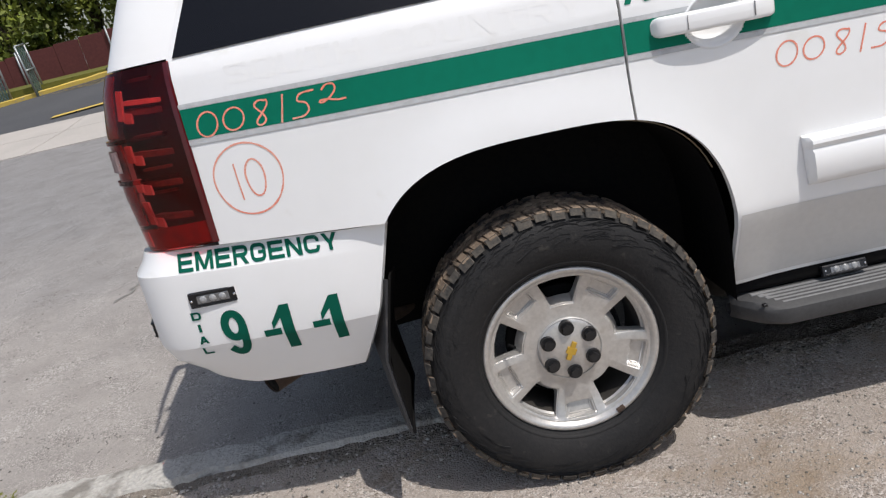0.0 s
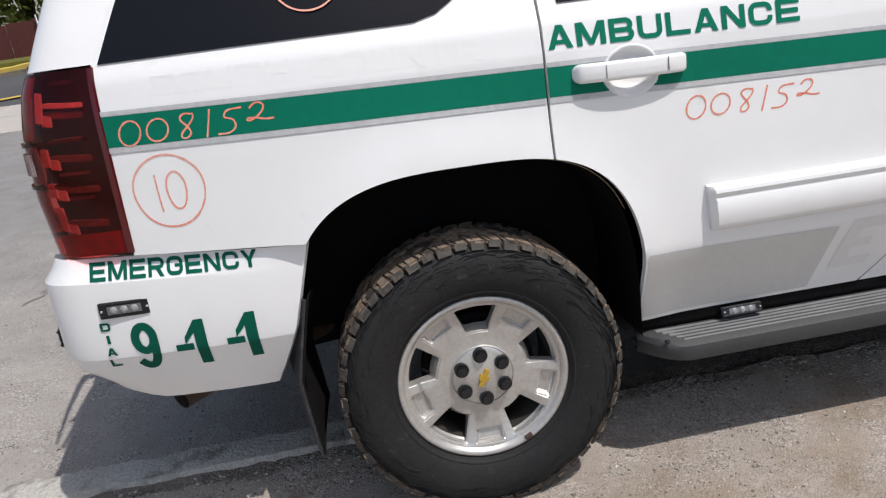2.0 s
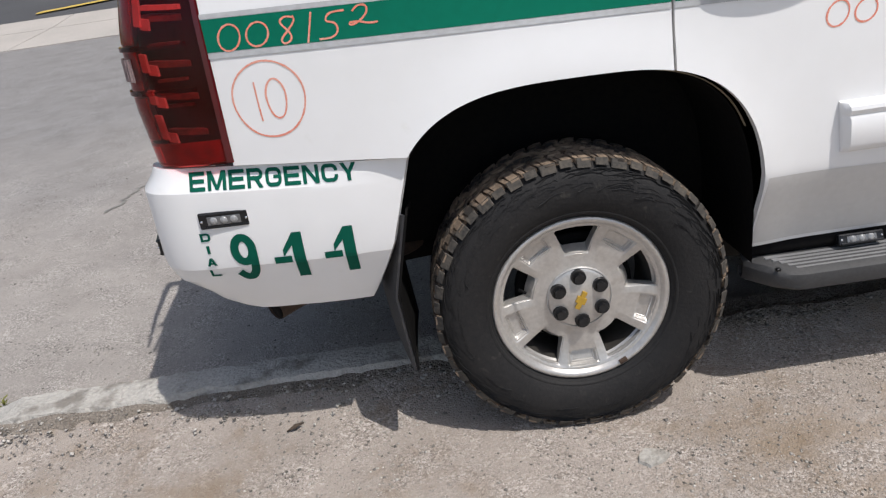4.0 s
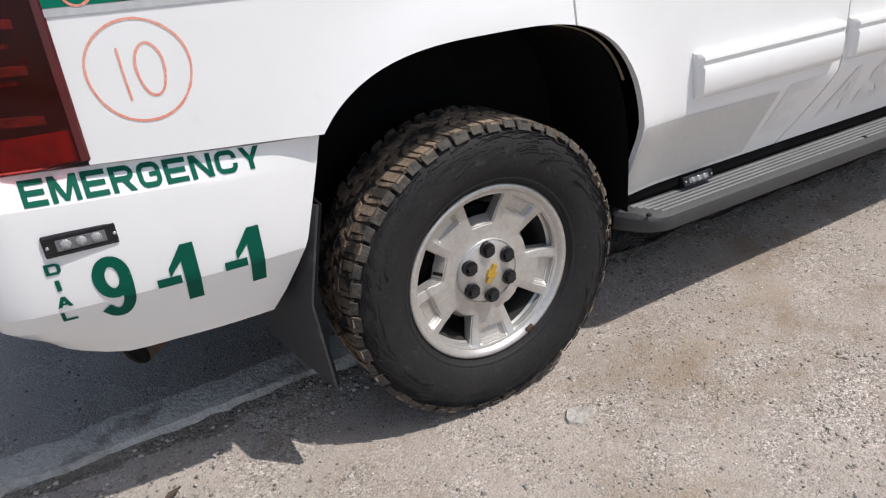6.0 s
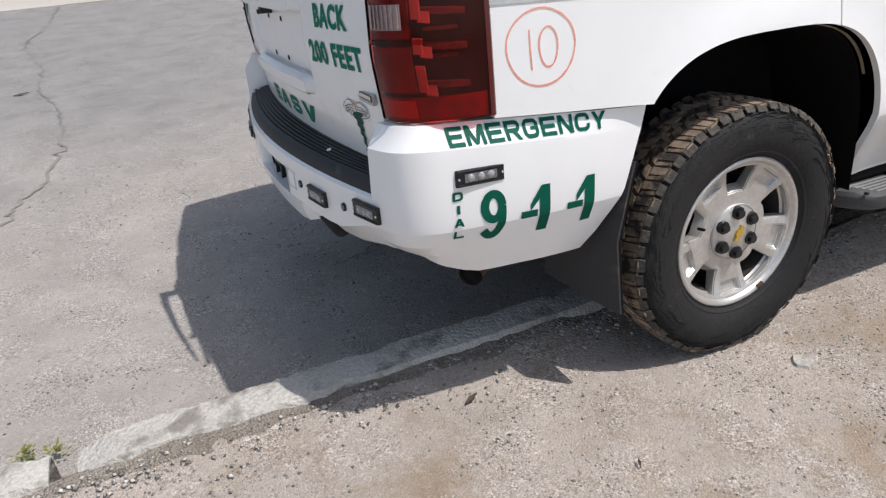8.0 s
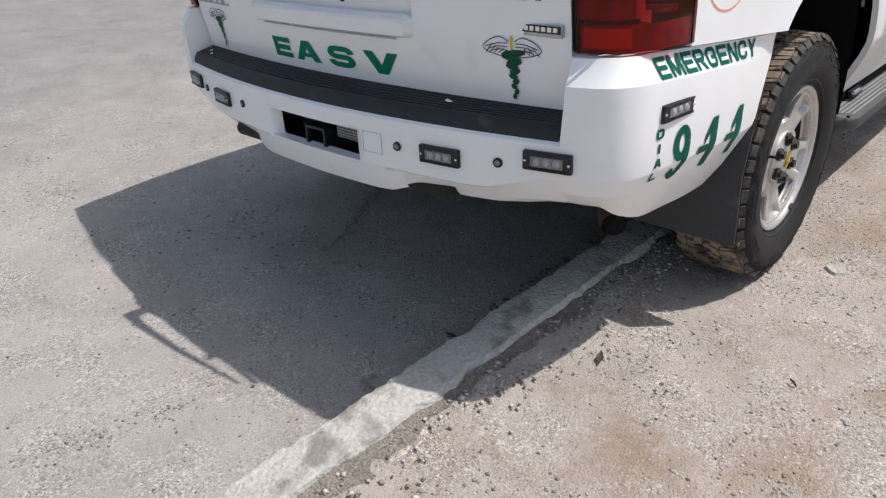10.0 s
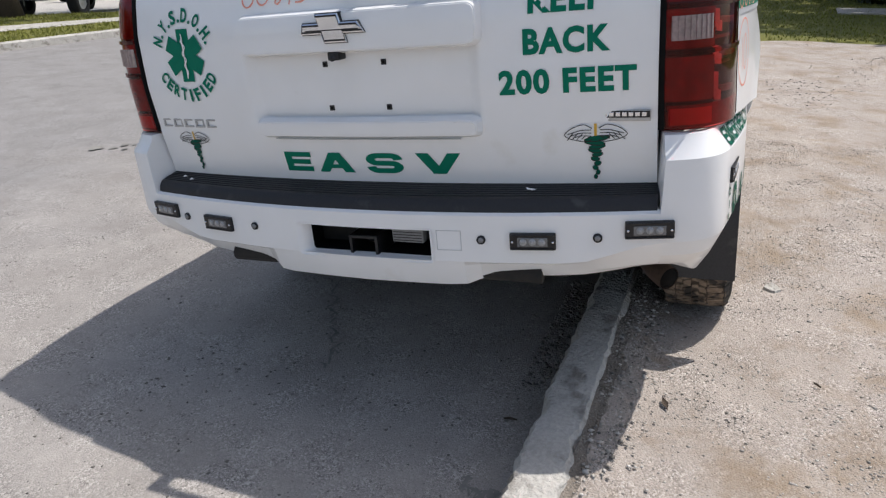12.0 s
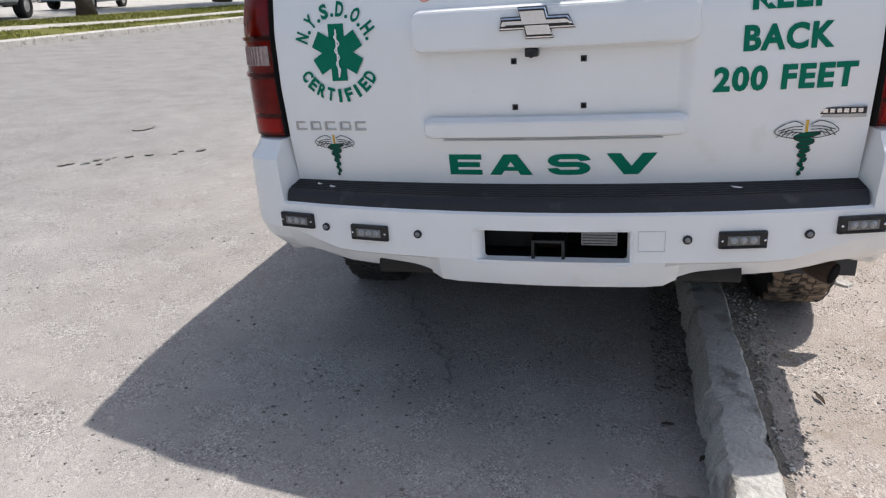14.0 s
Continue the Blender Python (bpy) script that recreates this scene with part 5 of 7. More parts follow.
# door mouldings and handle
def moulding(x0, x1, za, zb, parent):
    prof = [(.0, -.015), (.012, -.013), (.020, -.007), (.025, .006), (.028, .030), (.029, .068), (.024, .076), (.023, .080), (.027, .085), (.030, .092), (.028, .101), (.018, .109), (.0, .112)]
    pts = []
    for x in list(np.linspace(x0, x0 + .012, 4)) + list(np.linspace(x0 + .03, x1 - .012, 12)) + [x1]:
        k = min(1, .35 + (x - x0) / .012 * .65)
        sh = za + (zb - za) * (x - x0) / max(.1, x1 - x0)
        pts.append([(x + .010 * (1 - d / .09), side_y(x, sh + d) - .001 - p * k, sh + d) for p, d in prof])
    bm = sheet(pts, .02, out=(0, 1, 0))
    return part("door_moulding", bm, PAINT, parent)


moulding(.641, 1.255, .746, .746, right_door)
moulding(1.315, 2.33, .742, .735, right_front_door)


def handle(x0, z0, parent):
    y = side_y(x0 + .15, z0 + .03)
    rim = lambda a, r: (x0 + .154 + .070 * math.cos(a) * r, z0 + .012 + .060 * math.sin(a) * r)
    deep = x0 < 1
    cup = []
    for a in np.linspace(0, math.tau, 41):
        row = []
        for r, p in ((1.09, .0006), (1.04, .0030), (.98, .0024), (.90, -.006), (.70, -.020), (.4, -.026), (.02, -.027)) if deep else ((1.0, .0026), (.94, .0052), (.86, .0036), (.5, .0030), (.02, .0028)):
            x, z = rim(a, r)
            row.append((x, side_y(x, z) - p, z))
        cup.append(row)
    part("handle_cup", grid(cup), PAINT, parent, "white dished cup behind the handle")
    pts = []
    for x in np.linspace(0, .30, 31):
        h = .0235
        e = min(1, (min(x, .30 - x) / .016 + .1)) ** .5
        d = .032 * math.sin(math.pi * min(1, max(0, x / .30))) ** .35 + .004
        ring = []
        for a in np.linspace(0, math.tau, 21):
            c, s = math.cos(a), math.sin(a)
            ring.append((x0 + x, y - d + .012 - .016 * e * math.copysign(abs(c) ** .45, c), z0 + .021 - .004 * x / .3 + h * e * math.copysign(abs(s) ** .5, s)))
        pts.append(ring)
    h = part("door_handle", grid(pts), PAINT, parent, "white pull handle")
    for q in (.078, .236):
        part("handle_joint", box(x0 + q, x0 + q + .0008, y - .0388, y - .02, z0 + .004, z0 + .036), STEP_GREY, h)


handle(.302, 1.162, right_door)
handle(1.50, 1.155, right_front_door)

# ---------------------------------------------------------------- lettering and fittings of the tailgate
word("KEEP", on_rear, -.479, 1.194, .178, .062, GREEN, tailgate, "lettering", .042, proud=.002, spacing=1.12, label="green lettering on the tailgate")
word("BACK", on_rear, -.465, 1.099, .205, .062, GREEN, tailgate, "lettering", .042, proud=.002, spacing=1.12, label="green lettering on the tailgate")
word("200 FEET", on_rear, -.402, 1.004, .328, .062, GREEN, tailgate, "lettering", .042, proud=.002, spacing=1.12, label="green lettering on the tailgate")
for ch, y, w in (("E", .281, .093), ("A", .167, .120), ("S", .006, .114), ("V", -.149, .130)):
    block_word(ch, on_rear, y, .793, w, .060, GREEN, tailgate, "lettering", t=.25)


def star_of_life(cy, cz):
    vs, fs = [], []
    for k in range(3):
        a = radians(60 * k)
        n = len(vs)
        for u, w in ((-.024, -.076), (.024, -.076), (.024, .076), (-.024, .076)):
            vs.append((u * math.cos(a) - w * math.sin(a), u * math.sin(a) + w * math.cos(a)))
        fs.append((n, n + 1, n + 2, n + 3))
    for k in range(3):
        v = [(tail_x(cy - a, cz + b) - .003 - .0006 * k, cy - a, cz + b) for a, b in vs[4 * k:4 * k + 4]]
        part("star_arm", (v, [(0, 1, 2, 3)]), GREEN, emblem, smooth=False)
    snake = curve_through([(0, -.06), (.007, -.045), (-.008, -.03), (.009, -.012), (-.010, .006), (.011, .024), (-.008, .042), (.004, .05)], 40)
    v, f = strokes([snake, [(0, -.066), (0, 0), (0, .062)]], .004)
    part("snake_and_staff", ([(tail_x(cy - a, cz + b) - .0054, cy - a, cz + b) for a, b in v], f), PAINT, emblem, "white staff and snake")


emblem = part("round_lettering", ([(0, 0, 0)] * 3, []), GREEN, tailgate)
def ring_text(text, cy, cz, r, a0, a1, outward, h):
    n = len(text)
    for k, ch in enumerate(text):
        if ch == " ":
            continue
        a = radians(a0 + (a1 - a0) * k / (n - 1))
        v, f = letters(ch, .04)
        w = {".": .010, "I": .010}.get(ch, .024)
        hh = .010 if ch == "." else h
        out = []
        for p, q in v:
            u, t = (p - .5) * w, q * hh
            if outward:
                X = math.cos(a) * (r + t) + math.sin(a) * u
                Z = math.sin(a) * (r + t) - math.cos(a) * u
            else:
                X = math.cos(a) * (r - t) - math.sin(a) * u
                Z = math.sin(a) * (r - t) + math.cos(a) * u
            out.append((tail_x(cy - X, cz + Z) - .003, cy - X, cz + Z))
        part("lettering", (out, f), GREEN, emblem, smooth=False)


star_of_life(.580, 1.141)
ring_text("N.Y.S.D.O.H.", .580, 1.141, .094, 158, 20, True, .040)
ring_text("CERTIFIED", .584, 1.141, .136, 212, 326, False, .038)


def caduceus(cy, cz, k_=1.0):
    """A winged staff wound by snakes, tapering to a point at its foot."""
    root = part("winged_staff", strokes_on_rear([[(0, .0), (0, .03 * k_), (0, .062 * k_)]], .008 * k_, cy, cz, .0030), GOLD, tailgate, "winged staff emblem in green, gold and black")
    z, w, k = .024, .062, 0
    while w > .008:
        h = .011 if k else .012
        ell = [(w / 2 * math.cos(a) + .003 * (-1) ** k, z + h * .62 * math.sin(a) + .12 * w / 2 * math.cos(a) * (-1) ** k) for a in np.linspace(0, math.tau, 17)[:-1]]
        vs = [(tail_x(cy - a * k_, cz + b * k_) - .0032 - .0002 * k, cy - a * k_, cz + b * k_) for a, b in ell]
        part("coil", (vs, [tuple(range(16))]), DARK_GREEN, root, smooth=False)
        part("coil_edge", strokes_on_rear([[(a * k_, b * k_) for a, b in ell[7:] + ell[:2]]], .0022, cy, cz, .0040 + .0002 * k), DARK_METAL, root)
        z, w, k = z - h * (.92 if w > .03 else 1.1), w * .80, k + 1
    for s in (1, -1):
        rim = curve_through([(s * .008, .050), (s * .028, .062), (s * .058, .052), (s * .080, .034), (s * .060, .022), (s * .020, .014), (s * .008, .022)], 30)
        vs = [(tail_x(cy - a * k_, cz + b * k_) - .0024, cy - a * k_, cz + b * k_) for a, b in rim]
        part("wing", (vs, [tuple(range(len(vs)))]), GHOST, root, smooth=False)
        lines = [rim] + [curve_through([(s * (.012 + .010 * q), .030 + .003 * q), (s * (.022 + .012 * q), .024 - .001 * q)], 6) for q in range(5)]
        lines += [curve_through([(s * .010, .046 - .008 * q), (s * .035, .046 - .007 * q), (s * (.068 - .006 * q), .036 - .005 * q)], 14) for q in range(3)]
        part("feathering", strokes_on_rear([[(a * k_, b * k_) for a, b in ln] for ln in lines], .0020, cy, cz, .0042), DARK_METAL, root)


def strokes_on_rear(lines, width, cy, cz, proud):
    v, f = strokes(lines, width)
    return [(tail_x(cy - a, cz + b) - proud, cy - a, cz + b) for a, b in v], f


caduceus(-.633, .864)
caduceus(.630, .856, .86)

# model-name bars, fuel badge, bow-tie badge, camera, plate holes, chalk, wiper
for k in range(5):
    y = .748 - .0485 * k
    xb = rear_x(y, .936)
    b = [box(xb - .006, xb + .002, y - .034, y, .923, .9285, .001), box(xb - .006, xb + .002, y - .034, y, .9435, .949, .001),
         box(xb - .006, xb + .002, y - .0055, y, .9285, .9435, .001)]
    if k % 2:
        b.append(box(xb - .006, xb + .002, y - .034, y - .0285, .9285, .9435, .001))
    part("name_bar", join(*b), ALLOY_DARK, tailgate, "dull chrome bar of the model badge", smooth=False)
bx = rear_x(-.70, .945)
badge = part("fuel_badge", box(bx - .004, bx + .006, -.764, -.642, .930, .957, .002), ALLOY_DARK, tailgate, "small chrome and black badge", smooth=False)
part("badge_panel", box(bx - .0052, bx, -.762, -.644, .9385, .955, .0005), DARK_METAL, badge, smooth=False)
for k in range(7):
    y = -.650 - .0155 * k
    part("badge_bar", box(bx - .0062, bx, y - .011, y, .942, .952, .0005), CHROME, badge, smooth=False)


def bow_tie(cy, cz, w, h, parent):
    """Cross-shaped badge: dark backing, chrome frame, dark groove, ridged chrome panel."""
    x = rear_x(cy, cz) - .030
    out = [(-1, -.36), (-.36, -.36), (-.36, -1), (.36, -1), (.36, -.36), (1, -.36), (.88, .36), (.36, .36), (.36, 1), (-.36, 1), (-.36, .36), (-.88, .36)]
    out = [(a + .10 * b, b) for a, b in out]

    def ring(s, p):
        return [(x - p, cy + (w * a + s * .5 * math.copysign(1, a)) / 2, cz + (h * b + s * math.copysign(1, b)) / 2) for a, b in out]

    def loft(name, material, steps, label="", own=parent):
        bm = bmesh.new()
        rings = [[bm.verts.new(q) for q in ring(s, p)] for s, p in steps]
        for a, b in zip(rings, rings[1:]):
            for i in range(12):
                bm.faces.new((a[i], a[(i + 1) % 12], b[(i + 1) % 12], b[i]))
        bm.faces.new(rings[-1])
        bmesh.ops.recalc_face_normals(bm, faces=bm.faces)
        return part(name, bm, material, own, label, smooth=False)

    badge_ = loft("bow_tie_badge", DARK_METAL, [(.007, -.012), (.007, .004), (.005, .006)], "chrome cross-shaped badge with dark grooves")
    loft("badge_frame", CHROME, [(.003, .004), (.002, .011), (-.005, .013), (-.007, .008)], own=badge_)
    loft("badge_groove", DARK_METAL, [(-.006, .004), (-.006, .0086)], own=badge_)
    loft("badge_panel", CHROME, [(-.011, .008), (-.014, .0125)], own=badge_)
    part("badge_ridge", box(x - .0140, x - .010, cy - w * .44, cy + w * .40, cz - .006, cz - .003), DARK_METAL, badge_, smooth=False)


bow_tie(.026, 1.195, .185, .070, tailgate)
cam_x = rear_x(.04, 1.12)
part("reversing_camera", join(box(cam_x - .022, cam_x + .03, .022, .056, 1.112, 1.134, .004), tube([(cam_x - .030, .039, 1.118), (cam_x, .039, 1.122)], .008, 10)), DARK_METAL, tailgate, "small black reversing camera")
for y, z in ((.089, 1.100), (-.089, 1.100), (.089, .981), (-.089, .981)):
    h = part("plate_hole", box(tail_x(y, z) - .0025, tail_x(y, z) + .004, y - .0075, y + .0075, z - .0075, z + .0075, .001), DARK_METAL, tailgate, "black plate screw socket", smooth=False)
    part("socket_hole", box(tail_x(y, z) - .0032, tail_x(y, z), y - .0035, y + .0035, z - .0035, z + .0035), WELL, h, smooth=False)
v, f = strokes(lot_number(), .005, .285, .062)
part("chalk_mark", on_rear(v, f, .335, 1.257, 1, 1, .002), CHALK, tailgate, "orange handwritten lot number")
v, f = strokes(circled_ten(), .005, .115, .098)
part("chalk_mark", on_rear(v, f, -.352, 1.245, 1, 1, .002), CHALK, tailgate, "orange handwritten number in a ring")
wip = part("wiper", join(tube([(rear_x(-.05, 1.325) - .085, -.030, 1.324), (rear_x(-.1, 1.36) - .096, -.12, 1.342), (rear_x(-.4, 1.37) - .084, -.35, 1.358), (rear_x(-.6, 1.37) - .050, -.62, 1.372)], [.020, .013, .010, .005], 10),
                         tube([(rear_x(0, 1.32) + .01, -.042, 1.315), (rear_x(0, 1.32) - .092, -.042, 1.320)], .022, 16)), BLACK_PLASTIC, suv, "black rear wiper arm")
part("wiper_blade", tube([(rear_x(-.2, 1.37) - .015, -.20, 1.362), (rear_x(-.6, 1.38) - .015, -.66, 1.380)], .008, 8), RUBBER, wip)
part("wiper_rest", box(rear_x(-.25, 1.32) - .02, rear_x(-.25, 1.32) + .01, -.270, -.230, 1.296, 1.345, .004), BLACK_PLASTIC, suv, "black wiper rest")

# flecks worn out of the upper lettering
for y, z, w_, h_ in ((-.500, 1.232, .016, .020), (-.515, 1.218, .010, .026), (-.545, 1.236, .014, .010), (-.566, 1.224, .022, .008), (-.590, 1.240, .012, .010)):
    rim = [(y + w_ / 2 * math.cos(a) * (1 + .4 * math.sin(5 * a + y * 90)), z + h_ / 2 * math.sin(a) * (1 + .3 * math.cos(4 * a + z * 70))) for a in np.linspace(0, math.tau, 12)[:-1]]
    part("worn_fleck", ([(tail_x(p, q) - .0032, p, q) for p, q in rim], [tuple(range(11))]), GHOST, tailgate, "pale fleck worn out of the lettering", smooth=False)

# roof rails
for s in (1, -1):
    part("roof_rail", join(tube([(-.885 + .10 * (s > 0), s * (.655 - .06 * (s > 0)), 1.87), (-.85 + .10 * (s > 0), s * (.66 - .06 * (s > 0)), 1.93), (-.72, s * (.665 - .05 * (s > 0)), 1.955), (-.5, s * (.67 - .04 * (s > 0)), 1.962), (1.2, s * .65, 1.97), (1.55, s * .645, 1.95), (1.62, s * .64, 1.90)], .016, 10),
                           tube([(.3, s * .645, 1.88), (.3, s * .65, 1.966)], .014, 8)), BLACK_PLASTIC, suv, "black roof rail")

# worn traces: paint chips on the step pad, a printed frame on the rear glass, wiped lettering and a painted shade band
# low on the doors, sealant in the arch
for y, d, w in ((.685, .05, .020), (.632, .03, .022), (-.475, .055, .030)):
    x = bumper_rear(y) + d
    part("paint_chip", ([(x, y - w / 2, .7665), (x + .012, y + w / 2, .7675), (x - .004, y + w * .3, .7665), (x - .008, y - w * .2, .766)], [(0, 1, 2, 3)]), CLEAN_PAINT, bumper, "white fleck on the step pad", smooth=False)
part("glass_mark", strokes_on_rear([[(-.06, 0), (.06, 0)], [(.06, 0), (.06, .022)], [(-.06, .022), (.06, .022)], [(-.06, 0), (-.06, .022)]], .003, .035, 1.368, .0055), STEP_GREY, suv, "faint printed frame on the rear glass", smooth=False)
v, f = strokes(circled_ten(), .005, .13, .11)
part("chalk_mark", ([(rear_x(.30 - a, 1.43 + b) - .0055, .30 - a, 1.43 + b) for a, b in v], f), CHALK, suv, "orange handwritten number in a ring")
# grey band: shade and reflection below the door crease, put into colour
film = [[(x + .20 * (z - .60) * k, z) for z in np.linspace(.482, .692 - .022 * (x - .47), 12)] for x, k in zip(np.linspace(.474, 1.018, 20), np.linspace(0, 1, 20) ** 2)]
part("grey_film_and_shade", grid([[(x, side_y(x, z) - .0014, z) for x, z in r] for r in film]), SHADE_GREY, right_door, "grey shade band painted low on the door")
x0 = 1.040
for u0, u1, z0, z1 in ((0, .045, .535, .692), (.045, .125, .535, .566), (.045, .095, .600, .628), (.045, .130, .660, .692)):
    q = [[(x0 + u + .22 * (z - .535), z) for z in np.linspace(z0, z1, 6)] for u in np.linspace(u0, u1, 5)]
    part("grey_film_and_shade", grid([[(x, side_y(x, z) - .0014, z) for x, z in r] for r in q]), PALE_FILM, right_door, "slanted grey film letter")
for n, ch in enumerate("ASV"):
    v, f = letters(ch, .03)
    v, f = on_side([(a + .22 * b, b) for a, b in v], f, 1.318 + .185 * n, .533, .155, .156, .0016)
    part("grey_film_and_shade", (v, f), PALE_FILM, right_front_door, "slanted grey film letter", smooth=False)
pts = []
for t in np.linspace(.16, .60, 18):
    a = t * math.pi
    cx, cz = abs(math.cos(a)) ** (2 / ARCH_P) * (1 if t < .5 else -1), math.sin(a) ** (2 / ARCH_P)
    pts.append([(ARCH_C + cx * (ARCH_A - .006), y, ARCH_Z + cz * (ARCH_B - .006)) for y in (-.972, -.962)])
part("arch_sealant", sheet(pts[:11], .003, out=(0, 0, 1)), SEALANT, suv, "tan sealant along the inner arch lip")


# ---------------------------------------------------------------- ground
KERB_Y0, KERB_Y1, ROAD_FAR = -.605, -.455, 11.0
GRAVEL_Z = .085


def ground_height(x, y):
    n = noise.noise((x * .9, y * .9, 0)) * .012 + noise.noise((x * 4, y * 4, 3)) * .004
    near = 1.0 if abs(x) < 14 and abs(y) < 14 else 0.0
    if y < -.57:
        berm = .030 * math.exp(-(max(0, -.62 - y) / .09) ** 2) * (.85 + .55 * noise.noise((x * 5, 7, 1)))
        rut = .016 * math.exp(-(x / .45) ** 2 - ((y + .86) / .22) ** 2)      # pressed down by the rear wheel
        return GRAVEL_Z + (n + berm) * near - rut
    far = ROAD_FAR - .6 - .052 * (min(x, 60) + 1.25) + 1.3
    if x > -1.25 and y > far:       # the land falls away beyond the far verge
        return -max(.3, min(1.5, .05 * (y - far)))
    return n * .5 * near if y < ROAD_FAR else 0.0


def ground():
    xs = [-400, -120, -40, -18, -9] + list(np.linspace(-5, 5, 67)) + [7, 9, 12, 15, 18, 24, 30, 45, 60, 120, 400]
    ys = [-400, -120, -40, -18, -9, -6] + list(np.linspace(-4, -.95, 26)) + [-.85, -.80, -.77, -.74, -.71, -.69, -.665, -.64, -.62, -.60, -.575, -.565] + list(np.linspace(-.46, 5, 38)) + [7, 8, 9, 10, ROAD_FAR, 12, 13, 16, 20, 30, 60, 120, 400]
    pts = [[(x, y, ground_height(x, y)) for y in ys] for x in xs]
    v, f = grid(pts)
    ob = part("ground", (v, f), [GRAVEL, ASPHALT], None, "packed gravel verge beside a worn dusty asphalt road", kind="structure", category="ground")
    me = ob.data
    for p in me.polygons:
        y = sum(me.vertices[i].co.y for i in p.vertices) / 4
        p.material_index = 1 if y > -.568 else 0
    return ob


ground()


def kerb(x0, x1, seed, top=.136, material=CONCRETE, label="worn chipped concrete kerb, dusty and sunken in the verge"):
    """A worn concrete kerb length with chipped edges."""
    rnd = random.Random(seed)
    pts = []
    n = int((x1 - x0) / .015)
    for i in range(n + 1):
        x = x0 + (x1 - x0) * i / n
        e = .007 * noise.noise((x * 5, seed, 0)) + .007 * noise.noise((x * 29, seed, 2)) + .006 * noise.noise((x * 71, seed, 4))
        g = .006 * noise.noise((x * 6, seed, 5)) + .008 * noise.noise((x * 31, seed, 2)) + .006 * noise.noise((x * 77, seed, 7))
        e += .05 * max(0, noise.noise((x * 8, seed, 11)) - .28)
        g -= .06 * max(0, noise.noise((x * 7, seed, 13)) - .25)
        t = top + .006 * noise.noise((x * 3, 1, seed)) - (.03 * max(0, 1 - (x - x0) / .10) + .02 * max(0, 1 - (x1 - x) / .08))
        pts.append([(x, KERB_Y0 - .004 + e, -.05), (x, KERB_Y0 + e, t - .030), (x, KERB_Y0 + .018 + e, t - .004 + .004 * rnd.random()), (x, KERB_Y0 + .06, t + .004 * rnd.random()),
                    (x, KERB_Y1 - .05, t + .004 * rnd.random()), (x, KERB_Y1 - .016 + g, t - .003 + .003 * rnd.random()), (x, KERB_Y1 + g, t - .028), (x, KERB_Y1 + .012 + g, -.05)])
    ob = part("kerb", sheet(pts, .01, out=(0, 0, -1)), material, None, label, kind="structure", category="kerb")
    return ob


def dirt_strip():
    """Loose dark soil heaped along the verge side of the kerb, with a ragged outer edge."""
    pts = []
    for x in np.arange(-3.2, 3.0, .02).tolist():
        w = .050 + .035 * noise.noise((x * 2.1, 3, 8)) + .035 * noise.noise((x * 9, 5, 8))
        row = []
        for u in np.linspace(0, 1, 7).tolist():
            y = -.597 - w * u
            row.append((x, y, ground_height(x, y) + .003 + .008 * (1 - u) ** 2 - (.010 if u == 1 else 0) + .004 * noise.noise((x * 30, y * 30, 2))))
        pts.append(row)
    return part("dirt_strip", grid(pts), DIRT_AND_SHADE, None, "dark loose soil lying against the kerb", kind="structure", category="dirt")


dirt_strip()
kerb(-1.95, .46, 1)
# the dark colour of this length stands in for shade under the vehicle
kerb(.47, 6.0, 2, .098, DIRT_AND_SHADE, "sunken kerb coloured dark for the shade beneath the vehicle")
kerb(-5.0, -2.02, 3)


def stones(name, n, x0, x1, y0, y1, smin, smax, seed, material, zf, label, dens=None, power=4):
    """Loose stones as one mesh."""
    rng = np.random.default_rng(seed)
    base = np.array([(1, 0, 0), (-1, 0, 0), (0, 1, 0), (0, -1, 0), (0, 0, 1), (0, 0, -1)], float)
    tri = np.array([(0, 2, 4), (2, 1, 4), (1, 3, 4), (3, 0, 4), (2, 0, 5), (1, 2, 5), (3, 1, 5), (0, 3, 5)])
    x, y, pick = rng.uniform(x0, x1, n), rng.uniform(y0, y1, n), rng.random(n)
    if dens:
        keep = np.array([p < dens(a, b) for a, b, p in zip(x.tolist(), y.tolist(), pick.tolist())])
        x, y = x[keep], y[keep]
    n = len(x)
    z = np.array([zf(a, b) for a, b in zip(x.tolist(), y.tolist())])
    s_ = smin + (smax - smin) * rng.random(n) ** power
    a = rng.uniform(0, math.tau, n)
    q = base[None] * s_[:, None, None] * rng.uniform(.6, 1.25, (n, 6, 3))
    q[:, :, 2] *= .5
    c, d = np.cos(a)[:, None], np.sin(a)[:, None]
    v = np.stack([q[:, :, 0] * c - q[:, :, 1] * d + x[:, None], q[:, :, 0] * d + q[:, :, 1] * c + y[:, None], q[:, :, 2] + (z + s_ * .06)[:, None]], 2)
    f = tri[None] + 6 * np.arange(n)[:, None, None]
    me = bpy.data.meshes.new(name)
    me.vertices.add(6 * n)
    me.vertices.foreach_set("co", v.reshape(-1).astype(np.float32))
    me.loops.add(24 * n)
    me.loops.foreach_set("vertex_index", f.reshape(-1).astype(np.int32))
    me.polygons.add(8 * n)
    me.polygons.foreach_set("loop_start", np.arange(0, 24 * n, 3, dtype=np.int32))
    me.materials.append(material)
    me.update(calc_edges=True)
    return tagged(new(name, me), label, "gravel", kind="stuff")


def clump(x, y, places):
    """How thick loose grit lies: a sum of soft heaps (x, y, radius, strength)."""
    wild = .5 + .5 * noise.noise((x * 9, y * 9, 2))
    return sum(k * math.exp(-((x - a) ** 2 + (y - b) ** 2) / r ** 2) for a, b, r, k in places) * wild


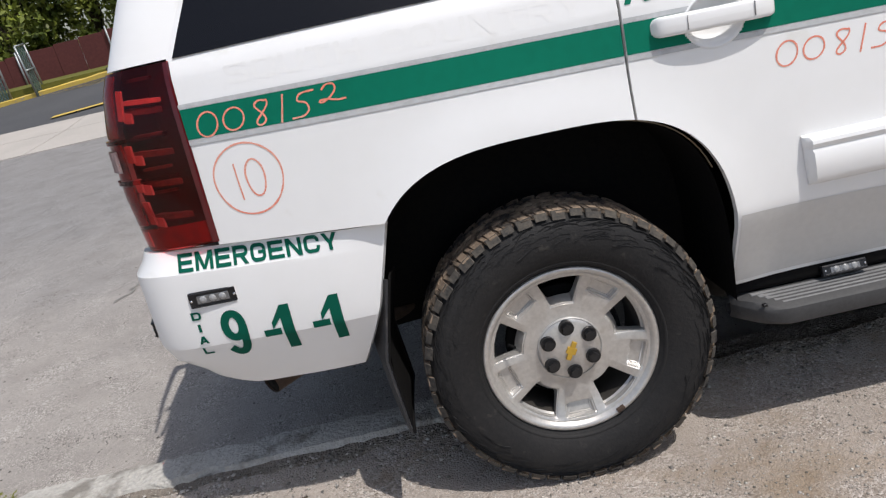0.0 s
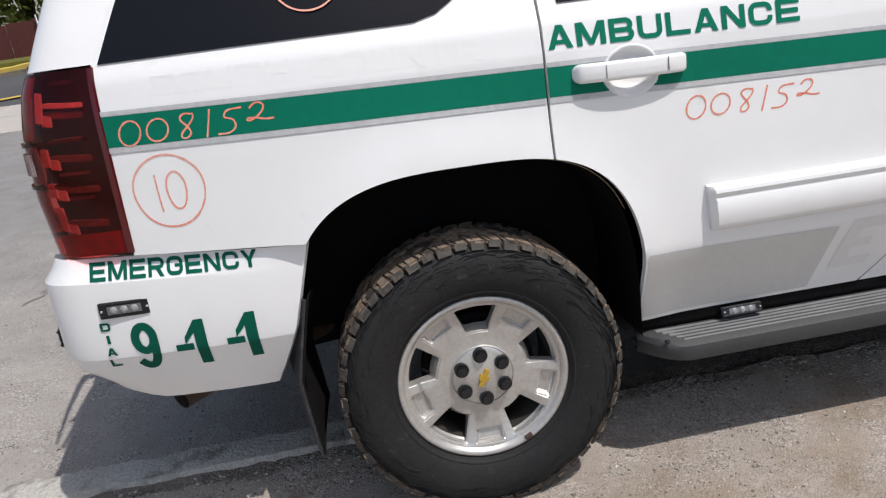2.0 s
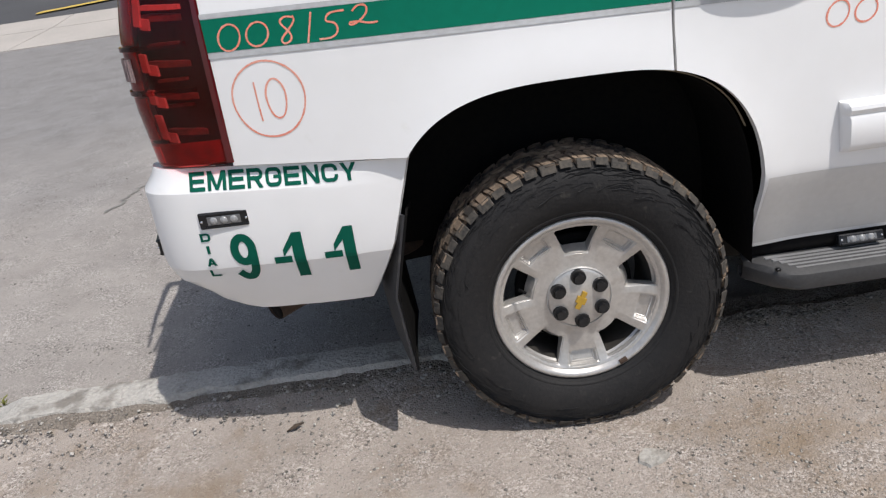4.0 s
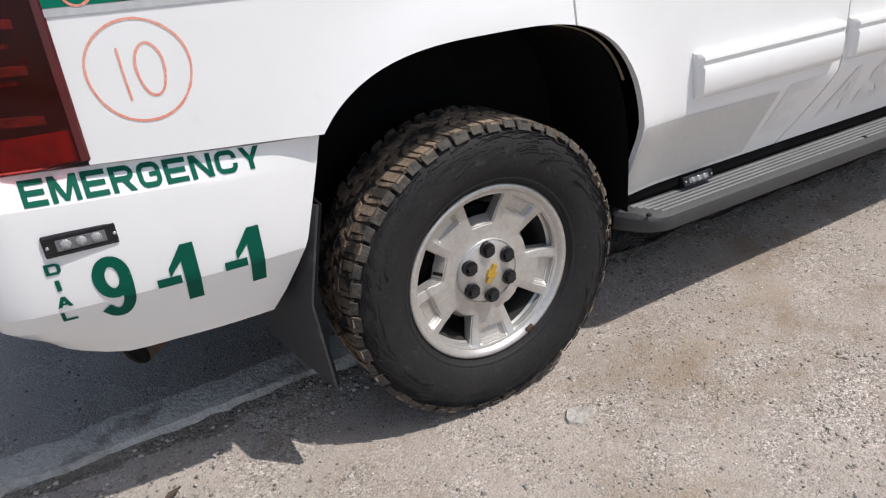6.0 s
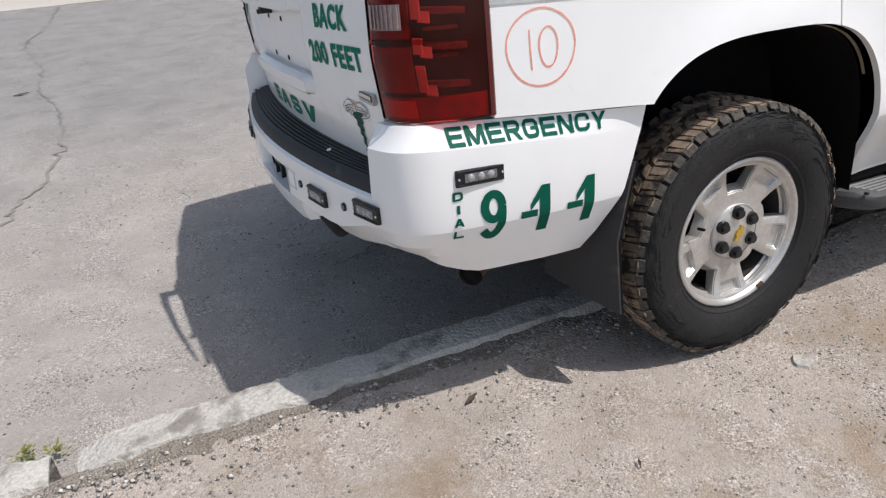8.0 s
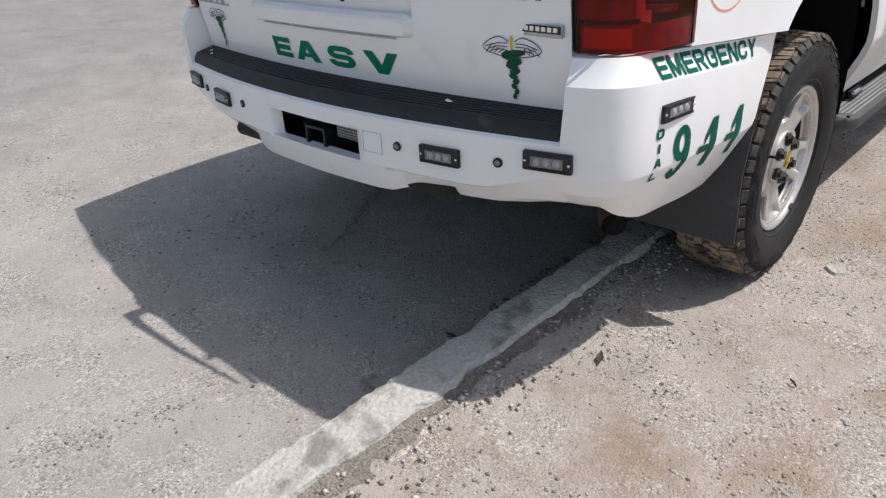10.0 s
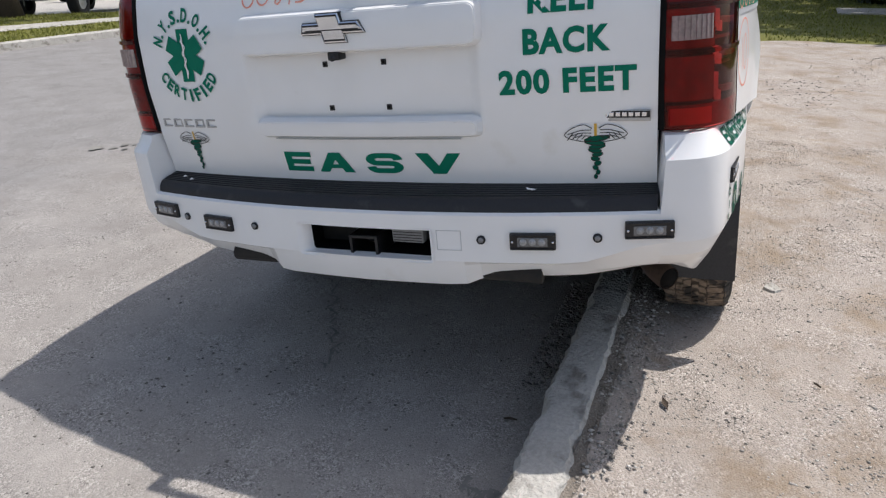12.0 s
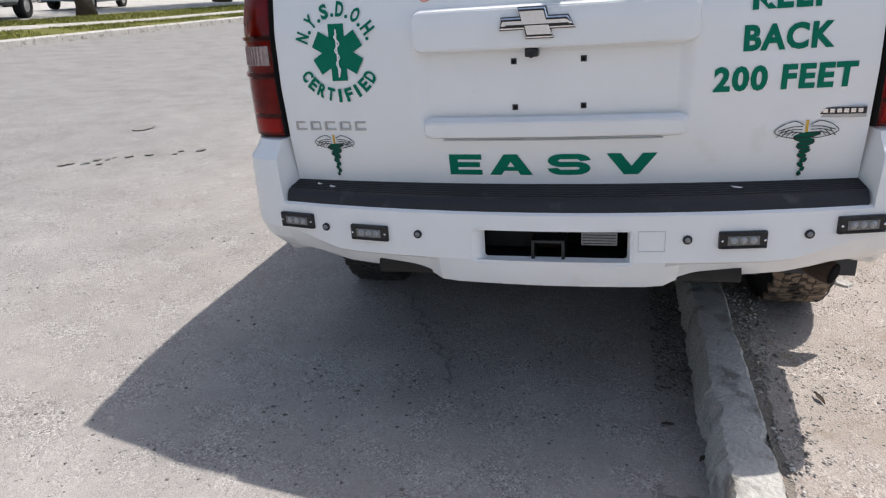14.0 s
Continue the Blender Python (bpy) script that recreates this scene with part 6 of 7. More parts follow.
stones("loose_gravel", 120000, -3.4, 2.8, -3.4, -.66, .0016, .0068, 5, PEBBLE, ground_height, "loose grey and tan gravel on the verge",
       lambda x, y: (.25 + .75 * (noise.noise((x * 2.2, y * 2.2, 9)) > -.05)) * (1 if y > -2.2 else .6), 6)
stones("pale_gravel", 14000, -3.2, 2.6, -3.0, -.66, .0016, .0070, 35, PALE_PEBBLE, ground_height, "scattered pale chips on the verge",
       lambda x, y: .3 + .7 * (noise.noise((x * 3.1, y * 3.1, 29)) > .0), 6)
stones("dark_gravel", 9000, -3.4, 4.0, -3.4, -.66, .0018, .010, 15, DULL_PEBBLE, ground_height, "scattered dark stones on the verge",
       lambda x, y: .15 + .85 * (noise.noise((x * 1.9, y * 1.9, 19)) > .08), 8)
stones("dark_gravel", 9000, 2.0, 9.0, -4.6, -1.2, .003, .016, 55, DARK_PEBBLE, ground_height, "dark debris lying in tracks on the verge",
       lambda x, y: .03 + .97 * (noise.noise((x * .5, y * 1.7, 31)) > .17), 4)


def on_dirt(x, y):
    return ground_height(x, y) + .007


def by_kerb(x, y):
    return math.exp(-((-.605 - y) / .11) ** 2) * (.35 + .65 * (noise.noise((x * 4, y * 4, 6)) > -.1))


stones("kerb_rubble", 9000, -2.4, 2.6, -.90, -.61, .0018, .0105, 8, PEBBLE, on_dirt, "small stones and dirt piled against the kerb", by_kerb, 4)
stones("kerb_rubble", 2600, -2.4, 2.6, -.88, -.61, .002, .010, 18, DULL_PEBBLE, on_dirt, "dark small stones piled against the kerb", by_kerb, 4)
stones("kerb_rubble", 1500, -2.4, .3, -.88, -.61, .002, .012, 48, PALE_PEBBLE, on_dirt, "pale small stones piled against the kerb", by_kerb, 3)
stones("road_grit", 42000, -4.0, 2.4, -.48, 4.0, .0013, .0062, 6, PEBBLE, ground_height, "loose grit scattered on the asphalt",
       lambda x, y: .12 + .88 * (noise.noise((x * 1.7, y * 1.7, 4)) > .16), 4)
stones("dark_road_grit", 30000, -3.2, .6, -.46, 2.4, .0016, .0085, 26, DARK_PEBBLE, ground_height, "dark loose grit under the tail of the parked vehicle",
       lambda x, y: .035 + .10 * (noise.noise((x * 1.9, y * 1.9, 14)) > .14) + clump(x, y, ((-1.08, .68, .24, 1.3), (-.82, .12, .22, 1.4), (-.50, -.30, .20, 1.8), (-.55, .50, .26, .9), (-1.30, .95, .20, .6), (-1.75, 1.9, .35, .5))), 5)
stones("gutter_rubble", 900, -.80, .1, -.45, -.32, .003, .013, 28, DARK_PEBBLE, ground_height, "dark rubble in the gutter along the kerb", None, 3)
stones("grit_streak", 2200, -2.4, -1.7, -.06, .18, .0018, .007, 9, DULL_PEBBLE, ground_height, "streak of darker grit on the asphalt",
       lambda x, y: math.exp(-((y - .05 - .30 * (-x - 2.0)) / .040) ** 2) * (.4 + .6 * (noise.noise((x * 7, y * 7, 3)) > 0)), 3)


# ---------------------------------------------------------------- far side of the road
def slab(name, corners, thick, material, label, category, seg=1, kind="structure"):
    """A flat slab over four corner points (counter-clockwise from above), thick downwards."""
    a, b, c, d = (np.array(q, float) for q in corners)
    pts = [[(1 - u) * ((1 - v) * a + v * d) + u * ((1 - v) * b + v * c) for v in np.linspace(0, 1, seg + 1)] for u in np.linspace(0, 1, seg + 1)]
    return part(name, sheet(pts, thick, out=(0, 0, -1)), material, None, label, kind=kind, category=category, smooth=False)


def lot_z(x, y):
    return .19 + max(0, y - 13.4) * .045 + max(-.25, min(.5, .06 * (x + 11.5))) * max(0, min(1, (y - 13.4) / 6.6))


# concrete apron in slabs, with joints between them
xs = [-40, -30, -22, -16, -11.5, -7.2, -4.2, -1.35]
for x0, x1 in zip(xs, xs[1:]):
    slab("apron_slab", ((x0 + .012, 10.3, .015), (x1 - .012, 10.3, .015), (x1 - .012, 12.19, .09), (x0 + .012, 12.19, .09)), .08, PALE_CONCRETE, "pale concrete driveway apron slab", "pavement")
    slab("apron_slab", ((x0 + .012, 12.215, .092), (x1 - .012, 12.215, .092), (x1 - .012, 13.4, .19), (x0 + .012, 13.4, .19)), .08, PALE_CONCRETE, "pale concrete driveway apron slab", "pavement")
pts = [[(x, y, lot_z(x, y)) for y in np.linspace(13.41, 20.2, 8)] for x in np.linspace(-45, -1.0, 16)]
part("parking_lot", sheet(pts, .1, out=(0, 0, -1)), DARK_ASPHALT, None, "dark asphalt parking lot rising from the road", kind="structure", category="pavement")


def painted_line(p, q, w, n=12):
    p, q = Vector(p), Vector(q)
    d = (q - p).normalized()
    s = Vector((-d.y, d.x)) * w / 2
    pts = []
    for t in np.linspace(0, 1, n).tolist():
        c = p + (q - p) * t
        j = .05 * noise.noise((t * 9, w, 3))
        pts.append([(c.x + s.x * k * (1 + j), c.y + s.y * k * (1 + j), lot_z(c.x, c.y) + .006) for k in (-1, 1)])
    return part("painted_line", grid(pts), YELLOW, None, "worn yellow line painted on the asphalt", kind="structure", category="road marking")


painted_line((-8.3, 14.25), (-4.8, 15.2), .85)
for k in range(5):
    painted_line((-10.8 + .42 * k, 19.3 - .15 * k), (-8.1 + .42 * k, 19.75 - .15 * k), .08)
# yellow kerb at the back of the lot
pts = []
for x in np.linspace(-30, -4, 60):
    z = lot_z(x, 20) + .14 + .02 * noise.noise((x * 2, 0, 4))
    y = 20.0 + .05 * noise.noise((x, 3, 0))
    pts.append([(x, y, z - .3), (x, y, z - .03), (x, y + .04, z), (x, y + .22, z), (x, y + .24, z - .3)])
part("yellow_kerb", sheet(pts, .02, out=(0, 0, -1)), YELLOW, None, "worn yellow painted kerb", kind="structure", category="kerb")
slab("far_verge", ((-45, 20.2, .30), (-2, 20.2, .95), (-2, 36, 1.0), (-45, 36, .5)), .2, SOIL, "rough grass behind the yellow kerb", "grass", 4)

# maroon wall of upright boards
def maroon_fence():
    root = thing("maroon_fence", "maroon painted board fence behind the parking lot", "fence")
    for k in range(30):
        x = -30 + .9 * k
        z = lot_z(x, 20) + .0
        part("board", box(x, x + .885, 24.0 + .02 * (k % 2), 24.05 + .02 * (k % 2), z - .3, z + 1.45, .008), MAROON, root, smooth=False)
    for x in (-17.0, -13.3, -10.0, -6.3):
        z = lot_z(x, 20)
        part("post", tube([(x, 23.9, z - .1), (x - .02, 23.9, z + 1.55)], .035, 8), FENCE_STEEL, root, "thin grey post")
    return root


maroon_fence()


def chain_panel(name, x0, x1, y, z0, h, label, turn=0.0, lean=0.0, sign=False):
    """A gate panel: steel tube frame, woven green slats, wire diamonds."""
    m = Matrix.Translation((x0, y, z0)) @ Matrix.Rotation(radians(turn), 4, "Z") @ Matrix.Rotation(radians(lean), 4, "Y")
    root = thing(name, label, "fence", m)
    w = x1 - x0
    for a, b in (((0, 0, 0), (0, 0, h)), ((w, 0, 0), (w, 0, h)), ((0, 0, .04), (w, 0, .04)), ((0, 0, h), (w, 0, h)), ((0, 0, h * .55), (w, 0, h * .55))):
        part("frame_tube", tube([a, b], .03, 8), FENCE_STEEL, root)
    n = max(2, int(w / .09))
    for k in range(n):
        x = .05 + (w - .1) * k / n
        part("slat", box(x, x + .055, .012, .018, .06, h * (.60 if w > 1 else .97)), FENCE_GREEN, root, smooth=False)
    vs, fs = [], []
    step = .11
    for k in range(int((w + h) / step)):
        for sgn in (1, -1):
            c = k * step
            p = [(c - t if sgn > 0 else w - c + t, t) for t in np.linspace(0, h, 12)]
            p = [q for q in p if 0 <= q[0] <= w]
            if len(p) < 2:
                continue
            i = len(vs)
            for q in (p[0], p[-1]):
                vs += [(q[0] - .006, -.004, q[1]), (q[0] + .006, -.004, q[1])]
            fs.append((i, i + 1, i + 3, i + 2))
    part("wire_mesh", (vs, fs), FENCE_STEEL, root, "wire diamonds", smooth=False, kind="stuff")
    if sign:
        s = part("sign", box(w * .62, w * .80, -.03, -.02, h * .30, h * .64, .004), FENCE_GREEN, root, "green and white sign", smooth=False)
        for k in range(5):
            part("sign_bar", box(w * .625, w * (.78 - .03 * (k % 3)), -.034, -.03, h * (.33 + .06 * k), h * (.365 + .06 * k)), SIGN_WHITE, s, smooth=False)
    return root


chain_panel("fence_gate", -14.6, -12.05, 20.05, .5, 1.62, "chain-link gate with green slats and a small sign", sign=True)
chain_panel("fence_gate", -17.2, -14.7, 20.05, .4, 1.62, "chain-link gate with green slats")
chain_panel("open_gate_leaf", -11.2, -10.78, 19.9, .42, 1.6, "narrow green slatted gate leaf standing open", turn=78, lean=-4)


def leaf_cloud(rng, clusters, per, size, squash=1.0):
    """Many small leaf quads in loose clusters: vertices and faces."""
    vs, fs = [], []
    for c, r in clusters:
        p = rng.normal(0, .45, (per, 3)) * r
        p[:, 2] *= squash
        for q in p:
            a = rng.normal(0, 1, 3)
            a /= np.linalg.norm(a)
            b = np.cross(a, rng.normal(0, 1, 3))
            b /= np.linalg.norm(b) + 1e-9
            s = size * rng.uniform(.6, 1.4)
            o = np.array(c) + q
            k = len(vs)
            vs += [o - a * s, o + b * s * .5, o + a * s, o - b * s * .5]
            fs.append((k, k + 1, k + 2, k + 3))
    return vs, fs


def tree(x, y, z, h, r, seed, label, per=60, leaf=.11, low=.28):
    rng = np.random.default_rng(seed)
    root = thing("tree", label, "tree", group="leafy trees")
    tr = .035 * h
    pts = [(x + .03 * k * rng.normal(), y + .03 * k * rng.normal(), z + h * .62 * k / 6) for k in range(7)]
    part("trunk", tube(pts, [tr * (1.35 if k == 0 else 1 - .11 * k) for k in range(7)], 10), BARK, root)
    cl = []
    for k in range(16):
        a, e = rng.uniform(0, math.tau), rng.uniform(.1, 1.1)
        s = np.array(pts[2 + k % 5])
        d = np.array((math.cos(a) * math.cos(e), math.sin(a) * math.cos(e), math.sin(e)))
        ln = r * rng.uniform(.6, 1.0)
        limb = [s, s + d * ln * .5 + (0, 0, .05 * ln), s + d * ln]
        part("limb", tube(limb, [tr * .45, tr * .28, tr * .1], 6), BARK, root)
    for k in range(int(44 * r)):
        a, u = rng.uniform(0, math.tau), rng.uniform(0, 1) ** .5
        zz = z + h * rng.uniform(low, 1.0)
        rr = r * u * math.sin(math.pi * min(.97, max(.1, (zz - z) / h))) ** .6
        cl.append(((x + rr * math.cos(a), y + rr * math.sin(a), zz), rng.uniform(.35, .75)))
    part("crown", leaf_cloud(rng, cl, per, leaf), LEAF, root, "yellow-green spring leaves", smooth=False)
    return root


for k, (x, y, h, r) in enumerate(((-21.5, 27.0, 6.5, 2.9), (-18.0, 28.0, 7.5, 3.0), (-14.8, 26.5, 6.5, 2.7), (-11.5, 27.5, 7.5, 2.9), (-8.2, 27.0, 6.5, 2.7))):
    tree(x, y, .5, h, r, 20 + k, "leafy tree with yellow-green foliage behind the fence", per=80, leaf=.13, low=.16)

# verge with kerb along the far side, beyond the driveway; it closes in on the road a little
FAR = Matrix.Translation((-1.25, 10.4, 0)) @ Matrix.Rotation(radians(-3), 4, "Z") @ Matrix.Translation((1.25, -11, 0))
pts = []
for x in np.linspace(-1.25, 90, 140):
    t = .13 * min(1, (x + 1.4) / .8) + .008 * noise.noise((x * 2, 5, 5))
    pts.append([(x, 10.98, -.1), (x, 11.0 + .02 * noise.noise((x * 3, 1, 1)), t - .02), (x, 11.03, t), (x, 11.15, t), (x, 11.17, -.1)])
part("far_kerb", sheet(pts, .02, out=(0, 0, -1)), CONCRETE, None, "concrete kerb of the far verge", kind="structure", category="kerb").matrix_basis = FAR


def verge_z(x, y):
    k = min(1, max(0, (x - 2) / 12))
    return .10 + (1 - k) * .04 * (y - 11.1) - k * .036 * (y - 11.1)


def verge(name, y0, y1, material, label, category, lift=0.0, x0=-1.2, x1=90):
    pts = [[(x, y, verge_z(x, y) + lift) for y in np.linspace(y0, y1, 6)] for x in list(np.linspace(x0, 20, 20)) + [26, 34, 45, 60, x1]]
    ob = part(name, sheet(pts, .15, out=(0, 0, -1)), material, None, label, kind="structure", category=category)
    ob.matrix_basis = FAR
    return ob


verge("far_grass", 11.17, 12.9, SOIL, "strip of grass beside the far kerb", "grass", x0=-.6)
verge("far_footpath", 12.92, 14.0, CONCRETE, "pale concrete footpath", "pavement", .01, x0=-1.2)
verge("far_lawn", 14.02, 18.0, SOIL, "rough lawn in front of the parked cars", "grass")
verge("car_park", 18.02, 60, CONCRETE, "pale concrete car park", "pavement", -.02)


def grass(name, n, area, zf, h, seed, label, clump=None):
    rng = np.random.default_rng(seed)
    x0, x1, y0, y1 = area
    vs, fs = [], []
    for i in range(n):
        x, y = rng.uniform(x0, x1), rng.uniform(y0, y1)
        if clump and noise.noise((x * .9, y * .9, seed)) < clump:
            continue
        a, hh = rng.uniform(0, math.tau), h * rng.uniform(.5, 1.3)
        w, z = .012, zf(x, y) - .005
        c, s = math.cos(a), math.sin(a)
        lx, ly = rng.normal(0, .4 * hh, 2)
        k = len(vs)
        vs += [(x - c * w, y - s * w, z), (x + c * w, y + s * w, z), (x + lx, y + ly, z + hh)]
        fs.append((k, k + 1, k + 2))
    return part(name, (vs, fs), GRASS, None, label, smooth=False, kind="stuff", category="grass")


grass("grass_blades", 12000, (-.5, 24, 11.2, 12.9), verge_z, .05, 3, "short patchy grass on the far verge", -.25).matrix_basis = FAR
grass("grass_blades", 18000, (-1, 32, 14.1, 17.9), verge_z, .06, 4, "rough lawn grass", -.3).matrix_basis = FAR
grass("grass_blades", 3000, (-22, -5, 20.25, 22), lambda x, y: lot_z(x, 20) + .1, .16, 5, "tufts of grass along the yellow kerb", -.1)

# street tree on the far lawn
rng = np.random.default_rng(77)
tr = thing("tree", "tall street tree with a dark bare trunk on the lawn", "tree", group="leafy trees")
part("trunk", tube([(17.55, 16.7, -.25), (17.5, 16.7, .2), (17.3, 16.85, 1.2), (17.2, 16.9, 3.2), (17.3, 16.9, 5.0)], [.36, .27, .24, .22, .19], 14), BARK, tr)
cl = [((17.3 + rng.normal(0, 2.4), 16.9 + rng.normal(0, 2.2), 6.8 + rng.normal(0, 1.2)), .8) for k in range(170)]
part("crown", leaf_cloud(rng, cl, 50, .12), LEAF, tr, "spring leaves", smooth=False)
for k in range(6):
    a = k * 1.05
    part("limb", tube([(17.3, 16.9, 4.6), (17.3 + 1.2 * math.cos(a), 16.9 + 1.2 * math.sin(a), 5.6), (17.3 + 2.4 * math.cos(a), 16.9 + 2.4 * math.sin(a), 6.4)], [.16, .10, .04], 7), BARK, tr)


for k, (x, y) in enumerate(((10.0, 15.9), (25.5, 16.4), (31.5, 15.8))):
    tree(x, y, 0, 9.0, 4.2, 90 + k, "broad street tree shading the lawn and the parked cars", per=60, leaf=.15, low=.45)

# ---------------------------------------------------------------- parked vehicles over the road
def road_wheel(parent, x, y, r, w, s):
    t = part("wheel", revolve([(r * .54, -.02), (r * .62, -.05), (r * .94, -.05), (r, -.02), (r, w), (r * .6, w)], (x, y, r), 28), RUBBER, parent)
    if s > 0:
        t.data.transform(Matrix.Translation((0, 2 * y, 0)) @ Matrix.Scale(-1, 4, (0, 1, 0)))
    d = part("rim", revolve([(0, -.03), (r * .16, -.035), (r * .26, -.005), (r * .44, -.01), (r * .52, -.03), (r * .55, .02)], (x, y, r), 24), ALLOY_DARK, t)
    if s > 0:
        d.data.transform(Matrix.Translation((0, 2 * y, 0)) @ Matrix.Scale(-1, 4, (0, 1, 0)))


def car_body(stations, half, wheel_x, wheel_r, z_sill):
    """Lofts a body from (x, z of belt, z of top, half-width factor) stations, arches cut into the flanks."""
    pts = []
    for x, zb, zt, k in stations:
        lo = z_sill
        for wx in wheel_x:
            d = abs(x - wx) / (wheel_r * 1.2)
            if d < 1:
                lo = max(lo, wheel_r + wheel_r * 1.18 * math.sqrt(1 - d * d))
        w = half * k
        tw = w * (.80 if zt > zb + .15 else .92)
        half_ring = [(-w * .93, lo), (-w, min(zb - .02, lo + .12)), (-w, (lo + zb) / 2 + .05), (-w * .97, zb), (-tw * 1.02, zb + (zt - zb) * .6), (-tw * .9, zt - .02), (-tw * .5, zt + .01), (0, zt + .015)]
        pts.append([(x, y, z) for y, z in half_ring] + [(x, -y, z) for y, z in half_ring[-2::-1]])
    return pts


def pickup(m):
    root = thing("pickup_truck", "weathered white pickup truck with a bed cap, parked across the road", "car", m)
    wx, r = (0.0, 3.45), .38
    xs = sorted(set([-1.15, -1.12, -.9] + [w + d * r * 1.2 for w in wx for d in (-1.01, -.97, -.8, -.5, 0, .5, .8, .97, 1.01)] + [.9, 1.5, 1.8, 2.3, 2.65, 2.85, 4.2, 4.4, 4.45]))
    st = []
    for x in xs:
        zt = float(np.interp(x, (-1.15, -1.1, 1.05, 1.2, 1.45, 2.1, 2.75, 4.2, 4.45), (1.75, 1.80, 1.80, 1.80, 1.86, 1.84, 1.20, 1.03, .80)))
        st.append((x, min(1.18, zt - .04), zt, 1.0 if x < 3.8 else .95))
    part("body", sheet(car_body(st, .98, wx, r, .48), .03, out=(0, 0, 1)), OFF_WHITE, root)
    for s in (1, -1):
        for a, b in (((-1.0, 1.22), (1.05, 1.72)), ((1.35, 1.24), (2.15, 1.74))):
            x0, z0 = a
            x1, z1 = b
            w = part("window", box(x0, x1, s * .80, s * .955, z0, z1, .03), GLASS, root, "dark side window")
        for w_ in wx:
            road_wheel(root, w_, s * .93, r, .24, s)
        part("handle", box(1.42, 1.56, s * .975, s * 1.0, 1.06, 1.10, .008), DARK_METAL, root, "black door handle")
        part("sill_guard", box(.6, 2.85, s * .86, s * .98, .42, .50, .02), DARK_METAL, root, "dark side step")
        part("mirror", box(2.2, 2.32, s * .98, s * 1.18, 1.20, 1.40, .03), DARK_METAL, root, "black door mirror")
    part("bumper", box(4.40, 4.58, -.95, .95, .45, .72, .04), CHROME, root, "chrome bumper")
    part("tail_bumper", box(-1.28, -1.12, -.92, .92, .48, .66, .04), CHROME, root, "chrome bumper")
    return root


def sedan(m, paint, label, mat_rear=None):
    root = thing("sedan_car", label, "car", m)
    wx, r = (0.0, 2.85), .33
    xs = sorted(set([-1.15, -1.1, -.9] + [w + d * r * 1.2 for w in wx for d in (-1.01, -.97, -.8, -.5, 0, .5, .8, .97, 1.01)] + [.6, 1.0, 1.5, 2.0, 3.5, 3.7, 3.78]))
    st = []
    for x in xs:
        zt = float(np.interp(x, (-1.15, -1.1, -.45, .35, 1.2, 1.7, 2.35, 3.5, 3.78), (.88, 1.00, 1.04, 1.40, 1.44, 1.40, 1.02, .90, .72)))
        st.append((x, min(.98, zt - .03), zt, 1.0 if -1 < x < 3.5 else .92))
    part("body", sheet(car_body(st, .90, wx, r, .30), .03, out=(0, 0, 1)), paint, root)
    for s in (1, -1):
        part("side_window", box(.25, 1.9, s * .70, s * .80, 1.06, 1.33, .03), GLASS, root, "dark side windows")
        for w_ in wx:
            road_wheel(root, w_, s * .86, r, .2, s)
        part("tail_light", box(-1.17, -1.10, s * .45, s * .82, .70, .86, .01), LENS_SMOKE, root, "dark tail light")
    part("rear_window", box(-.42, .28, -.62, .62, 1.10, 1.30, .02, Matrix.Translation((0, 0, .02))), GLASS, root, "rear window")
    part("rear_bumper", box(-1.25, -1.08, -.86, .86, .38, .60, .05), paint, root)
    part("plate_panel", box(-1.165, -1.12, -.30, .30, .68, .84, .01), STEP_GREY, root, "grey plate panel")
    return root


pickup(Matrix.Translation((12.9, 17.75, -.175)) @ Matrix.Rotation(radians(19), 4, "Z") @ Matrix.Rotation(radians(.9), 4, "Y"))
sedan(Matrix.Translation((23.6, 22.3, -.40)) @ Matrix.Rotation(radians(12), 4, "Z"), BLUE_PAINT, "pale blue sedan parked behind the street tree")
sedan(Matrix.Translation((29.0, 31.5, -.76)) @ Matrix.Rotation(radians(175), 4, "Z"), DARK_PAINT, "dark sedan parked before the shop front")


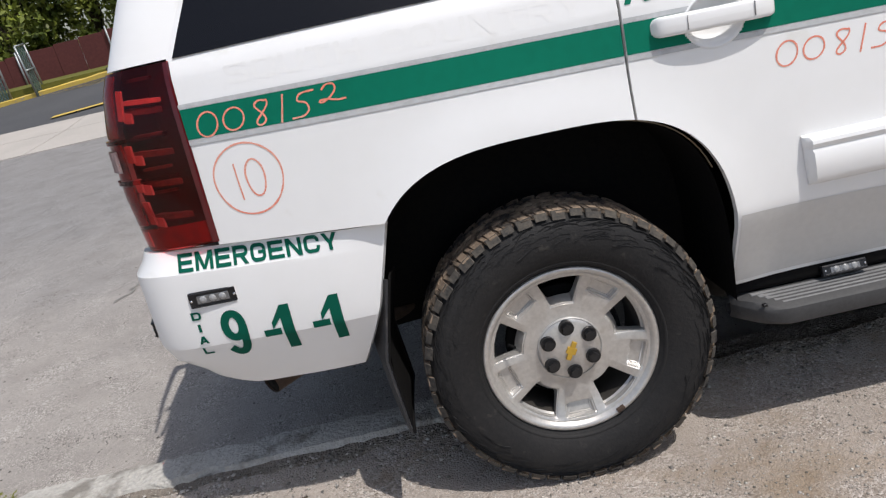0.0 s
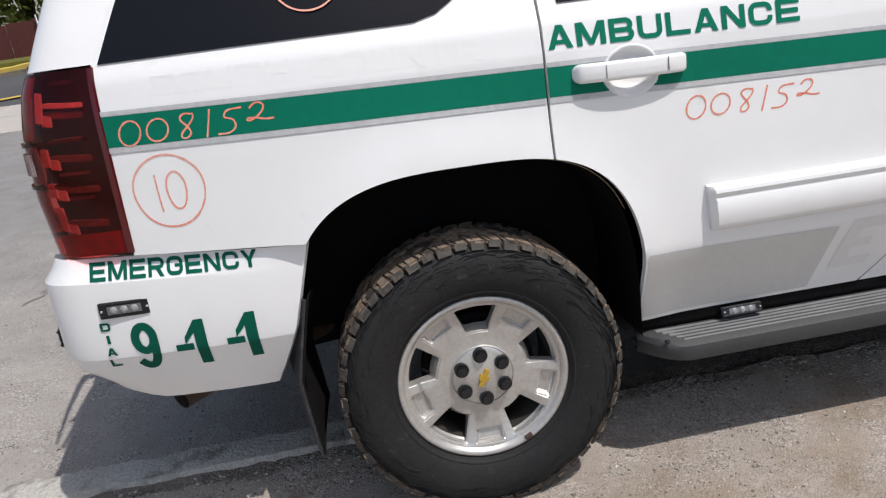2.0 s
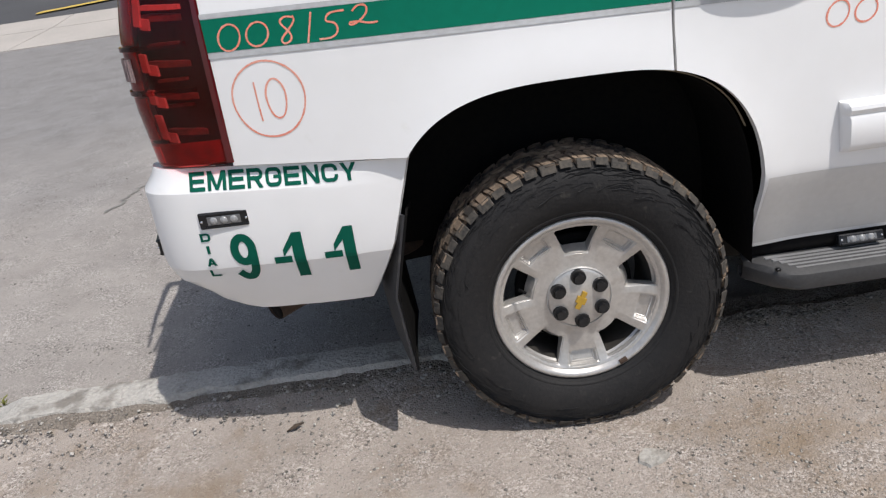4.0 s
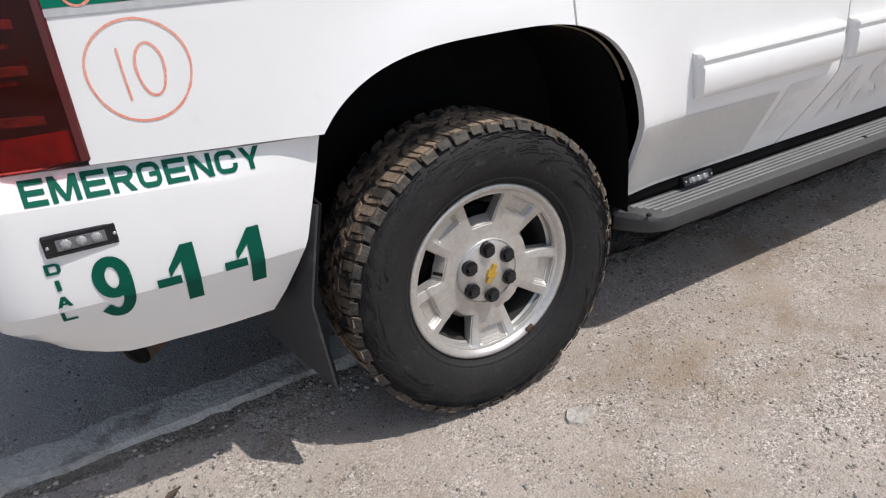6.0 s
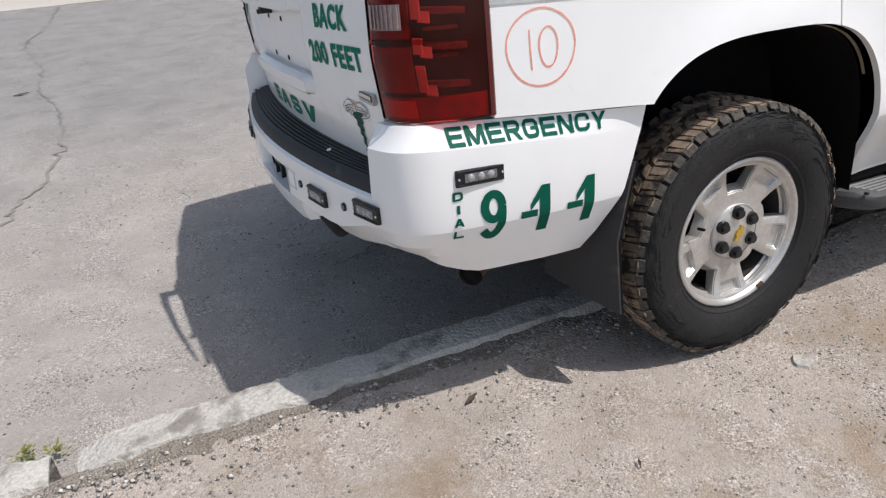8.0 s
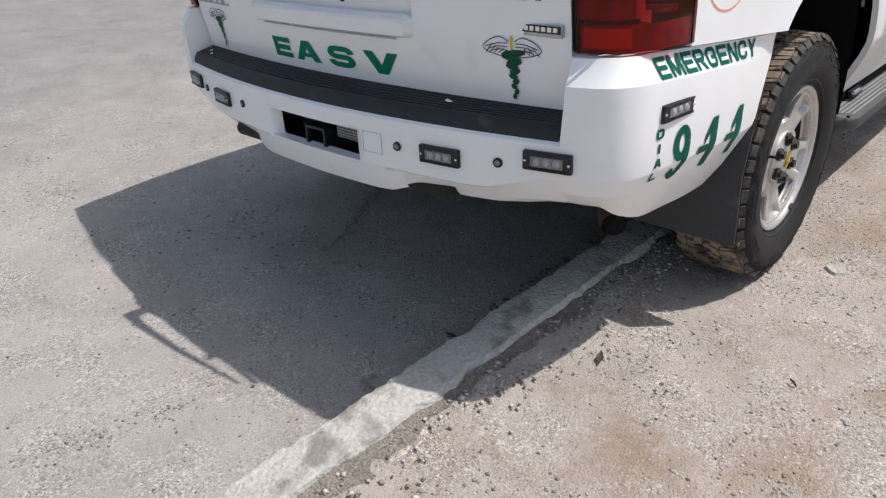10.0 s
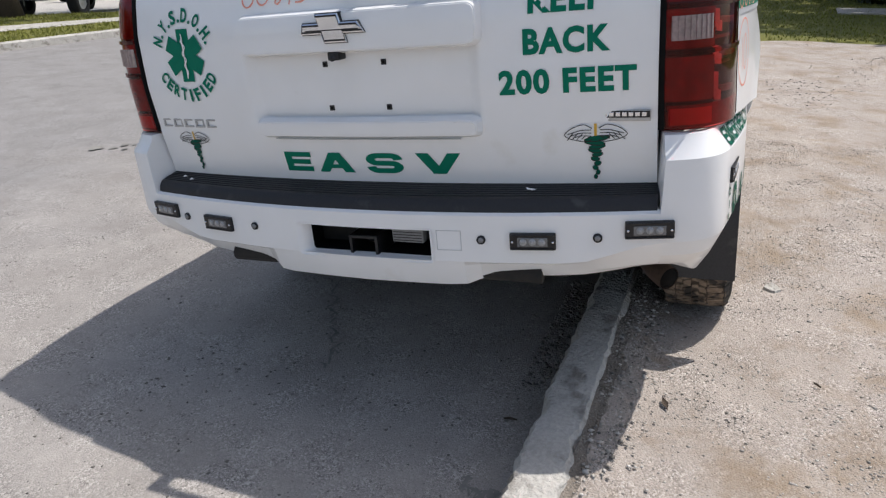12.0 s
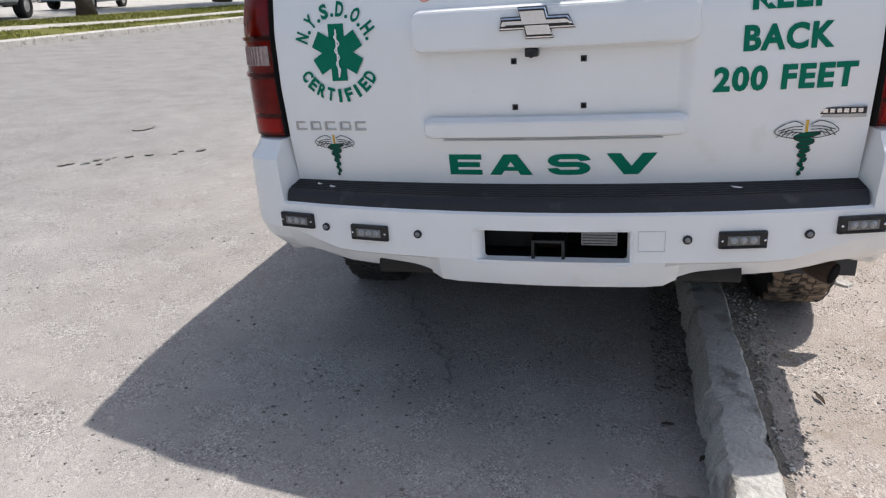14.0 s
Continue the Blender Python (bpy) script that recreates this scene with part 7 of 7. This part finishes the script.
# ---------------------------------------------------------------- shop building over the road
def shop():
    root = thing("shop_building", "white single-storey shop with large framed windows", "building")
    y = 38.0
    x = 16.0
    panes = [(18, 22), (24, 27.5), (28.5, 32.4), (33.0, 37.2)]
    edges = [x] + [q for p in panes for q in p] + [70]
    for a, b in zip(edges[::2], edges[1::2]):
        part("wall", box(a, b, y, y + .3, -.6, 4.2), WALL_WHITE, root, smooth=False)
    for a, b in panes:
        part("wall", box(a, b, y, y + .3, -.6, .35), WALL_WHITE, root, smooth=False)
        part("wall", box(a, b, y, y + .3, 2.75, 4.2), WALL_WHITE, root, smooth=False)
        w = part("window", box(a, b, y + .10, y + .16, .35, 2.75), GLASS, root, "dark shop window", smooth=False)
        n = 3
        for k in range(n + 1):
            xx = a + (b - a) * k / n
            part("window_frame", box(xx - .05, xx + .05, y - .03, y + .12, .35, 2.75), SIGN_WHITE, w, smooth=False)
        part("window_frame", box(a, b, y - .03, y + .12, 1.95, 2.05), SIGN_WHITE, w, smooth=False)
        part("window_sill", box(a - .1, b + .1, y - .1, y + .05, .27, .35), SIGN_WHITE, w, smooth=False)
    s = part("sign_board", box(29, 35, y - .08, y - .01, 2.85, 3.45, .02), DARK_PAINT, root, "dark sign board with pale writing", smooth=False)
    for k in range(9):
        part("sign_bar", box(29.4 + .58 * k, 29.83 + .58 * k, y - .10, y - .08, 3.02, 3.28), SIGN_WHITE, s, smooth=False)
    part("pillar", box(38.2, 39.0, y - .5, y, -.6, 4.2, .02), WALL_WHITE, root, smooth=False)
    part("roof", box(15.5, 70.5, y - .4, y + 14, 4.2, 4.5), DARK_PAINT, root, smooth=False)
    part("side_wall", box(x, x + .3, y + .3, y + 13.6, -.6, 4.2), WALL_WHITE, root, smooth=False)
    return root


shop()

# ---------------------------------------------------------------- the near side ahead: lawn, hedges, house
GV = GRAVEL_Z


def lawn_z(x, y):
    return GV + .02 + .012 * max(0, x - 11.5)


pts = []
for x in [9.2, 9.5] + list(np.linspace(10, 40, 20)):
    pts.append([(x + (.35 * noise.noise((y * .7, 2, 2)) if x < 9.6 else 0), y, lawn_z(x, y) - (.03 if x < 9.3 else 0)) for y in np.linspace(-34, -1.2, 40)])
part("near_lawn", sheet(pts, .05, out=(0, 0, -1)), SOIL, None, "lawn beyond the gravel verge", kind="structure", category="grass")
grass("grass_blades", 20000, (9.35, 24, -10, -1.3), lawn_z, .045, 6, "short green grass of the lawn", -.45)
slab("garden_path", ((14.2, -4.0, .165), (15.5, -4.0, .18), (15.5, -2.85, .18), (14.2, -2.75, .165)), .05, PALE_CONCRETE, "pale concrete garden path", "pavement")


def hedge(x0, x1, y0, y1, h, seed, label):
    rng = np.random.default_rng(seed)
    root = thing("hedge", label, "hedge", group="clipped hedges")
    z0 = lawn_z(x0, y0) - .02
    part("core", box(x0 + .12, x1 - .12, y0 + .12, y1 - .12, z0 + .12, z0 + h - .1, .06), HEDGE_LEAF, root, "dark inner twigs")
    cl = []
    n = int(60 * (x1 - x0 + y1 - y0) * h)
    for k in range(n):
        p = np.array((rng.uniform(x0, x1), rng.uniform(y0, y1), z0 + .1 + rng.uniform(0, h - .1)))
        f = rng.integers(0, 5)
        if f == 0: p[0] = x0 + .08
        elif f == 1: p[1] = y0 + .08
        elif f == 2: p[1] = y1 - .08
        elif f == 3: p[2] = z0 + h - .06
        else: p[0] = x0 + .08
        cl.append((p, .16))
    part("foliage", leaf_cloud(rng, cl, 9, .045), HEDGE_LEAF, root, "dark green clipped leaves", smooth=False)
    for k in range(4):
        part("stem", tube([(x0 + .4, y0 + .4 + (y1 - y0 - .8) * k / 3, z0 - .05), (x0 + .45, y0 + .4 + (y1 - y0 - .8) * k / 3, z0 + .4)], .03, 6), BARK, root)
    return root


hedge(19.6, 21.4, -3.9, -2.42, 2.5, 1, "dark clipped hedge block at the garden's edge")
hedge(16.8, 18.8, -6.6, -3.3, 2.6, 2, "tall dark clipped hedge block before the house")
hedge(13.2, 14.6, -7.4, -3.9, 1.02, 3, "low dark clipped hedge block on the lawn")


def house():
    root = thing("house", "pale blue-grey house with narrow horizontal siding", "building")
    x = 22.0
    part("wall", box(x, x + .2, -20, -7.4, .1, 5.6), SIDING, root, smooth=False)
    part("side_wall", box(x + .2, x + 10, -7.6, -7.4, .1, 5.6), SIDING, root, smooth=False)
    for k in range(30):
        z = .3 + .175 * k
        part("siding_board", box(x - .022, x, -20, -7.38, z, z + .165, .004), SIDING, root, smooth=False)
    part("corner_board", box(x - .035, x + .02, -7.42, -7.28, .1, 5.6, .004), SIGN_WHITE, root, smooth=False)
    for y in (-12.6, -10.4):
        w = part("window", box(x - .03, x + .02, y, y + 1.1, 1.3, 2.9), GLASS, root, "dark window", smooth=False)
        for b in ((y - .1, y, 1.2, 3.0), (y + 1.1, y + 1.2, 1.2, 3.0), (y, y + 1.1, 2.9, 3.0), (y, y + 1.1, 1.2, 1.3), (y, y + 1.1, 2.08, 2.14)):
            part("window_frame", box(x - .05, x - .02, *b), SIGN_WHITE, w, smooth=False)
    part("roof", box(x - .5, x + 10.5, -20.5, -6.9, 5.6, 5.8), DARK_PAINT, root, smooth=False)
    return root


house()
for k, (x, y) in enumerate(((19.5, -9.8), (23.5, -2.2), (15.6, -5.9))):
    tree(x, y, .2, 9.0, 4.4, 120 + k, "broad garden tree shading the hedges and the lawn", per=60, leaf=.15, low=.42)
white = thing("far_house", "white house far beyond the hedges", "building")
part("wall", box(52, 60, -12, -2.8, .1, 6), WALL_WHITE, white, smooth=False)
for y in (-5.2, -8.5):
    w = part("window", box(51.95, 52.0, y, y + 1.1, 1.6, 3.2), GLASS, white, "dark window", smooth=False)
    part("window_frame", box(51.92, 51.96, y - .1, y + 1.2, 1.5, 1.6), SIGN_WHITE, w, smooth=False)
part("roof", box(51.5, 60.5, -12.5, -2.4, 6, 6.3), DARK_PAINT, white, smooth=False)
slab("side_street", ((24, -30, .31), (38, -30, .33), (38, 3, .33), (24, 3, .31)), .1, PALE_CONCRETE, "pale side street crossing far ahead", "road")
sedan(Matrix.Translation((33, -4.6, .325)) @ Matrix.Rotation(radians(92), 4, "Z"), OFF_WHITE, "white car on the far side street")
for k, (x, y) in enumerate(((62, 6), (66, -14), (70, 20), (50, 58), (30, 60), (10, 56), (-4, 44))):
    tree(x, y, 0, 9, 4.0, 60 + k, "distant leafy tree on the skyline", per=34, leaf=.2)

# ---------------------------------------------------------------- small things on the ground
def crack(points, w, seed):
    rnd = random.Random(seed)
    p = np.array(curve_through(points, 10 * len(points)))
    p[1:-1] += np.array([[rnd.gauss(0, .018), rnd.gauss(0, .012)] for _ in range(len(p) - 2)])
    v, f = ribbon(p.tolist(), w)
    return part("road_crack", ([(x, y, ground_height(x, y) + .005) for x, y in v], f), CRACK, None, "dark jagged crack filled with grit in the asphalt", smooth=False, kind="structure", category="crack")


crack([(-2.2, 10.4), (-2.25, 9.3), (-2.28, 8.5), (-2.5, 7.4), (-2.48, 6.8), (-2.27, 5.7), (-2.27, 4.7), (-2.1, 4.0), (-2.06, 3.2), (-2.08, 2.6), (-2.22, 2.0), (-2.35, 1.6)], .022, 3)
crack([(-.28, .72), (-.45, .60), (-.62, .52), (-.80, .40), (-.95, .36)], .010, 5)
crack([(-1.30, -.30), (-1.36, -.36), (-1.33, -.40), (-1.40, -.43)], .012, 6)
rim = [(.135 + .042 * math.cos(a) * (1 + .22 * math.sin(2 * a + 1)), -1.13 + .034 * math.sin(a) * (1 + .25 * math.cos(3 * a))) for a in np.linspace(0, math.tau, 10)[:-1]]
bm = bmesh.new()
low = [bm.verts.new((a, b, GRAVEL_Z - .01)) for a, b in rim]
high = [bm.verts.new((.135 + (a - .135) * .86, -1.13 + (b + 1.13) * .86, GRAVEL_Z + .003 + .003 * math.sin(9 * a))) for a, b in rim]
bm.faces.new(high)
for k in range(9):
    bm.faces.new((low[k], low[(k + 1) % 9], high[(k + 1) % 9], high[k]))
part("white_stone", bm, CONCRETE, None, smooth=False)
tagged(bpy.data.objects["white_stone"], "flat pale stone bedded in the gravel verge", "stone")


def weed(x, y, z, n, seed, label):
    rng = np.random.default_rng(seed)
    vs, fs = [], []
    for i in range(n):
        a, r, s = rng.uniform(0, math.tau), rng.uniform(.0, .028), rng.uniform(.004, .010)
        o = np.array((x + r * math.cos(a), y + r * math.sin(a), z + rng.uniform(.002, .03)))
        d = np.array((math.cos(a), math.sin(a), rng.uniform(-.2, .8))) * s
        e = np.array((-math.sin(a), math.cos(a), rng.uniform(-.3, .3))) * s * .55
        k = len(vs)
        vs += [o, o + d + e, o + 2 * d, o + d - e]
        fs.append((k, k + 1, k + 2, k + 3))
    return part("weed", (vs, fs), GRASS, None, label, smooth=False, category="weed")


weed(-2.12, -.31, .01, 60, 1, "small green weed in the gap of the kerb")
weed(-2.03, -.35, .02, 40, 2, "small green weed at the foot of the kerb")
weed(10.4, 10.94, .02, 120, 4, "tuft of weeds at the far kerb")
weed(10.9, 10.95, .03, 90, 5, "tuft of weeds at the far kerb")


def leaf_litter(x, y, s, turn):
    pts = [[(u * s, v * s * .4 * (1 - abs(u)), .004 + .006 * v * v + .004 * u) for v in (-1, 0, 1)] for u in np.linspace(-1, 1, 7)]
    ob = part("dead_leaf", grid(pts), BARK, None, "curled dead brown leaf lying on the ground", category="leaf")
    ob.matrix_world = Matrix.Translation((x, y, ground_height(x, y) + .004)) @ Matrix.Rotation(turn, 4, "Z")
    return ob


for x, y, s, a in ((-.87, -.80, .028, .4), (-.60, -1.24, .012, 1.2), (-1.0, -.35, .022, 2.0), (-2.4, 4.6, .06, .1), (-.9, -.47, .02, .9), (-1.15, -.44, .025, 2.6)):
    leaf_litter(x, y, s, a)


def stain(x, y, r, seed):
    """A flat dark spot soaked into the road."""
    rim = [(x + r * math.cos(a) * (1 + .35 * noise.noise((math.cos(a), math.sin(a), seed))), y + .6 * r * math.sin(a) * (1 + .35 * noise.noise((math.sin(a), math.cos(a), seed)))) for a in np.linspace(0, math.tau, 15)[:-1]]
    return part("oil_spot", ([(a, b, ground_height(a, b) + .010) for a, b in rim], [tuple(range(14))]), CRACK, None, "small dark oil spot on the asphalt", smooth=False, kind="structure", category="stain")


rnd = random.Random(12)
for k in range(16):
    u = rnd.random()
    stain(1.1 + .75 * u, 3.62 - .62 * u + .22 * (rnd.random() - .5), .02 + .035 * rnd.random(), k)
stain(2.35, 3.87, .12, 40)
